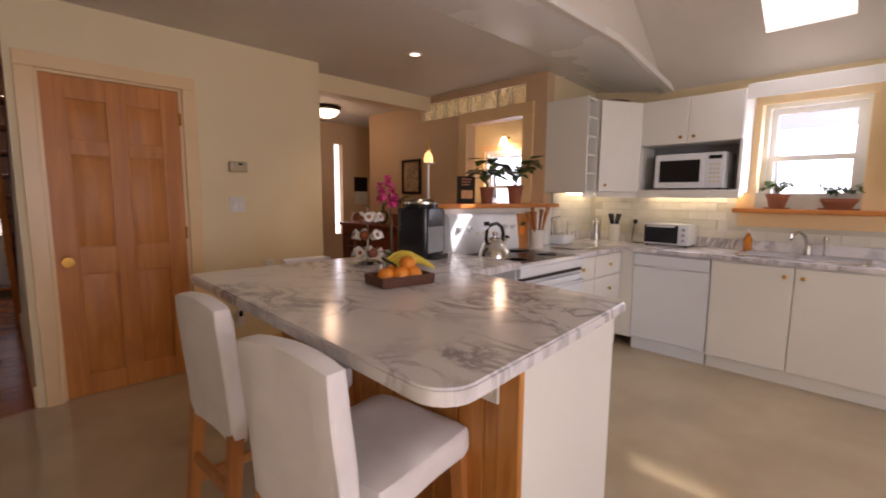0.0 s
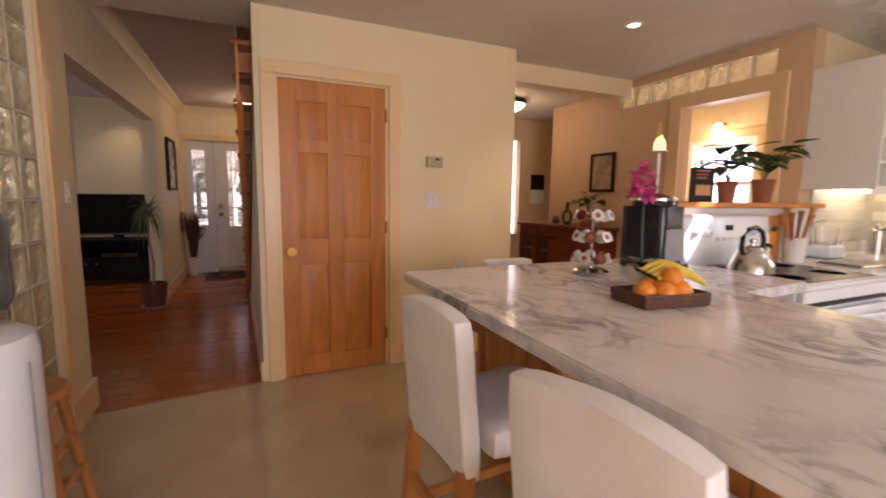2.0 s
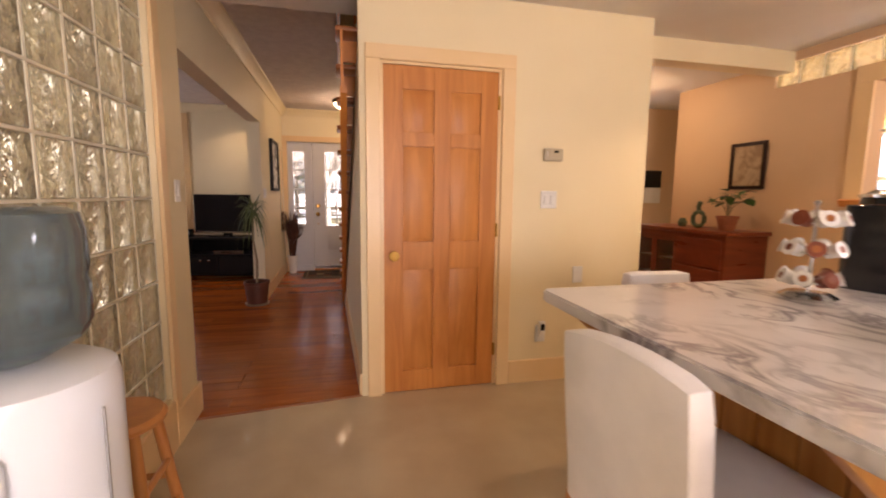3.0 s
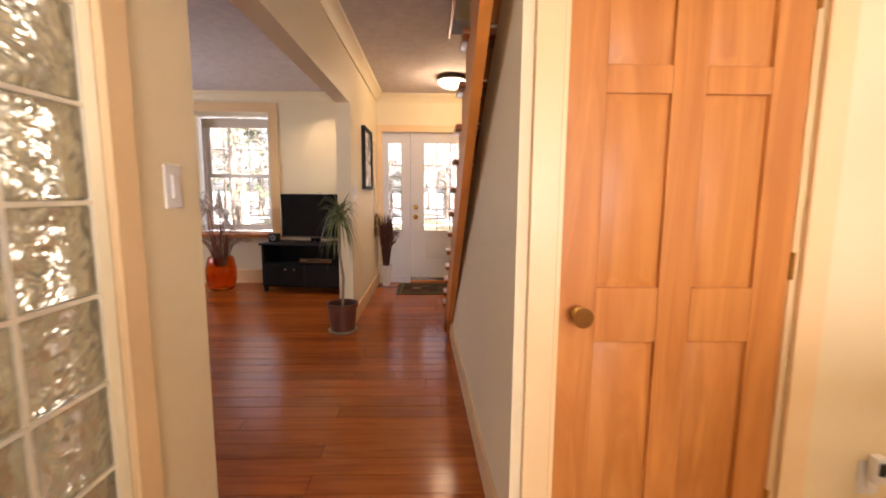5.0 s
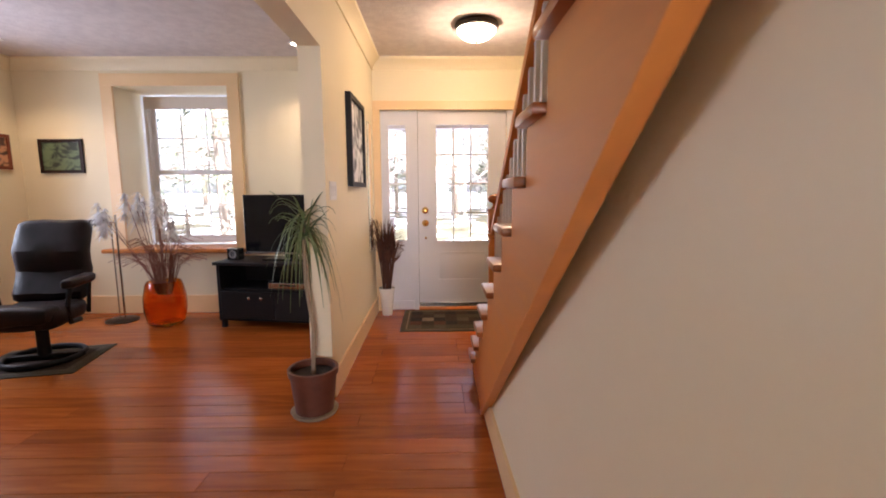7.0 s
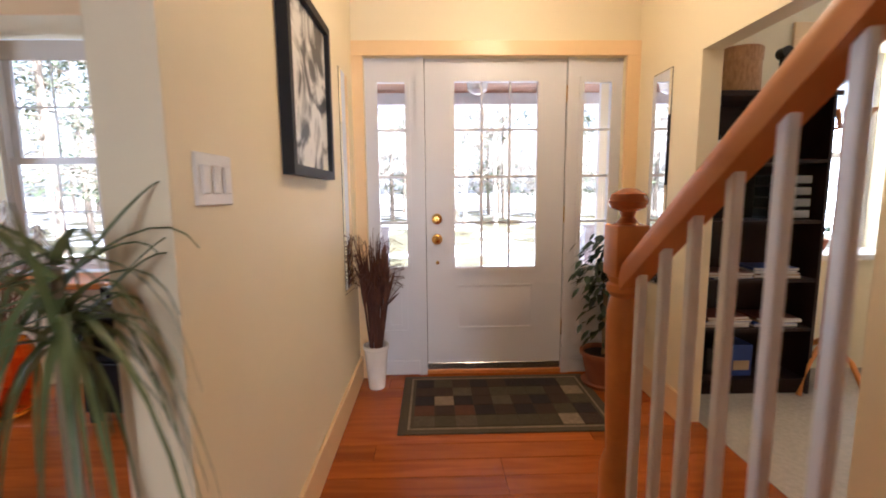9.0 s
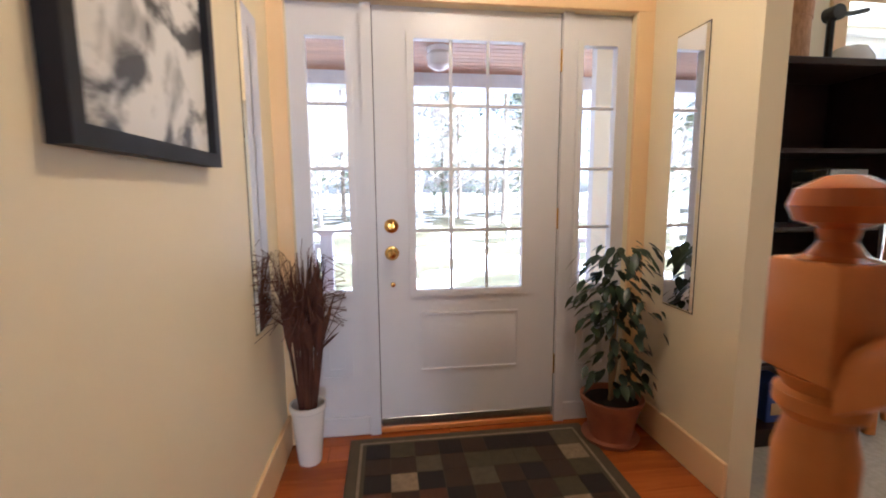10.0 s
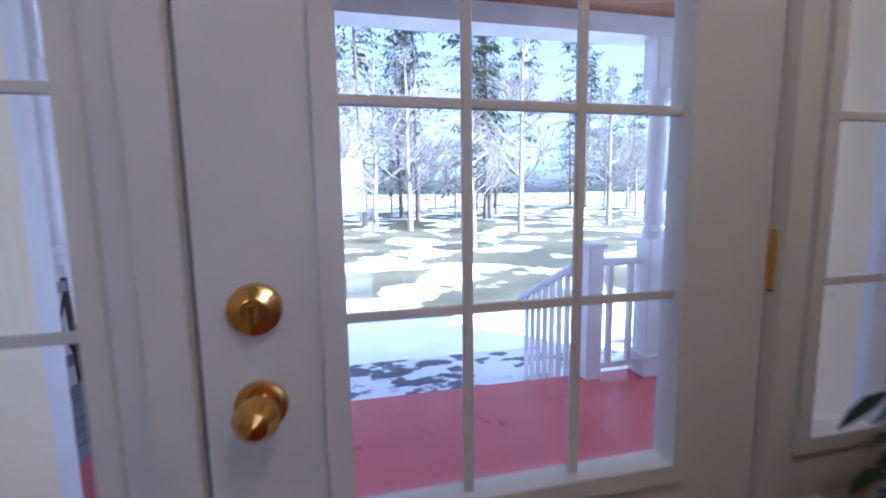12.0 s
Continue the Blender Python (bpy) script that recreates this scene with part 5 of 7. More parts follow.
orch = thing("orchid", (1.31, 1.80, 0.952), "magenta orchid in a small white pot on the peninsula", "plant")
pot(orch, 0.035, 0.048, 0.10, M_CERAM, 0.007)
part("stem", tube([(0, 0, 0.1), (0.0, 0.01, 0.25), (-0.01, 0.0, 0.34), (-0.03, -0.02, 0.38)], 0.004, 6), M_SHADELEAF, orch)
rr = random.Random(8)
for i in range(13):
    c = Vector((-0.03 + rr.uniform(-0.045, 0.05), -0.02 + rr.uniform(-0.04, 0.04), 0.385 + rr.uniform(-0.05, 0.055)))
    bm = bmesh.new()
    for k in range(5):
        a = 2 * math.pi * k / 5 + i
        leaf_blade(bm, c, c + Vector((math.cos(a) * 0.027, -0.010 + 0.010 * rr.random(), math.sin(a) * 0.027)), 0.027, 0.0, 0.3, 3)
    part("flower", bm, M_PINK, orch)
bm = bmesh.new()
for a in range(5):
    leaf_blade(bm, (0, 0, 0.095), (0.085 * math.cos(a * 1.3), 0.085 * math.sin(a * 1.3), 0.15), 0.04, 0.03)
part("leaves", bm, M_SHADELEAF, orch)

# kettle
ket = thing("kettle", (2.31, 2.02, 0.9262), "polished steel whistling kettle with a black handle", "kettle")
part("body", lathe([(0.0, 0.0), (0.098, 0.0), (0.105, 0.012), (0.10, 0.05), (0.078, 0.095), (0.05, 0.12), (0.046, 0.122)], 32), M_STEEL, ket)
part("lid", lathe([(0.05, 0.12), (0.045, 0.132), (0.012, 0.140), (0.011, 0.152), (0.02, 0.158), (0.018, 0.17), (0.0, 0.173)], 24), M_STEEL, ket)
part("spout", tube([(0.075, 0, 0.075), (0.11, 0, 0.10), (0.128, 0, 0.125)], 0.022, 12, r1=0.013), M_STEEL, ket)
part("spout_cap", tube([(0.128, 0, 0.125), (0.136, 0, 0.138)], 0.016, 10), M_BLACK, ket)
part("handle", tube([(0.075, 0, 0.10), (0.09, 0, 0.16), (0.07, 0, 0.205), (0.02, 0, 0.228), (-0.04, 0, 0.22), (-0.08, 0, 0.18), (-0.085, 0, 0.125), (-0.07, 0, 0.10)], 0.0115, 10), M_BLACK, ket, "black arched handle")

crock = thing("utensil_crock", (3.22, 2.30, 0.902), "white crock full of wooden spoons", "crock")
part("pot", lathe([(0.0, 0.0), (0.055, 0.0), (0.062, 0.15), (0.066, 0.155), (0.058, 0.155), (0.052, 0.01), (0.0, 0.01)], 24), M_CERAM, crock)
rr = random.Random(4)
for i in range(8):
    a = rr.uniform(0, 6.28)
    tip = Vector((0.10 * math.cos(a), 0.07 * math.sin(a), 0.27 + rr.random() * 0.06))
    part("spoon", tube([(0.02 * math.cos(a), 0.02 * math.sin(a), 0.02), tip * 0.8, tip, tip * 1.08], 0.007, 7, r1=0.02), (M_LEGW, M_PINE, M_STAIN)[i % 3], crock)
cb = thing("cutting_board", (3.08, 2.39, 0.902), "wooden cutting board with a painted fruit leaning on the wall", "board")
part("board", prism(rounded([(-0.085, 0.0), (0.085, 0.0), (0.085, 0.29), (-0.085, 0.29)], 0.03), "y", -0.035, -0.018, r=0.003), M_LEGW, cb)
part("painted_fruit", lathe([(0.0, -0.0375), (0.04, -0.0372), (0.041, -0.035)], 20, (0.0, 0, 0.15), axis="y"), M_ORANGE, cb)
part("painted_leaf", prism([(-0.04, 0.20), (0.02, 0.185), (0.05, 0.215), (0.0, 0.225)], "y", -0.0372, -0.035), M_SHADELEAF, cb)

toa = thing("toaster_oven", (4.3, 1.62, 0.902), "white toaster oven with a dark glass door", "toaster oven")
under(toa, "body", bx(4.19, 4.45, 1.40, 1.84, 0.92, 1.115, r=0.012, seg=2), M_APPL)
under(toa, "door", bx(4.178, 4.19, 1.50, 1.83, 0.935, 1.10, r=0.004), M_BLACK, "dark glass door")
under(toa, "door_handle", tube([(4.165, 1.53, 1.09), (4.165, 1.80, 1.09)], 0.007), M_APPL)
for z in (0.965, 1.015, 1.065):
    under(toa, "knob", lathe([(0.0, -0.02), (0.012, -0.018), (0.014, 0.0)], 14, (4.19, 1.45, z), axis="x"), M_FRIDGE)
for x in (4.22, 4.42):
    for y in (1.43, 1.81):
        under(toa, "foot", lathe([(0.012, 0.902), (0.012, 0.921)], 8, (x, y, 0)), M_BLACK)

o = plate("wall_outlet", pose(4.4775, 1.99, 1.10, 0, 0, -90), 0.075, 0.115, 1, "white wall outlet with the toaster's black plug", False)
part("plug", bx(-0.016, 0.016, -0.04, -0.012, -0.02, 0.02, r=0.005), M_BLACK, o)
part("cord", tube([(0, -0.035, -0.01), (-0.005, -0.06, -0.10), (0.0, -0.09, -0.18), (0.04, -0.13, -0.193), (0.11, -0.12, -0.193), (0.16, -0.08, -0.17)], 0.004, 6), M_BLACK, o)
plate("wall_outlet", pose(4.4775, 1.25, 1.10, 0, 0, -90), 0.075, 0.115, 1, "white wall outlet between toaster oven and sink", False)
for z, c in ((1.706, M_CERAM), (2.022, M_DARKW), (1.39, M_STEEL)):
    j = thing("spice_jar", (3.70, 2.20, z), "small jar with a lid on the open shelf", "jar", "jars on the open shelf")
    part("jar", lathe([(0.0, 0.0), (0.032, 0.0), (0.034, 0.01), (0.034, 0.07), (0.028, 0.08), (0.0, 0.08)], 16), c, j)
    part("lid", lathe([(0.03, 0.08), (0.03, 0.098), (0.0, 0.10)], 16), M_BLACK, j)
toa.scale = (0.9, 0.86, 0.95)
jar = thing("blender_jar", (4.25, 2.30, 0.902), "steel canister with a dark lid in the counter corner", "canister")
part("jar", lathe([(0.0, 0), (0.05, 0), (0.053, 0.18), (0.045, 0.19), (0.0, 0.19)], 20), M_STEEL, jar)
part("lid", lathe([(0.046, 0.19), (0.044, 0.205), (0.012, 0.21), (0.012, 0.225), (0.0, 0.226)], 18), M_STEEL, jar)
kb = thing("knife_crock", (4.36, 2.16, 0.902), "white pot holding black-handled knives", "knife holder")
part("pot", lathe([(0.0, 0), (0.052, 0), (0.052, 0.17), (0.047, 0.17), (0.045, 0.01), (0, 0.01)], 20), M_CERAM, kb)
for i in range(6):
    a = i * 1.05
    part("knife_handle", tube([(0.02 * math.cos(a), 0.02 * math.sin(a), 0.1), (0.035 * math.cos(a), 0.035 * math.sin(a), 0.20), (0.055 * math.cos(a), 0.055 * math.sin(a), 0.27)], 0.011, 7), M_BLACK, kb)
cm = thing("food_processor", (3.66, 2.34, 0.902), "small white countertop appliance with a clear jug", "appliance")
part("base", bx(-0.09, 0.09, -0.08, 0.08, 0, 0.09, r=0.02, seg=3), M_APPL, cm)
part("jug", lathe([(0.055, 0.09), (0.065, 0.21), (0.062, 0.21), (0.052, 0.095)], 20), M_GLASS, cm)
part("arm", tube([(-0.08, 0.05, 0.08), (-0.08, 0.05, 0.24), (0.05, 0.05, 0.25)], 0.008), M_STEEL, cm)
mat = thing("steel_trivet", (3.45, 2.08, 0.902), "dark steel drying tray on the worktop", "tray")
part("tray", bx(-0.19, 0.19, -0.12, 0.12, 0, 0.014, r=0.005), M_STEEL, mat)
part("liner", bx(-0.17, 0.17, -0.10, 0.10, 0.0142, 0.017), M_FRIDGE, mat)

# sink
sk = thing("kitchen_sink", (4.18, 0.68, 0.902), "double steel sink with a curved chrome tap", "sink")
under(sk, "rim", prism(rounded([(3.97, 0.30), (4.42, 0.30), (4.42, 1.06), (3.97, 1.06)], 0.05), "z", 0.903, 0.911, r=0.002), M_STEEL)
# No hollow is cut: flat grey sheets put the bowls' shade into colour.
for y0, y1 in ((0.335, 0.665), (0.695, 1.025)):
    under(sk, "bowl", prism(rounded([(4.0, y0), (4.34, y0), (4.34, y1), (4.0, y1)], 0.05), "z", 0.9112, 0.9125), M_FRIDGE, "flat grey sheet for the bowl's shaded hollow")
under(sk, "tap_base", lathe([(0.0, 0.911), (0.03, 0.911), (0.024, 0.96), (0.018, 0.99), (0.0, 0.995)], 18, (4.385, 0.66, 0)), M_STEEL)
under(sk, "tap_spout", tube([(4.385, 0.66, 0.96), (4.36, 0.68, 1.05), (4.30, 0.71, 1.085), (4.22, 0.74, 1.06), (4.20, 0.745, 1.03)], 0.012, 10), M_STEEL)
under(sk, "sprayer", lathe([(0.012, 0.911), (0.012, 0.98), (0.018, 1.02), (0.016, 1.05), (0.0, 1.055)], 14, (4.39, 0.56, 0)), M_STEEL)
soap = thing("soap_bottle", (4.38, 1.04, 0.902), "amber dish soap bottle beside the sink", "bottle")
part("bottle", lathe([(0.0, 0), (0.03, 0), (0.032, 0.10), (0.014, 0.13), (0.013, 0.15), (0.0, 0.152)], 18), M_AMBER, soap)
part("cap", lathe([(0.012, 0.15), (0.012, 0.175), (0.0, 0.178)], 12), M_WPLATE, soap)


def herb(at, label, r0, r1, h, seed):
    th = thing("potted_herb", at, label, "plant", "plants on the sink window sill")
    pot(th, r0, r1, h)
    part("saucer", lathe([(0, 0), (r1 * 1.1, 0), (r1 * 1.15, 0.012), (r1 * 1.05, 0.012), (0, 0.006)], 24), M_CLAY, th)
    bushy(th, (0, 0, h * 0.9), 26, r1 * 1.35, 0.13, 0.05, seed, per=4)


herb((4.52, 0.89, 1.25), "leafy green herb in a terracotta pot on the sill", 0.06, 0.085, 0.12, 31)
herb((4.52, 0.52, 1.25), "spreading green plant in a wide terracotta bowl on the sill", 0.08, 0.11, 0.085, 32)

# ledge behind the stove
ld = thing("candlestick_lamp", (2.07, 2.40, 1.272), "slender white stem lamp with a lit amber shade", "lamp")
part("base", bx(-0.035, 0.035, -0.03, 0.03, 0, 0.03, r=0.006), M_CERAM, ld)
part("stem", tube([(0, 0, 0.03), (0, 0, 0.27)], 0.008, 8), M_CERAM, ld)
part("collar", lathe([(0.008, 0.262), (0.04, 0.268), (0.042, 0.274), (0.008, 0.272)], 16), M_CERAM, ld)
part("shade", lathe([(0.029, 0.276), (0.030, 0.30), (0.024, 0.325), (0.012, 0.345)], 20), M_AMBERLAMP, ld, "lit amber glass shade")
part("finial", lathe([(0.012, 0.345), (0.014, 0.36), (0.006, 0.39), (0.009, 0.41), (0.0, 0.435)], 10), M_BRASS, ld)
bk = thing("cookbook", (2.46, 2.42, 1.272), "dark cookbook with a picture of food standing on the ledge", "book", rz=-12)
part("cover", bx(-0.075, 0.075, -0.012, 0.012, 0, 0.20, r=0.002), M_BLACK, bk)
part("food_picture", bx(-0.05, 0.05, -0.0145, -0.0125, 0.04, 0.10), M_TWEED, bk)
for i in range(3):
    part("title_bar", bx(-0.05, 0.02 + 0.01 * i, -0.0145, -0.0125, 0.135 + 0.02 * i, 0.145 + 0.02 * i), M_CLAY, bk)
for x, r0, h, sd, lab, rc in ((2.74, 0.055, 0.13, 41, "trailing green plant in a red patterned pot on the ledge", 0.15), (3.10, 0.065, 0.15, 42, "large-leaved green plant in a terracotta pot on the ledge", 0.24)):
    th = thing("ledge_plant", (x, 2.455, 1.272), lab, "plant", "plants on the ledge")
    pot(th, r0 * 0.75, r0, h)
    bushy(th, (0, 0, h * 0.85), 13, rc, 0.24, 0.145, sd, per=3)

# room beyond the pass-through
sc = thing("wall_sconce", (5.16, 4.13, 2.14), "brass wall sconce with a lit frosted shade", "lamp")
part("backplate", lathe([(0.0, -0.012), (0.04, -0.01), (0.045, 0.0)], 18, axis="x"), M_BRASS, sc)
part("arm", tube([(-0.01, 0, 0), (-0.06, 0, 0.03), (-0.09, 0, 0.06), (-0.10, 0, 0.03)], 0.008, 8), M_BRASS, sc)
part("shade", lathe([(0.025, 0.03), (0.045, 0.0), (0.065, -0.06), (0.07, -0.09)], 20, (-0.10, 0, 0)), M_LAMPW, sc, "lit frosted glass shade")

# dining room
sb = thing("sideboard", (3.36, 4.75, 0), "cherry wood sideboard with glazed doors", "sideboard")
under(sb, "top", bx(3.12, 3.598, 4.10, 5.32, 0.95, 0.985, r=0.008, seg=2), M_CHERRY)
under(sb, "body", pierced("x", 3.15, 3.59, 4.13, 5.29, 0.06, 0.95, [(4.72, 4.95, 0.3, 0.85), (5.02, 5.25, 0.3, 0.85)]), M_CHERRY)
under(sb, "back_panel", bx(3.55, 3.585, 4.7, 5.27, 0.1, 0.9), M_DARKW)
for y0, y1 in ((4.72, 4.95), (5.02, 5.25)):
    under(sb, "glass_door", bx(3.155, 3.16, y0, y1, 0.3, 0.85), M_GLASS)
    for z in (0.48, 0.66):
        under(sb, "shelf", bx(3.17, 3.55, y0, y1, z, z + 0.012), M_CHERRY)
for i in range(3):
    under(sb, "drawer", bx(3.135, 3.149, 4.16, 4.66, 0.12 + i * 0.27, 0.37 + i * 0.27, r=0.004), M_CHERRY)
for y in (4.16, 5.22):
    for x in (3.18, 3.52):
        under(sb, "foot", bx(x, x + 0.05, y, y + 0.05, 0, 0.06), M_CHERRY)
vs = thing("ring_vase", (3.36, 4.66, 0.985), "dark green ring-shaped vase on the sideboard", "vase")
part("ring", tube([(0, 0.07 * math.cos(a * math.pi / 8), 0.085 + 0.07 * math.sin(a * math.pi / 8)) for a in range(17)], 0.02, 8), M_NEEDLE, vs)
part("neck", tube([(0, 0, 0.155), (0, 0.01, 0.20), (0, -0.01, 0.25)], 0.018, 8, r1=0.022), M_NEEDLE, vs)
dv = thing("small_jar", (3.36, 4.86, 0.985), "small dark green jar on the sideboard", "jar")
part("body", lathe([(0, 0), (0.035, 0.005), (0.045, 0.04), (0.03, 0.075), (0.025, 0.085), (0, 0.085)], 18), M_NEEDLE, dv)
th = thing("sideboard_plant", (3.32, 4.30, 0.985), "green houseplant in a dark pot on the sideboard", "plant")
pot(th, 0.06, 0.085, 0.13)
bushy(th, (0, 0, 0.12), 12, 0.22, 0.24, 0.10, 51, per=3)


def picture(name, m, w, h, label, frame_mat, seed, tones, fw=0.03, d=0.022):
    """A framed picture hung on a wall; it faces -y before m."""
    th = tagged(new(name), label, "picture")
    th.matrix_basis = m
    part("picture_frame", pierced("y", -d, 0, -w / 2, w / 2, -h / 2, h / 2, [(-w / 2 + fw, w / 2 - fw, -h / 2 + fw, h / 2 - fw)]), frame_mat, th)
    pm = surf(name + "_paint", tones[0], 0.45, col2=tones[1], scale=(4 / w * 0.5, 4, 6 / h * 0.4), dist=2.2, detail=8, mix=(0.42, 0.56), fine=60, bump=0.05)
    part("canvas", bx(-w / 2 + fw, w / 2 - fw, -d * 0.5, -0.001, -h / 2 + fw, h / 2 - fw), pm, th)
    return th


picture("framed_print", pose(3.6, 4.395, 1.565, 0, 0, -90), 0.35, 0.42, "brown framed print on the tan dining wall", M_DARKW, 1, ((0.45, 0.33, 0.2), (0.30, 0.2, 0.11)))
picture("hall_painting", pose(-0.90, 7.52, 1.645, 0, 0, 90), 0.60, 0.67, "black framed black-and-white winter painting on the hall wall", M_BLACKW, 2, ((0.75, 0.74, 0.72), (0.05, 0.05, 0.055)), fw=0.035, d=0.04)
picture("sunset_painting", pose(-4.5, 8.30, 1.68, 0, 0, 90), 0.36, 0.34, "small sunset landscape in a brown frame", M_CHERRY, 3, ((0.55, 0.27, 0.14), (0.08, 0.04, 0.03)))
picture("green_landscape_painting", pose(-4.08, 8.6, 1.65, 0, 0, 0), 0.44, 0.34, "small green landscape in a dark frame", M_DARKW, 4, ((0.14, 0.2, 0.1), (0.03, 0.045, 0.03)))
cal = thing("wall_calendar", (3.98, 6.1, 1.40), "wall calendar with a dark picture above a white page", "calendar")
part("picture", bx(-0.12, 0.12, -0.004, 0, 0.0, 0.22), M_BLACK, cal)
part("page", bx(-0.12, 0.12, -0.004, 0, -0.2, -0.005), M_WPLATE, cal)

# water cooler and wooden stool
wc = thing("water_cooler", (-0.62, 2.05, 0), "white water cooler with a grey-blue bottle on top", "water cooler")
part("body", lathe([(0.0, 0.0), (0.155, 0.0), (0.165, 0.01), (0.165, 0.90), (0.158, 0.935), (0.13, 0.95), (0.0, 0.955)], 40), M_APPL, wc)
part("front_panel", prism(rounded([(-0.10, 0.06), (0.08, 0.06), (0.08, 0.86), (-0.10, 0.86)], 0.02), "y", -0.172, -0.158, r=0.004), M_APPL, wc)
part("seam", bx(0.164, 0.168, -0.05, -0.046, 0.02, 0.88), M_FRIDGE, wc)
part("bottle", lathe([(0.03, 0.953), (0.06, 0.965), (0.115, 1.0), (0.128, 1.03), (0.128, 1.10), (0.124, 1.115), (0.128, 1.13), (0.128, 1.20), (0.12, 1.232), (0.095, 1.245), (0.0, 1.24)], 40), M_JUG, wc, "grey-blue clear water bottle")
ws = thing("wooden_stool", (-0.675, 2.51, 0), "round orange-brown wooden stool beside the cooler", "stool")
part("seat", lathe([(0.0, 0.59), (0.13, 0.59), (0.15, 0.60), (0.152, 0.612), (0.14, 0.625), (0.0, 0.622)], 32), M_LEGW, ws)
for sx, sy in ((-1, -1), (1, -1), (1, 1), (-1, 1)):
    part("leg", tube([(sx * 0.16, sy * 0.16, 0.0), (sx * 0.085, sy * 0.085, 0.595)], 0.021, 12, r1=0.019), M_LEGW, ws)
for z, k in ((0.22, 0.132), (0.36, 0.114)):
    part("rung", tube([(-k, -k, z), (k, -k, z)], 0.011, 8), M_LEGW, ws)
    part("rung", tube([(-k, k, z), (k, k, z)], 0.011, 8), M_LEGW, ws)
    part("rung", tube([(-k, -k, z + 0.06), (-k, k, z + 0.06)], 0.011, 8), M_LEGW, ws)
    part("rung", tube([(k, -k, z + 0.06), (k, k, z + 0.06)], 0.011, 8), M_LEGW, ws)
ws.scale = (0.86, 0.86, 1)
cl = thing("folded_cloth", (-0.66, 2.40, 0.6225), "crumpled white cloth over the stool's edge", "cloth")
bm = soft_box(-0.05, 0.05, -0.05, 0.04, 0.0, 0.018, 0.008, 4.0, 0.012)
part("cloth", bm, M_FABRIC, cl)

bas = thing("basket", (4.25, 2.2, 2.17), "dark flat basket on top of the corner cabinet", "basket")
wk = bmesh.new()
for z, q in ((0.012, 0.13), (0.03, 0.15), (0.048, 0.165)):
    tube([(q * math.cos(a * math.pi / 10), q * math.sin(a * math.pi / 10), z) for a in range(21)], 0.011, 6, wk)
part("weave", wk, M_WICKER, bas)
part("base", lathe([(0, 0), (0.13, 0), (0.135, 0.012), (0, 0.012)], 20), M_WICKER, bas)

# far counter stool, its back just above the top
fs = thing("bar_stool", (1.42, 2.86, 0), "white slipcovered bar stool on the dining side of the peninsula", "stool", "stools at the peninsula", rz=-90)
part("seat_cover", soft_box(0.06, 0.40, -0.18, 0.18, 0.53, 0.635, 0.035, 31), M_FABRIC, fs)
part("back_cover", soft_box(-0.045, 0.045, -0.165, 0.165, 0.50, 0.925, 0.03, 33), M_FABRIC, fs)
for x, y in ((0, -0.15), (0, 0.15), (0.36, -0.15), (0.36, 0.15)):
    part("leg", bx(x - 0.02, x + 0.02, y - 0.02, y + 0.02, 0, 0.54, r=0.003), M_LEGW, fs)

# ---- hall ----
rug = thing("entry_rug", (0.0, 8.22, 0), "entry rug of brown, green and cream squares with a striped border", "rug")
part("border", bx(-0.60, 0.60, -0.365, 0.355, 0.0, 0.007, r=0.002), surf("olive_rug_border", (0.085, 0.062, 0.034), 0.95, fine=240, bump=0.5), rug)
RUGC = [surf("rug_wool_" + n, c, 0.95, col2=tuple(v * 0.75 for v in c), scale=(40, 40, 40), fine=260, bump=0.6) for n, c in
        (("brown", (0.05, 0.026, 0.014)), ("olive", (0.075, 0.058, 0.03)), ("cream", (0.30, 0.22, 0.13)), ("black", (0.02, 0.014, 0.012)), ("rust", (0.12, 0.04, 0.02)), ("sage", (0.11, 0.085, 0.05)))]
bm = bmesh.new()
for x0, x1, y0, y1 in ((-0.55, 0.55, -0.325, -0.312), (-0.55, 0.55, 0.302, 0.315), (-0.55, -0.537, -0.312, 0.302), (0.537, 0.55, -0.312, 0.302)):
    box(bm, x0, x1, y0, y1, 0.0072, 0.0082)
part("border_stripe", bm, RUGC[2], rug)
rr = random.Random(12)
picks = [0, 1, 0, 3, 4, 1, 2, 5, 0, 1, 3, 0]
for i in range(9):
    for j in range(5):
        x, y = -0.52 + i * 0.1156, -0.30 + j * 0.118
        c = rr.choice(picks)
        part("square", bx(x + 0.001, x + 0.1146, y + 0.001, y + 0.117, 0.0072, 0.0092), RUGC[c], rug)


def wall_mirror(y, x, rz, label):
    th = tagged(new("wall_mirror"), label, "mirror", "narrow hall mirrors")
    th.matrix_basis = pose(x, y, 1.31, 0, 0, rz)
    bm = bx(-0.10, 0.10, -0.012, 0, -0.61, 0.61)
    bmesh.ops.bevel(bm, geom=[e for e in bm.edges if all(v.co.y < -0.01 for v in e.verts)], offset=0.009, segments=1, affect="EDGES")
    part("glass", bm, M_MIRROR, th)
    part("backing", bx(-0.103, 0.103, -0.003, 0, -0.613, 0.613), M_BLACK, th)


wall_mirror(8.27, -0.90, 90, "narrow frameless mirror on the hall wall beside the dried reeds")
wall_mirror(8.29, 0.925, -90, "narrow frameless mirror on the hall wall behind the ficus")

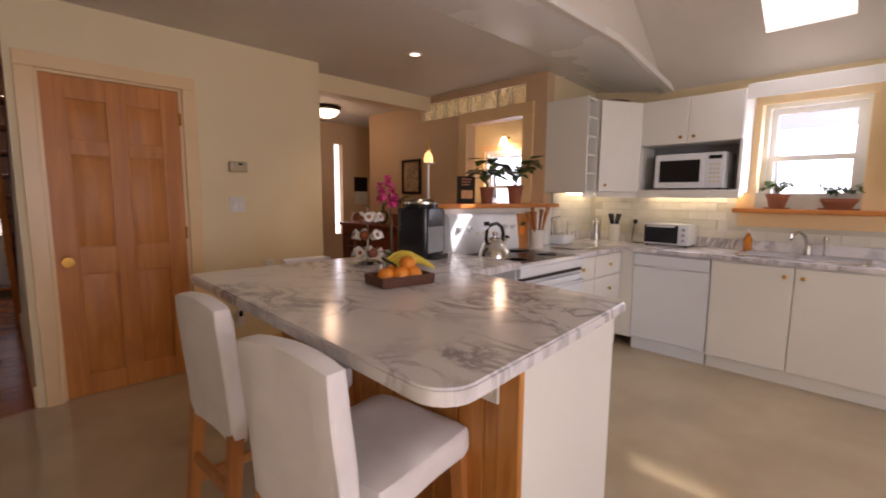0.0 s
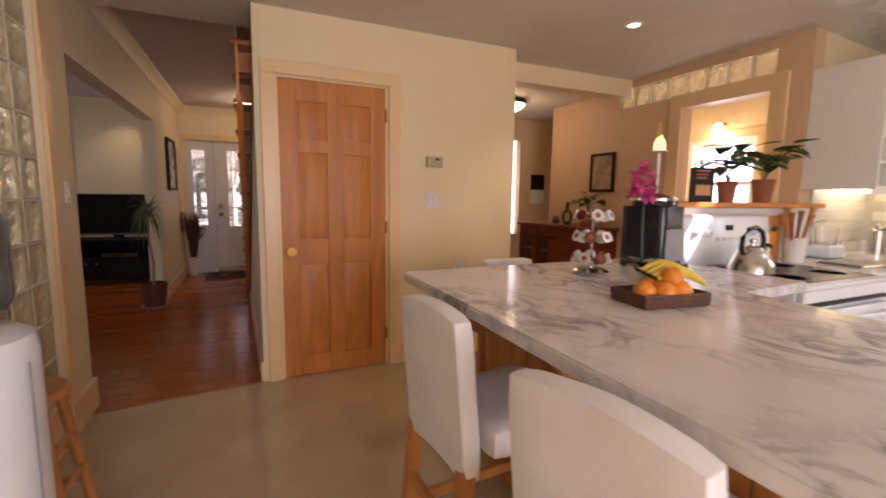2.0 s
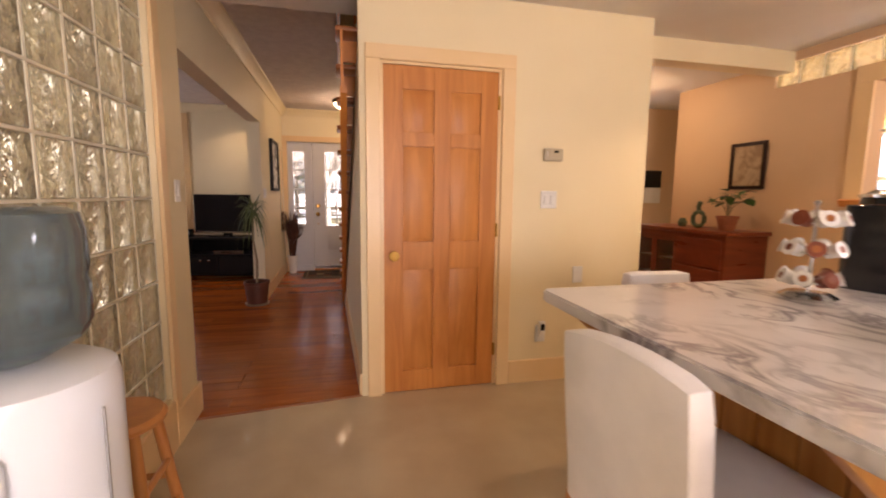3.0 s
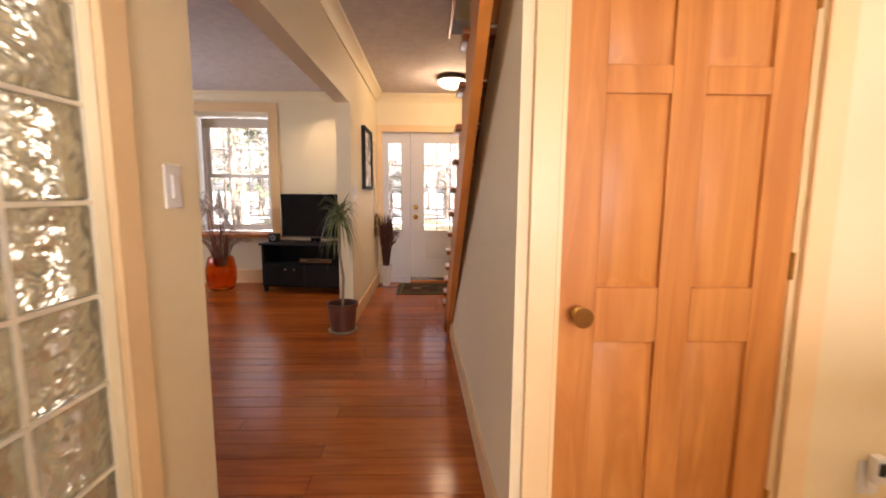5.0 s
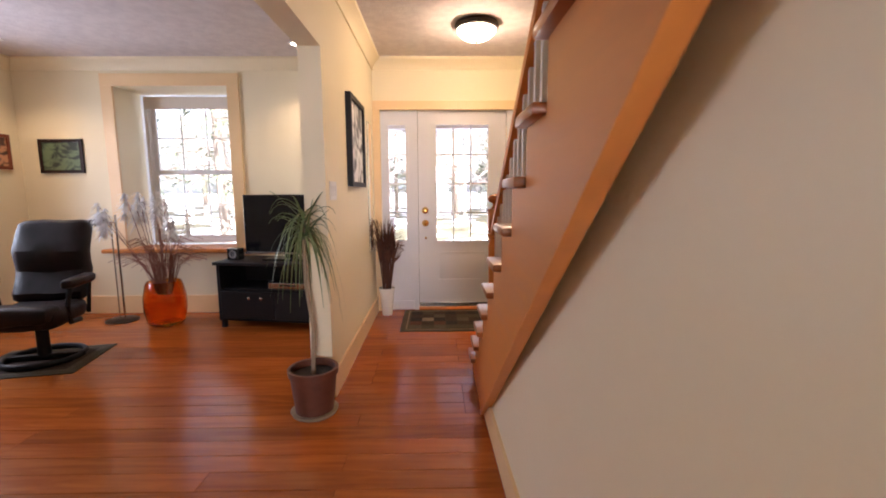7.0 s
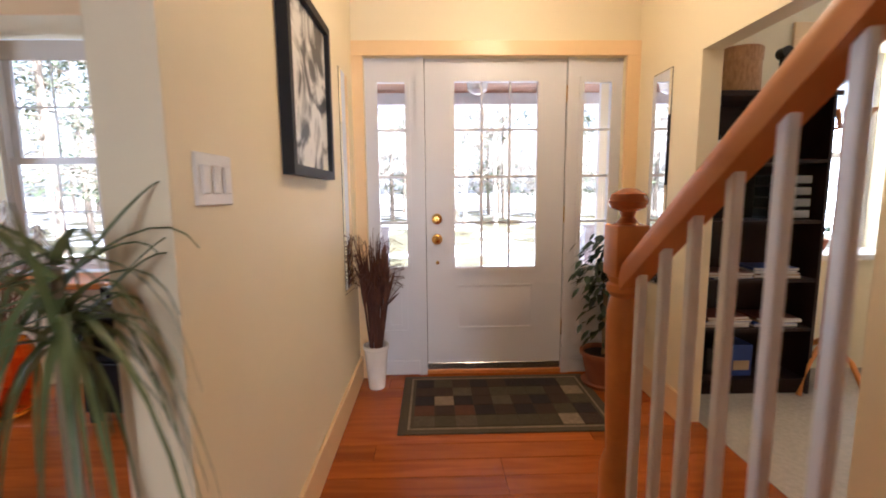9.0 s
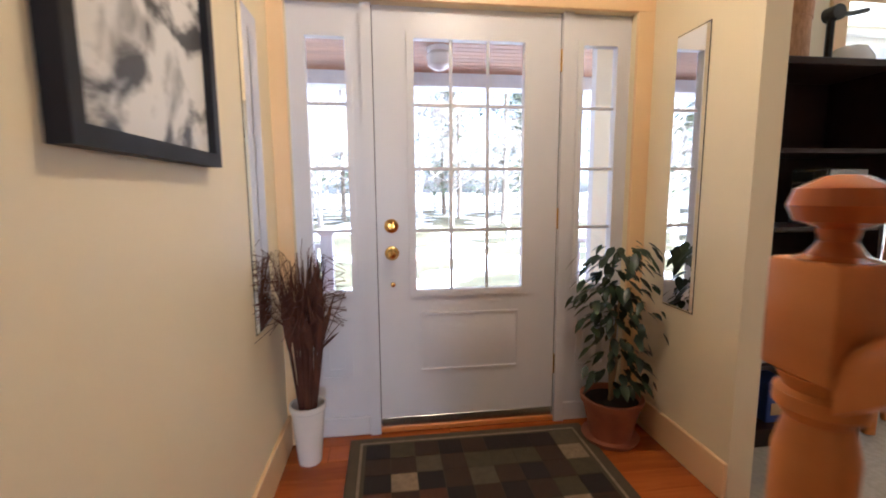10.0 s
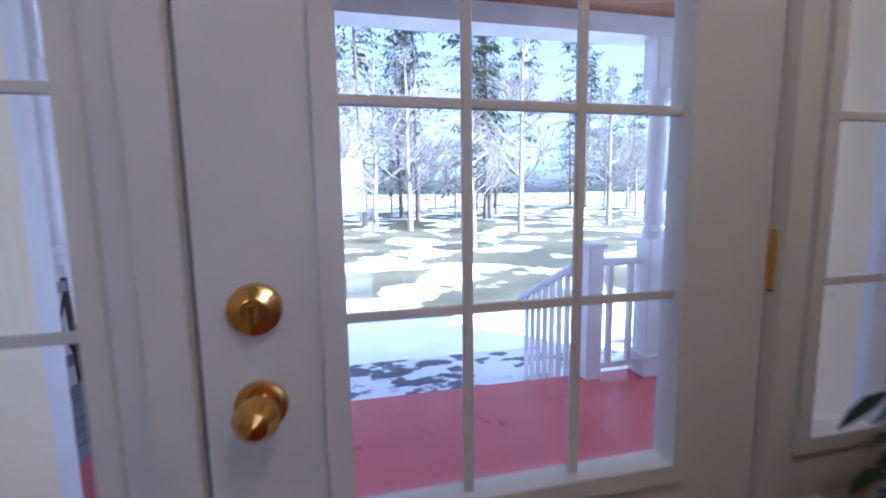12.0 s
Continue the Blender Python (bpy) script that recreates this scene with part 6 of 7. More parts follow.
rv = thing("vase_of_reeds", (-0.775, 8.44, 0), "tall white vase of dark dried reeds in the corner", "vase")
part("vase", lathe([(0.0, 0.0), (0.05, 0.0), (0.053, 0.01), (0.075, 0.255), (0.082, 0.262), (0.082, 0.285), (0.073, 0.285), (0.066, 0.25), (0.045, 0.03), (0, 0.03)], 28), M_CERAM, rv)
rr = random.Random(17)
bm, bl = bmesh.new(), bmesh.new()
for i in range(70):
    a = rr.uniform(0, 6.28)
    q = rr.uniform(0.02, 0.11)
    h = rr.uniform(0.68, 1.0)
    b = (0.035 * math.cos(a), 0.035 * math.sin(a), 0.24)
    mid = (q * 0.7 * math.cos(a) + 0.01, q * 0.7 * math.sin(a) - 0.02, 0.55)
    top = (max(-0.1, q * math.cos(a) + 0.01), q * math.sin(a) - 0.04, h)
    tube([b, mid, top], 0.004, 5, bm, r1=0.0015)
    if i % 2:
        leaf_blade(bl, mid, (top[0] + rr.uniform(-0.02, 0.11), top[1] - rr.uniform(0.0, 0.09), top[2] + rr.uniform(-0.08, 0.05)), 0.035, 0.01)
for i in range(170):
    a = rr.uniform(0, 6.28)
    h = rr.uniform(0.70, 1.0)
    tube([(0.03 * math.cos(a), 0.03 * math.sin(a) - 0.03, 0.62), (max(-0.11, 0.11 * math.cos(a)), 0.12 * math.sin(a) - 0.06, h), (max(-0.115, 0.20 * math.cos(a)), 0.26 * math.sin(a) - 0.12, h + rr.uniform(-0.06, 0.05))], 0.0015, 4, bm)
part("reeds", bm, M_DRY, rv, "dark brown dried reeds")
part("dried_leaves", bl, M_DRY, rv)

fi = thing("ficus", (0.70, 8.43, 0), "leafy ficus tree in a terracotta pot beside the front door", "plant")
pot(fi, 0.095, 0.145, 0.225)
part("saucer", lathe([(0, 0), (0.125, 0), (0.14, 0.025), (0.13, 0.025), (0, 0.01)], 28), M_CLAY, fi)
tr = bmesh.new()
rr = random.Random(23)
for k in range(3):
    tube([(0.01 * k - 0.01, 0.008 * k, 0.2), (0.018 * math.cos(k * 2), 0.018 * math.sin(k * 2), 0.4), (0.01 * math.cos(k * 2 + 2), 0.01, 0.55), (0.05 * math.cos(k * 2.1), -0.04 + 0.05 * math.sin(k * 2.1), 0.78)], 0.010, 8, tr, r1=0.005)
part("braided_trunk", tr, M_STEM, fi)
lv = bmesh.new()
for i in range(300):
    u = rr.random()
    if u < 0.78:
        c = Vector((rr.gauss(0, 0.095), rr.gauss(-0.03, 0.08), rr.uniform(0.58, 1.0)))
    else:
        c = Vector((rr.gauss(0.02, 0.085), rr.gauss(-0.04, 0.07), rr.uniform(0.30, 0.56)))
    c.x = max(-0.22, min(0.16, c.x - 0.02))
    c.y = min(0.09, c.y)
    a = math.atan2(c.y, c.x) + rr.uniform(-1, 1)
    ln = rr.uniform(0.055, 0.095)
    tip = c + Vector((math.cos(a) * ln * 0.7, math.sin(a) * ln * 0.7, -ln * rr.uniform(0.1, 0.8)))
    tip.x = min(tip.x, 0.175)
    leaf_blade(lv, c, tip, ln * 0.48, 0.01, 0.25, 3)
part("foliage", lv, M_SHADELEAF, fi)

# dracaena at the wall's end
dr = thing("dracaena", (-0.97, 6.41, 0), "striped dracaena on a bare stem in a brown pot", "plant")
pot(dr, 0.105, 0.135, 0.27, M_BROWNPOT, 0.03)
part("saucer", lathe([(0, 0), (0.125, 0), (0.135, 0.02), (0.125, 0.02), (0, 0.008)], 28), M_STEM, dr)
part("stem", tube([(0.0, 0, 0.22), (0.012, 0, 0.5), (-0.02, 0.0, 0.75), (-0.02, 0.0, 1.0), (-0.012, 0.0, 1.13)], 0.013, 8, r1=0.009), M_STEM, dr)
lv = bmesh.new()
rr = random.Random(31)
for i in range(68):
    a = rr.uniform(0, 6.28)
    el = rr.uniform(-0.5, 1.15)
    z0 = rr.uniform(1.0, 1.16)
    ln = rr.uniform(0.26, 0.42)
    p0 = Vector((-0.012, 0, z0))
    side = Vector((-math.sin(a), math.cos(a), 0))
    prev = None
    rad = Vector((math.cos(a), math.sin(a), 0))
    for k in range(7):
        t = k / 6
        c = p0 + rad * (ln * t * (0.75 - 0.25 * t)) + Vector((0, 0, ln * (math.sin(el) * t - (0.95 + 0.25 * math.cos(a * 3)) * t * t * max(0.35, math.cos(el)))))
        w = 0.0095 * (1 - t * 0.9)
        q = (lv.verts.new(c - side * w), lv.verts.new(c), lv.verts.new(c + side * w))
        q[1].co.z -= 0.003
        if prev:
            lv.faces.new((prev[0], prev[1], q[1], q[0]))
            lv.faces.new((prev[1], prev[2], q[2], q[1]))
        prev = q
part("leaves", lv, M_DRAC, dr, "long drooping striped leaves")

# ---- living room ----
tv = thing("tv_stand", (-1.72, 8.17, 0), "black painted TV stand with two doors and an open shelf", "TV stand", rz=-9)
part("top", bx(-0.60, 0.60, -0.24, 0.24, 0.60, 0.63, r=0.006), M_BLACKW, tv)
for x0, x1 in ((-0.57, -0.54), (0.54, 0.57)):
    part("side", bx(x0, x1, -0.22, 0.22, 0.07, 0.60), M_BLACKW, tv)
part("back", bx(-0.54, 0.54, 0.20, 0.22, 0.07, 0.60), M_BLACKW, tv)
part("shelf", bx(-0.54, 0.54, -0.21, 0.20, 0.36, 0.38), M_BLACKW, tv)
part("floor_board", bx(-0.54, 0.54, -0.21, 0.20, 0.07, 0.09), M_BLACKW, tv)
for x0, x1, k in ((-0.54, 0.0, -0.06), (0.0, 0.54, 0.06)):
    d = part("door", bx(x0 + 0.004, x1 - 0.004, -0.235, -0.215, 0.10, 0.355, r=0.004), M_BLACKW, tv)
    part("knob", lathe([(0.0, -0.026), (0.014, -0.02), (0.012, -0.008), (0.006, 0.0)], 14, (k - 0.18, -0.235, 0.30), axis="y"), M_STEEL, d)
for x in (-0.56, 0.53):
    for y in (-0.21, 0.18):
        part("leg", bx(x, x + 0.04, y, y + 0.04, 0, 0.07), M_BLACKW, tv)
te = thing("television", (-1.66, 8.19, 0.63), "flat black television with a silver lower edge", "television", rz=-9)
part("panel", bx(-0.46, 0.46, -0.03, 0.02, 0.05, 0.62, r=0.008), M_BLACK, te)
part("screen", bx(-0.44, 0.44, -0.034, -0.031, 0.09, 0.60), surf("glossy_tv_screen", (0.008, 0.009, 0.012), 0.06, fine=20, bump=0), te)
part("bezel", bx(-0.46, 0.46, -0.036, -0.03, 0.05, 0.072, r=0.002), M_STEEL, te, "silver lower edge")
part("neck", bx(-0.06, 0.06, -0.02, 0.02, 0.015, 0.06), M_BLACK, te)
part("foot", bx(-0.24, 0.24, -0.12, 0.10, 0, 0.016, r=0.006), M_BLACK, te)
dvd = thing("disc_player", (-1.60, 8.06, 0.38), "silver disc player on the open shelf", "disc player", rz=-9)
part("body", bx(-0.21, 0.21, -0.11, 0.11, 0.005, 0.06, r=0.004), M_STEEL, dvd)
part("front_slot", bx(-0.10, 0.06, -0.112, -0.109, 0.03, 0.045), M_BLACK, dvd)
part("feet", bx(-0.18, 0.18, -0.08, 0.08, 0, 0.005), M_BLACK, dvd)
sp = thing("speaker", (-2.2, 8.2, 0.63), "small black speaker on the TV stand", "speaker", rz=-9)
part("box", bx(-0.06, 0.06, -0.05, 0.05, 0, 0.11, r=0.006), M_BLACK, sp)
part("cone", lathe([(0.0, -0.045), (0.035, -0.053), (0.04, -0.05)], 18, (0, 0, 0.055), axis="y"), M_FRIDGE, sp)

va = thing("amber_vase", (-2.90, 8.18, 0), "large amber glass vase with dried grasses and plumes", "vase")
part("vase", lathe([(0.0, 0.0), (0.13, 0.0), (0.16, 0.03), (0.185, 0.15), (0.185, 0.28), (0.16, 0.40), (0.145, 0.43), (0.138, 0.43), (0.152, 0.395), (0.176, 0.28), (0.176, 0.15), (0.15, 0.04), (0.0, 0.02)], 36), M_AMBER, va)
rr = random.Random(77)
bm, pl = bmesh.new(), bmesh.new()
for i in range(130):
    a = rr.uniform(0, 6.28)
    q = rr.uniform(0.1, 0.36)
    h = rr.uniform(0.62, 0.86)
    tube([(0.06 * math.cos(a), 0.06 * math.sin(a), 0.3), (q * 0.45 * math.cos(a), q * 0.45 * math.sin(a), h - 0.08), (q * 0.8 * math.cos(a), q * 0.8 * math.sin(a), h), (q * 1.15 * math.cos(a), q * 1.15 * math.sin(a), h - 0.04)], 0.0022, 4, bm)
for i in range(15):
    a = rr.uniform(0, 6.28)
    q = rr.uniform(0.12, 0.42)
    top = Vector((q * math.cos(a) - 0.06, q * 0.8 * math.sin(a) - 0.05, rr.uniform(1.02, 1.28)))
    tube([(0, 0, 0.3), (top.x * 0.5, top.y * 0.5, 0.7), top], 0.003, 4, bm)
    for k in range(110):
        t = rr.random()
        c = top + Vector((0.0, 0.0, 0.02 - 0.19 * t))
        d = Vector((rr.gauss(-0.02, 0.03), rr.gauss(0, 0.03), rr.uniform(-0.05, 0.01)))
        leaf_blade(pl, c, c + d * (0.8 + 1.3 * t), 0.013, 0.02, 0.1, 2)
tagged(part("dried_grass", bm, M_DRYR, va, "reddish dried grasses"), kind="stuff")
tagged(part("feather_grass", pl, M_PLUME, va, "feathery white plumes"), kind="stuff")

fl = thing("floor_lamp", (-3.42, 8.30, 0), "brass floor lamp with a small metal shade", "lamp")
part("base", lathe([(0, 0), (0.14, 0), (0.145, 0.012), (0.12, 0.025), (0.02, 0.03), (0, 0.03)], 28), M_DKMETAL, fl)
part("pole", tube([(0.03, 0, 0.02), (0.03, 0, 1.06)], 0.009, 8), M_STEEL, fl)
part("pole", tube([(-0.02, 0, 0.02), (-0.02, 0, 0.98)], 0.006, 8), M_STEEL, fl)
part("arm", tube([(0.03, 0, 0.99), (-0.14, -0.02, 0.99)], 0.006, 6), M_STEEL, fl)
part("shade", prism([(-0.26, 0.96), (-0.20, 1.02), (-0.10, 1.02), (-0.04, 0.96)], "y", -0.09, 0.06, r=0.004), M_DKMETAL, fl)

# recliner on its mat
mt = thing("chair_mat", (-3.27, 7.20, 0), "small striped mat under the recliner", "rug", rz=12)
part("mat", bx(-0.47, 0.47, -0.36, 0.42, 0, 0.006, r=0.002), RUGC[1], mt)
part("mat_stripe", bx(-0.41, 0.41, -0.30, 0.36, 0.0062, 0.0072), RUGC[5], mt)
part("mat_centre", bx(-0.36, 0.36, -0.25, 0.31, 0.0074, 0.0082), RUGC[0], mt)
rc = thing("recliner", (-3.27, 7.26, 0.0082), "black leather recliner on a round swivel base", "armchair", rz=14)
part("base_ring", tube([(0.29 * math.cos(a * math.pi / 12), 0.29 * math.sin(a * math.pi / 12), 0.022) for a in range(25)], 0.022, 8), M_BLACKW, rc)
part("base_bar", bx(-0.28, 0.28, -0.03, 0.03, 0.005, 0.04, r=0.004), M_BLACKW, rc)
part("column", lathe([(0.05, 0.03), (0.045, 0.28), (0.0, 0.28)], 14), M_BLACKW, rc)
bm = soft_box(-0.29, 0.29, -0.34, 0.22, 0.28, 0.42, 0.06, 2.0, 0.012)
part("seat_cushion", bm, M_LEATHER, rc)
part("front_cushion", soft_box(-0.27, 0.27, -0.42, -0.16, 0.33, 0.46, 0.06, 3.3, 0.012), M_LEATHER, rc)
bm = soft_box(-0.30, 0.30, 0.12, 0.30, 0.40, 1.02, 0.085, 7.0, 0.016)
for v in bm.verts:
    v.co.y += (v.co.z - 0.4) * 0.28
    v.co.y += 0.03 * math.cos(v.co.z * 20)
part("back_cushion", bm, M_LEATHER, rc)
for s in (-1, 1):
    part("armrest", soft_box(s * 0.37 - 0.05, s * 0.37 + 0.05, -0.30, 0.12, 0.56, 0.63, 0.03, 11 + s, 0.006), M_LEATHER, rc)
    part("arm_frame", tube([(s * 0.37, -0.24, 0.57), (s * 0.36, -0.28, 0.44), (s * 0.33, -0.2, 0.31), (s * 0.28, 0.05, 0.28)], 0.02, 8), M_BLACKW, rc)
    part("arm_post", tube([(s * 0.37, 0.08, 0.57), (s * 0.33, 0.10, 0.32)], 0.018, 8), M_BLACKW, rc)
rc.scale = (0.84, 0.84, 1.03)
mt.scale = (0.8, 0.8, 1)

st2 = thing("side_table", (-4.34, 7.12, 0), "dark table with a carved leg at the west window", "table")
part("top", bx(-0.16, 0.16, -0.3, 0.25, 0.66, 0.69, r=0.006), M_HONEY, st2)
part("apron", bx(-0.13, 0.13, -0.27, 0.22, 0.56, 0.66), M_DARKW, st2)
for y in (-0.24, 0.2):
    part("leg", lathe([(0.035, 0.0), (0.02, 0.05), (0.035, 0.2), (0.05, 0.4), (0.03, 0.5), (0.04, 0.56)], 14, (0, y, 0)), M_DARKW, st2)
rg2 = thing("living_rug", (-3.72, 5.2, 0), "blue-grey rug with a cream border", "rug")
part("field", bx(-0.95, 0.85, -0.9, 0.72, 0, 0.008, r=0.002), RUGC[2], rg2)
part("centre", bx(-0.9, 0.8, -0.85, 0.67, 0.0082, 0.0095), surf("blue_grey_wool", (0.07, 0.075, 0.10), 0.95, fine=240, bump=0.5), rg2)
fan = thing("ceiling_fan", (-3.2, 5.55, ZH), "ceiling fan with dark blades at rest", "fan")
part("rod", tube([(0, 0, 0), (0, 0, -0.18)], 0.015, 8), M_DKMETAL, fan)
part("motor", lathe([(0.0, -0.16), (0.09, -0.17), (0.11, -0.22), (0.08, -0.28), (0, -0.29)], 24), M_DKMETAL, fan)
for k in range(5):
    a = 2 * math.pi * k / 5 + 0.16
    b = part("blade", prism(rounded([(0.12, -0.05), (0.62, -0.07), (0.62, 0.07), (0.12, 0.05)], 0.03), "z", -0.235, -0.225), M_DARKW, fan)
    b.matrix_basis = Matrix.Rotation(a, 4, "Z")

# ---- study ----
bs = thing("bookcase", (1.55, 8.38, 0), "dark espresso bookcase with five shelves of odds and ends", "bookcase")
for x0, x1 in ((1.19, 1.21), (1.87, 1.89)):
    under(bs, "side", bx(x0, x1, 8.22, 8.55, 0.0, 1.77), M_DARKW)
under(bs, "back", bx(1.21, 1.87, 8.53, 8.55, 0.0, 1.77), M_DARKW)
under(bs, "top", bx(1.17, 1.91, 8.20, 8.56, 1.77, 1.80, r=0.004), M_DARKW)
for z in (0.10, 0.42, 0.72, 1.07, 1.42):
    under(bs, "shelf", bx(1.21, 1.87, 8.225, 8.53, z - 0.02, z), M_DARKW)
under(bs, "plinth", bx(1.21, 1.87, 8.24, 8.26, 0.0, 0.08), M_DARKW)
hb = thing("hat_box", (1.43, 8.40, 1.80), "round woven rattan box on the bookcase", "box")
part("body", lathe([(0.0, 0), (0.115, 0), (0.12, 0.01), (0.118, 0.21), (0.0, 0.21)], 32), M_TWEED, hb)
part("lid", lathe([(0.122, 0.20), (0.124, 0.265), (0.118, 0.272), (0.0, 0.275)], 32), M_TWEED, hb)
ju = thing("juicer_press", (1.68, 8.38, 1.80), "black lever press standing on the bookcase", "press")
part("stand", bx(-0.03, 0.05, -0.04, 0.04, 0, 0.015), M_BLACK, ju)
part("column", tube([(0, 0, 0.01), (0, 0, 0.26)], 0.016, 8), M_BLACK, ju)
part("head", lathe([(0.0, -0.03), (0.035, -0.03), (0.035, 0.03), (0, 0.03)], 14, (0.01, 0, 0.25), axis="y"), M_BLACK, ju)
part("lever", tube([(0, 0, 0.25), (0.10, 0, 0.255), (0.19, 0, 0.275)], 0.012, 8), M_BLACK, ju)
hm = thing("white_bowl", (1.80, 8.38, 1.80), "upturned white ceramic bowl on the bookcase", "bowl")
part("bowl", lathe([(0.095, 0.0), (0.09, 0.05), (0.06, 0.10), (0.02, 0.115), (0.0, 0.115)], 24), M_CERAM, hm)
db = thing("drawer_box", (1.73, 8.36, 1.07), "clear plastic four-drawer box on the shelf", "box")
for i in range(4):
    d = part("drawer", bx(-0.11, 0.11, -0.09, 0.09, 0.004 + i * 0.068, 0.064 + i * 0.068, r=0.005), M_BOTTLE, db)
    part("front", bx(-0.10, 0.10, -0.096, -0.09, 0.012 + i * 0.068, 0.056 + i * 0.068, r=0.003), M_FRIDGE, d)
bt = thing("glass_bottle", (1.28, 8.34, 1.42), "clear bottle with a white label on the shelf", "bottle")
part("bottle", lathe([(0, 0), (0.035, 0), (0.036, 0.14), (0.014, 0.19), (0.013, 0.235), (0, 0.237)], 18), M_BOTTLE, bt)
part("label", lathe([(0.0365, 0.03), (0.0368, 0.03), (0.0368, 0.12), (0.0365, 0.12)], 18), M_WPLATE, bt)
for z, x, n, sd in ((0.72, 1.38, 3, 1), (0.72, 1.66, 4, 2), (0.42, 1.38, 5, 3), (0.42, 1.70, 4, 4)):
    rr = random.Random(sd)
    zz = z
    for i in range(n):
        h = rr.uniform(0.008, 0.022)
        b = thing("book", (x + rr.uniform(-0.02, 0.02), 8.36, zz), "thin book or folder lying in a pile on the shelf", "book", "books in the study", rz=rr.uniform(-8, 8))
        part("cover", bx(-0.13, 0.13, -0.10, 0.10, 0, h, r=0.001), (M_WPLATE, M_BLUE, M_BOOKS, M_CHERRY)[(i + sd) % 4], b)
        part("page_block", bx(-0.127, 0.131, -0.102, 0.097, h * 0.2, h * 0.8), M_WPLATE, b)
        zz += h
bg2 = thing("blue_box", (1.50, 8.36, 0.10), "blue box on the lowest shelf", "box")
part("carton", bx(-0.07, 0.07, -0.08, 0.08, 0, 0.20, r=0.004), M_BLUE, bg2)
part("label", bx(-0.05, 0.05, -0.083, -0.08, 0.04, 0.10), M_BOOKS, bg2)
tn = thing("dark_tin", (1.34, 8.36, 0.10), "dark tin on the lowest shelf", "tin")
part("tin", lathe([(0, 0), (0.06, 0), (0.06, 0.17), (0, 0.175)], 18), M_BLACK, tn)
rk = thing("coat_stand", (2.02, 8.28, 0), "reddish wooden coat stand beside the bookcase", "coat stand")
part("post", lathe([(0.03, 0.0), (0.028, 0.6), (0.02, 1.2), (0.024, 1.7), (0.0, 1.78)], 14), M_HONEY, rk)
for k in range(4):
    a = k * math.pi / 2 + 0.4
    c, s = math.cos(a), math.sin(a)
    part("foot", tube([(0.02 * c, 0.02 * s, 0.32), (0.14 * c, 0.14 * s, 0.22), (0.24 * c, 0.24 * s, 0.012)], 0.016, 8), M_HONEY, rk)
    part("hook", tube([(0.0, 0.0, 1.62), (0.08 * c, 0.08 * s, 1.60), (0.12 * c, 0.12 * s, 1.70)], 0.012, 8), M_HONEY, rk)
th = thing("window_plant", (2.35, 8.78, 0.82), "small green plant on the study window sill", "plant")
pot(th, 0.05, 0.07, 0.08)
bushy(th, (0, 0, 0.07), 12, 0.12, 0.16, 0.06, 66, per=3)
structure("window_sill_study", bx(1.92, 2.88, 8.52, 8.89, 0.78, 0.82, r=0.006), M_SPINDLE, "white study window sill", "sill")

# ---- porch and yard ----
structure("porch_floor", bx(-2.25, 2.15, 9.0, 10.66, -0.12, -0.04), M_DECK, "red painted porch floor with traces of snow", "porch")
soff = structure("porch_ceiling", bx(-2.3, 3.2, 9.12, 10.75, 2.32, 2.44), M_EXT, "porch ceiling behind cedar boards", "ceiling")
structure("porch_beam", bx(-2.3, 3.2, 10.52, 10.72, 2.19, 2.318), M_EXT, "white porch beam", "beam")
structure("porch_roof", prism([(9.13, 2.45), (11.0, 2.45), (11.0, 2.55), (9.13, 3.2)], "x", -2.45, 3.4), M_BARK, "dark porch roof", "roof")
structure("wall_house_front", pierced("y", 9.002, 9.12, -6.0, 5.5, -0.6, 5.2, [(-3.5, -2.36, 0.69, 2.34), (-0.86, 0.87, -1, 2.13), (2.0, 2.8, 0.8, 2.2)]), M_EXT, "white outside face of the front wall", "wall")
# Never in view; this roof only shuts out sky and sun.
structure("roof_house", prism([(9.4, 4.9), (9.4, 5.05), (5.8, 7.0), (2.4, 5.4), (2.4, 5.2), (5.8, 6.8)], "x", -6.2, 6.2), M_BARK, "unseen dark house roof keeping the sun off the rooms", "roof")
pl = thing("porch_lamp", (0.02, 9.85, 2.306), "white glass porch ceiling lamp", "lamp")
part("base", lathe([(0, 0), (0.09, 0), (0.09, -0.03), (0, -0.03)], 20), M_EXT, pl)
part("globe", lathe([(0.075, -0.03), (0.10, -0.06), (0.085, -0.13), (0.04, -0.16), (0, -0.165)], 12), M_CERAM, pl, "faceted white glass")


def porch_post(x, y, w=0.15):
    th = thing("porch_post", (x, y, -0.04), "white turned porch post with square ends", "post", "porch posts")
    part("lower_block", bx(-w / 2, w / 2, -w / 2, w / 2, 0, 0.95, r=0.008), M_EXT, th)
    part("foot_moulding", bx(-w / 2 - 0.02, w / 2 + 0.02, -w / 2 - 0.02, w / 2 + 0.02, 0, 0.16, r=0.01), M_EXT, th)
    part("shaft", lathe([(w * 0.45, 0.95), (w * 0.5, 1.0), (w * 0.36, 1.04), (w * 0.46, 1.08), (w * 0.36, 1.2), (w * 0.4, 1.6), (w * 0.34, 1.82), (w * 0.48, 1.86), (w * 0.45, 1.92)], 24), M_EXT, th)
    part("upper_block", bx(-w / 2, w / 2, -w / 2, w / 2, 1.92, 2.23, r=0.008), M_EXT, th)


porch_post(1.80, 10.58)
porch_post(-1.66, 10.58)
structure("porch_pilaster", bx(-1.31, -1.025, 9.12, 9.42, -0.04, 2.31, r=0.006), M_EXT, "white pilaster beside the front door", "pilaster")
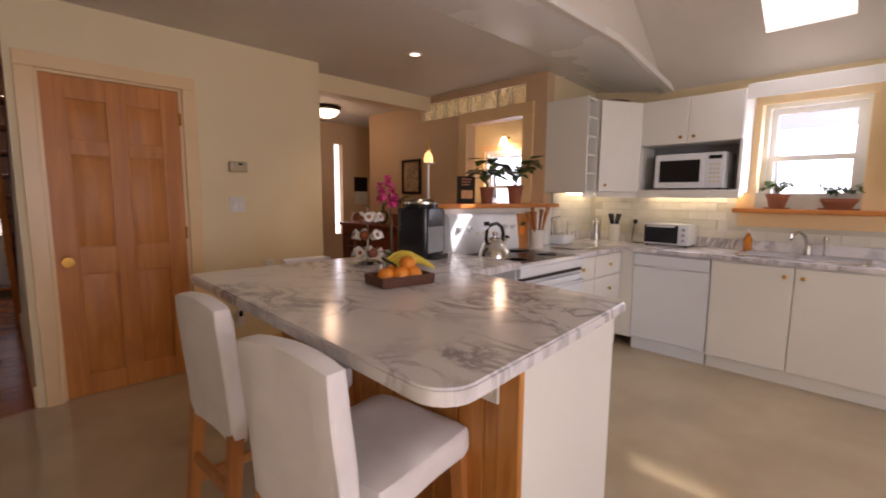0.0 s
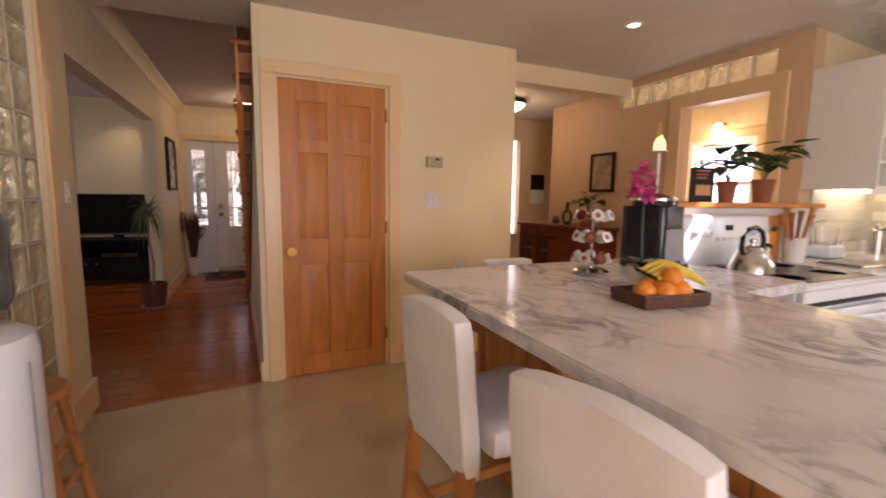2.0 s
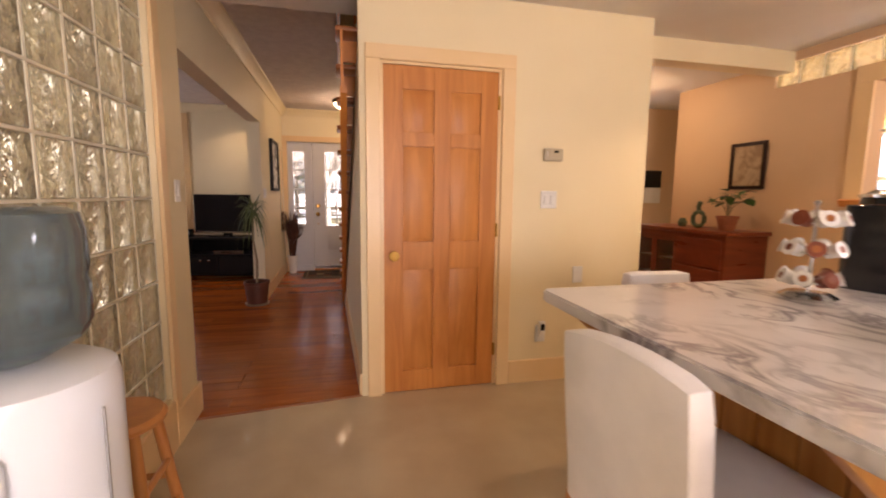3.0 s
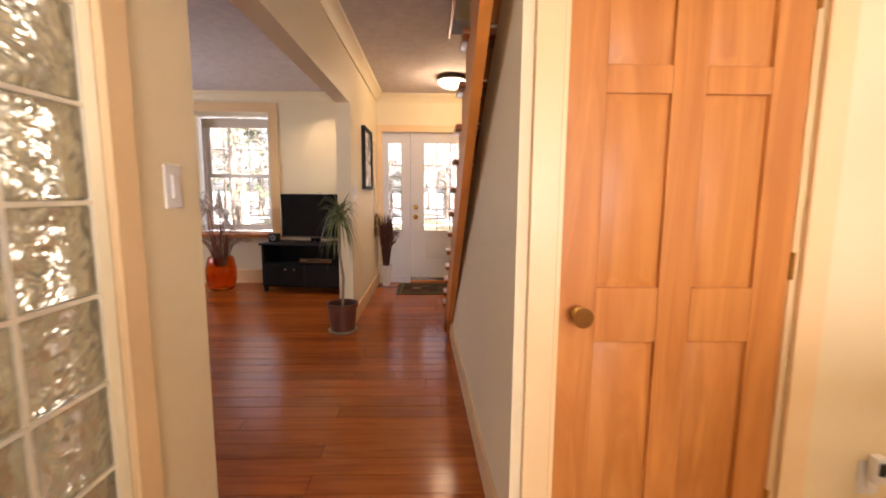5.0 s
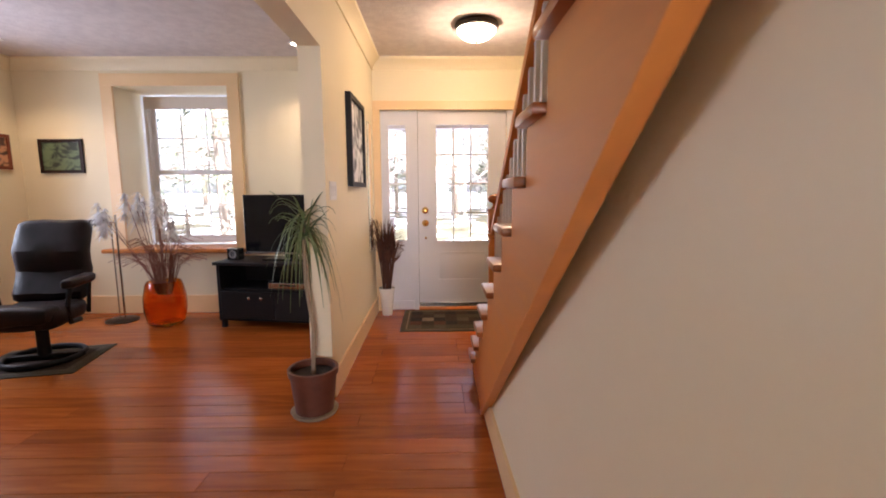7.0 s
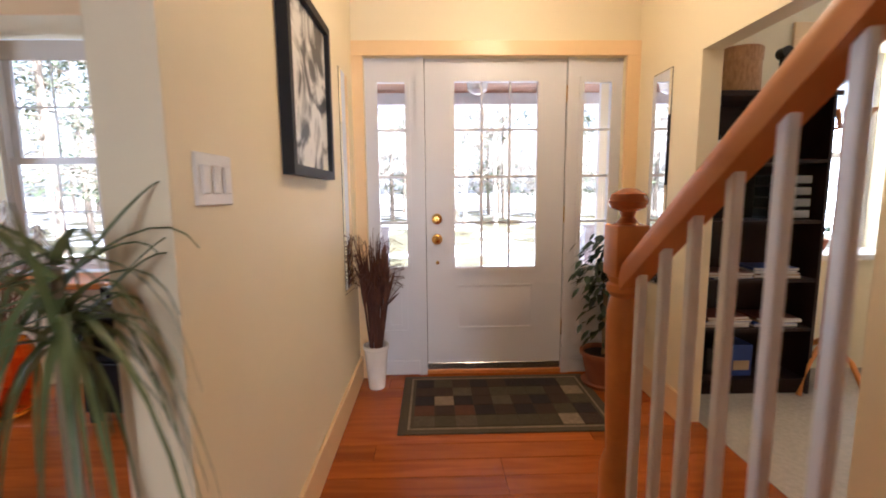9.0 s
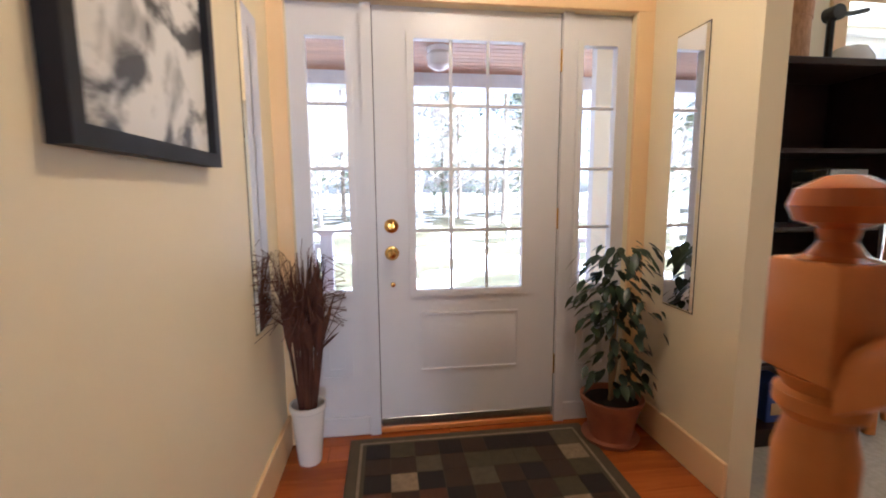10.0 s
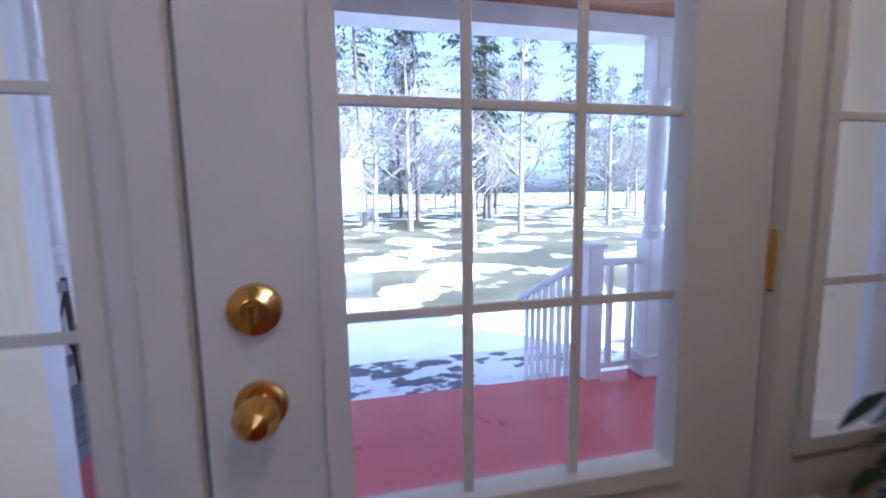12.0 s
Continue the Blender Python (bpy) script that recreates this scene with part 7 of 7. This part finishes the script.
structure("porch_pilaster", bx(0.99, 1.24, 9.12, 9.36, -0.04, 2.31, r=0.006), M_EXT, "white pilaster beside the front door", "pilaster")


def railing(x0, y0, x1, y1, label):
    th = thing("porch_railing", ((x0 + x1) / 2, (y0 + y1) / 2, -0.04), label, "railing", "porch railings")
    d = Vector((x1 - x0, y1 - y0, 0))
    ln = d.length
    th.matrix_basis = Matrix.Translation((x0, y0, -0.04)) @ Matrix.Rotation(math.atan2(d.y, d.x), 4, "Z")
    part("top_rail", bx(0, ln, -0.035, 0.035, 0.78, 0.82, r=0.006), M_EXT, th)
    part("bottom_rail", bx(0, ln, -0.02, 0.02, 0.06, 0.10, r=0.004), M_EXT, th)
    n = int(ln / 0.115)
    for i in range(n):
        x = ln * (i + 0.5) / n
        part("baluster", bx(x - 0.017, x + 0.017, -0.017, 0.017, 0.10, 0.78), M_EXT, th)


railing(1.42, 10.60, 1.73, 10.60, "short white porch railing beside the steps")
railing(1.86, 10.52, 2.08, 9.2, "white porch railing along the side")
railing(-1.95, 10.50, -2.15, 9.2, "white porch railing at the far side")
railing(-1.58, 10.60, -1.0, 10.60, "white porch railing by the bench")
for x in (1.36, -0.95):
    nw = thing("stair_post", (x, 10.60, -0.04), "white newel post at the porch steps", "post", "newel posts at the steps")
    part("post", bx(-0.055, 0.055, -0.055, 0.055, 0, 0.90, r=0.006), M_EXT, nw)
    part("cap", bx(-0.07, 0.07, -0.07, 0.07, 0.90, 0.93, r=0.006), M_EXT, nw)
sr = thing("step_railing", (1.36, 10.7, -0.6), "sloping white railing down the porch steps", "railing")
part("rail", tube([(0, 0, 1.36), (0, 1.05, 0.86)], 0.035, 8), M_EXT, sr)
for i in range(8):
    y = 0.1 + i * 0.12
    part("baluster", bx(-0.016, 0.016, y - 0.016, y + 0.016, 0.1, 1.34 - y * 0.476), M_EXT, sr)
stp = structure("porch_steps", bx(-0.6, 1.3, 10.66, 10.95, -0.6, -0.22), M_DECK, "red painted porch steps", "steps")
structure("porch_step_lower", bx(-0.6, 1.3, 10.95, 11.24, -0.6, -0.41), M_DECK, "red painted lower porch step", "steps")


# bench on the porch, its back to the railing
M_SLAT = surf("weathered_grey_slat", (0.20, 0.19, 0.21), 0.6, col2=(0.13, 0.12, 0.14), scale=(2, 14, 6), fine=60, bump=0.1)
be = thing("porch_bench", (-1.36, 9.78, -0.04), "blue-grey slatted porch bench with scrolled iron arms and a lattice back", "bench", rz=82)
for i in range(7):
    part("seat_slat", bx(-0.58, 0.58, -0.26 + i * 0.066, -0.205 + i * 0.066, 0.40, 0.422, r=0.004), M_SLAT, be)
for s in (-1, 1):
    part("arm_frame", tube([(s * 0.6, 0.26, 0.0), (s * 0.6, 0.2, 0.4), (s * 0.6, 0.25, 0.66), (s * 0.6, -0.02, 0.67), (s * 0.6, -0.24, 0.65), (s * 0.6, -0.29, 0.60), (s * 0.6, -0.25, 0.56), (s * 0.6, -0.21, 0.60)], 0.014, 8), M_DKMETAL, be, "scrolled iron arm")
    part("leg", tube([(s * 0.6, -0.22, 0.63), (s * 0.6, -0.16, 0.50), (s * 0.6, -0.21, 0.38), (s * 0.6, -0.25, 0.0)], 0.014, 8), M_DKMETAL, be)
    part("seat_rail", tube([(s * 0.6, -0.25, 0.39), (s * 0.6, 0.22, 0.39)], 0.012, 8), M_DKMETAL, be)
for z in (0.5, 0.86):
    part("back_rail", bx(-0.6, 0.6, 0.26, 0.285, z - 0.025, z + 0.025, r=0.004), M_SLAT, be)
for s in (-1, 1):
    part("back_post", tube([(s * 0.6, 0.25, 0.38), (s * 0.6, 0.275, 0.9)], 0.014, 8), M_DKMETAL, be)
    for i in range(10):
        x = -0.6 + 0.12 * i + 0.06
        part("lattice_strip", tube([(x - s * 0.06, 0.27 + s * 0.004, 0.52), (x + s * 0.06, 0.27 + s * 0.004, 0.84)], 0.008, 4), M_DKMETAL, be)


def ground_material():
    # The darker, stretched tone puts tree-shadow streaks into the lawn colour.
    m = surf("winter_lawn", (0.13, 0.115, 0.06), 0.95, col2=(0.055, 0.055, 0.03), scale=(0.3, 0.8, 0.5), detail=8, fine=18, bump=0.4)
    n, l = m.node_tree.nodes, m.node_tree.links
    tc = n.new("ShaderNodeTexCoord")
    sn = n.new("ShaderNodeTexNoise")
    sn.inputs["Scale"].default_value = 0.5
    sn.inputs["Detail"].default_value = 6
    l.new(tc.outputs["Object"], sn.inputs["Vector"])
    rp = n.new("ShaderNodeValToRGB")
    rp.color_ramp.elements[0].position, rp.color_ramp.elements[1].position = 0.52, 0.56
    l.new(sn.outputs["Fac"], rp.inputs[0])
    mx = n.new("ShaderNodeMix")
    mx.data_type = "RGBA"
    b = n["Principled BSDF"]
    l.new(rp.outputs[0], mx.inputs[0])
    l.new(b.inputs["Base Color"].links[0].from_socket, mx.inputs[6])
    mx.inputs[7].default_value = (0.82, 0.84, 0.88, 1)
    l.new(mx.outputs[2], b.inputs["Base Color"])
    return m


bm = bmesh.new()
vs = {}
for i in range(-20, 21):
    for j in range(0, 30):
        x, y = i * 8.0, 9.0 + j * 6.0 if j else 9.0
        h = -0.6 + (0.25 * noise.noise(Vector((x * 0.05, y * 0.05, 0))) + 0.012 * (y - 12) if y > 14 else 0)
        vs[i, j] = bm.verts.new((x, y, h))
for i in range(-20, 20):
    for j in range(0, 29):
        bm.faces.new((vs[i, j], vs[i + 1, j], vs[i + 1, j + 1], vs[i, j + 1]))
for x0, x1, y0, y1 in ((-3000, 3000, -3000, -160), (-3000, 3000, 183, 3000)):
    bm.faces.new([bm.verts.new(p) for p in ((x0, y0, -0.62), (x1, y0, -0.62), (x1, y1, 1.2), (x0, y1, 1.2))])
bm.faces.new([bm.verts.new(p) for p in ((-160, -160, -0.62), (160, -160, -0.62), (160, 9.0, -0.6), (-160, 9.0, -0.6))])
tagged(part("ground", bm, ground_material()), "winter lawn with snow patches and shadow streaks in its colour", "ground", kind="structure")
structure("snow_bank", prism([(11.3, -0.6), (11.6, -0.52), (13.8, -0.5), (14.6, -0.6)], "x", -7.0, 9.0), surf("old_snow", (0.9, 0.91, 0.93), 0.7, col2=(0.80, 0.82, 0.85), scale=(2.5, 2.5, 2.5), detail=7, fine=12, bump=0.6), "old snow over the path", "snow")
structure("gravel_path", bx(-6, 8, 11.1, 12.4, -0.62, -0.49), surf("wet_gravel", (0.10, 0.10, 0.12), 0.6, col2=(0.7, 0.71, 0.74), scale=(3.5, 6, 5), mix=(0.5, 0.56), detail=9, fine=30, bump=0.5), "dark wet gravel edge with snow", "path")


# Lighter bark for bare trees: their sunlit paleness is put into the colour.
M_SUNBARK = surf("sunlit_bark", (0.42, 0.38, 0.33), 0.85, col2=(0.26, 0.23, 0.20), scale=(9, 9, 2), detail=6, fine=40, bump=0.4)


def tree(at, h, seed, bare=True, label=""):
    th = thing("tree", at, label, "tree", "trees in the yard")
    r = random.Random(seed)
    bm = bmesh.new()
    lv = bmesh.new()
    lean = Vector((r.uniform(-0.03, 0.03), r.uniform(-0.03, 0.03), 1)).normalized()
    trunk = [lean * (h * k / 5) + Vector((r.uniform(-0.06, 0.06), r.uniform(-0.06, 0.06), 0)) * (k > 0) for k in range(6)]
    tube(trunk, h * (0.014 if bare else 0.010) + 0.03, 8, bm, r1=0.025)
    if bare:
        def limb(p, d, ln, rad, depth):
            mid = p + d * ln * 0.5 + Vector((r.uniform(-1, 1), r.uniform(-1, 1), r.uniform(-0.3, 0.6))) * ln * 0.07
            end = p + d * ln + Vector((0, 0, ln * 0.12))
            tube([p, mid, end], rad, 4 if depth else 6, bm, r1=rad * 0.4)
            if depth < 2:
                for _ in range(7 if depth else 7):
                    q = mid.lerp(end, r.uniform(-0.2, 1.0))
                    nd = (d + Vector((r.uniform(-1, 1), r.uniform(-1, 1), r.uniform(-0.4, 0.9))) * 0.75).normalized()
                    limb(q, nd, ln * r.uniform(0.4, 0.65), rad * 0.5, depth + 1)
        for k in range(24):
            z = h * r.uniform(0.22, 0.97)
            a = r.uniform(0, 6.28)
            limb(lean * z, Vector((math.cos(a), math.sin(a), r.uniform(0.25, 0.9))).normalized(), h * 0.30 * (1.15 - z / h), 0.012 + h * 0.003, 0)
    else:
        for k in range(int(h * 13)):
            z = h * r.uniform(0.14, 1.0)
            a = r.uniform(0, 6.28)
            ln = h * 0.20 * (1.05 - z / h) * r.uniform(0.5, 1.1) + 0.25
            tip = Vector((math.cos(a) * ln, math.sin(a) * ln, -0.12 * ln))
            base = lean * z
            tube([base, base + tip], 0.02, 4, bm, r1=0.006)
            for _ in range(11):
                c = base + tip * r.uniform(0.3, 1.05) + Vector((r.gauss(0, 0.14), r.gauss(0, 0.14), r.gauss(0, 0.10)))
                an = a + r.uniform(-1.3, 1.3)
                s = r.uniform(0.14, 0.34)
                leaf_blade(lv, c, c + Vector((math.cos(an) * s, math.sin(an) * s, r.uniform(-0.12, 0.05))), s * 0.45, 0.06, 0.2, 2)
    part("trunk", bm, M_SUNBARK if bare else M_BARK, th, smooth=60)
    if not bare:
        part("crown", lv, M_NEEDLE, th)
    return th


bare = [tree((-0.6, 24.5, -0.5), 7.5, 101, True, "bare leafless tree on the winter lawn"), tree((3.6, 20.5, -0.55), 4.2, 102, True, "small bare leafless tree on the winter lawn")]
pines = [tree((0.9, 30.0, -0.4), 14.0, 201, False, "tall dark conifer at the edge of the lawn"), tree((-6.5, 27.0, -0.45), 13.0, 202, False, "tall dark conifer at the edge of the lawn"), tree((8.5, 33.0, -0.3), 12.0, 203, False, "tall dark conifer at the edge of the lawn")]
rr = random.Random(55)
for i in range(64):
    src = rr.choice(pines if i % 2 else bare)
    x, y = rr.uniform(-34, 36), rr.uniform(31, 50)
    m = pose(x, y, -0.35, 0, 0, rr.uniform(0, 360))
    copy_thing(src, m)
for x, y, s in ((-6.5, 17.0, 1), (-11.5, 19.0, 1), (-9.0, 23.5, 0), (-16, 26, 1), (-3.5, 27.5, 0), (5.5, 28.0, 1), (12.5, 27.0, 0), (2.6, 26.5, 0), (-3.2, 20.0, 0), (-1.6, 28.0, 0), (1.2, 27.5, 0), (-5.0, 24.0, 0), (6.8, 24.5, 0), (-7.8, 20.5, 0)):
    copy_thing(pines[s] if s else bare[0], pose(x, y, -0.5, 0, 0, rr.uniform(0, 360)))

# ---- floorboards, one by one ----
PLW = 0.128
lengths = (0.6, 1.1, 1.7, 2.3, 2.9)
plank_mesh = {}
for ln in lengths:
    bm = bx(0, ln - 0.0015, 0.0008, PLW - 0.0008, -0.022, 0.0, r=0.0012)
    plank_mesh[ln] = mesh("floorboard", bm, M_PLANK)
rng = random.Random(5)
count = 0
for row in range(int((8.62 - 3.68) / PLW) + 1):
    x = -4.695
    first = rng.choice((0.6, 1.1, 1.7, 2.3))
    while x < 0.93:
        ln = first if x < -4.69 else rng.choice((1.7, 2.3, 2.9))
        ob = new("floorboard", plank_mesh[ln])
        ob.location = (x, 3.68 + row * PLW, rng.uniform(-0.0006, 0.0004))
        ob.parent = floor_wood
        x += ln
        count += 1
bm = bmesh.new()
for row in range(18):
    box(bm, 1.0, 3.6, 3.68 + row * PLW + 0.001, 3.68 + (row + 1) * PLW - 0.001, -0.022, 0.0)
tagged(part("dining_floorboards", bm, M_PLANK, floor_wood), "reddish pine floorboards of the dining room", kind="stuff")

# ---- glass blocks, one by one ----
gw = tagged(new("glass_block_wall"), "wall of wavy glass blocks with cream mortar joints", "wall", kind="structure")
bm = bx(0.006, 0.074, 0.005, PIT - 0.005, 0.005, PIT - 0.005, r=0.008, seg=2)
block = mesh("glass_block", bm, M_BLOCK, 50)
for i in range(14):
    for j in range(11):
        ob = new("glass_block", block)
        ob.location = (-0.95, GY0 + i * PIT, GZ0 + j * PIT)
        ob.parent = gw
        ob.visible_shadow = False
mortar = surf("cream_mortar", (0.80, 0.74, 0.58), 0.7, fine=120, bump=0.1)
for i in range(15):
    y = GY0 + i * PIT
    part("mortar_joint", bx(-0.942, -0.876, y - 0.005, y + 0.005, GZ0, GZ0 + 11 * PIT), mortar, gw)
for j in range(12):
    z = GZ0 + j * PIT
    part("mortar_joint", bx(-0.9425, -0.8755, GY0, GY0 + 14 * PIT, z - 0.0048, z + 0.0048), mortar, gw)
structure("trim_glass_blocks", bx(-0.85, -0.832, GY0 + 14 * PIT + 0.004, GY0 + 14 * PIT + 0.085, 0.18, ZK, r=0.003), M_TRIM, "peach trim board at the end of the glass blocks", "trim")
structure("baseboard_glass", bx(-0.85, -0.832, -2.5, 3.42, 0, 0.245, r=0.003), M_TRIM, "peach board under the glass blocks", "baseboard")

# the row of small blocks above the pass-through
gr = tagged(new("glass_block_row"), "row of glass blocks above the pass-through", "wall", kind="structure")
for i in range(8):
    y = 2.735 + i * 0.185
    part("glass_block", bx(3.615, 3.70, y + 0.004, y + 0.178, 2.205, 2.385, r=0.008, seg=2), M_BLOCK, gr).visible_shadow = False
    part("mortar_joint", bx(3.62, 3.70, y - 0.004, y + 0.003, 2.203, 2.387), mortar, gr)

# ---- wall tiles over the worktop ----
til = structure("tile_backing", bx(4.484, 4.499, -0.75, 2.484, 0.985, 1.374), M_GROUT, "grout behind the cream wall tiles", "tiles")
tm = mesh("tile", bx(0, 0.006, 0.0015, 0.1485, 0.0015, 0.0735, r=0.0015), M_TILE)
for j in range(5):
    for i in range(22):
        y = -0.72 + i * 0.15 + (0.075 if j % 2 else 0)
        z = 0.987 + j * 0.076
        if y > 2.33 or (0.1 < y < 1.2 and z + 0.07 > 1.095):
            continue
        ob = new("tile", tm)
        ob.location = (4.4775, y, z)
        ob.parent = til
tn2 = mesh("tile_north", bx(0.0015, 0.1485, -0.006, 0, 0.0015, 0.0735, r=0.0015), M_TILE)
til2 = structure("tile_backing_north", bx(3.73, 4.484, 2.486, 2.499, 0.985, 1.374), M_GROUT, "grout behind the cream wall tiles", "tiles")
for j in range(5):
    for i in range(5):
        ob = new("tile", tn2)
        ob.location = (3.735 + i * 0.15, 2.4855, 0.987 + j * 0.076)
        ob.parent = til2

# cedar boards of the porch ceiling
cm2 = mesh("cedar_board", bx(-2.3, 3.2, 0.002, 0.086, 0, 0.012, r=0.003), M_PORCHW)
for i in range(17):
    ob = new("cedar_board", cm2)
    ob.location = (0, 9.13 + i * 0.088, 2.306)
    ob.parent = soff
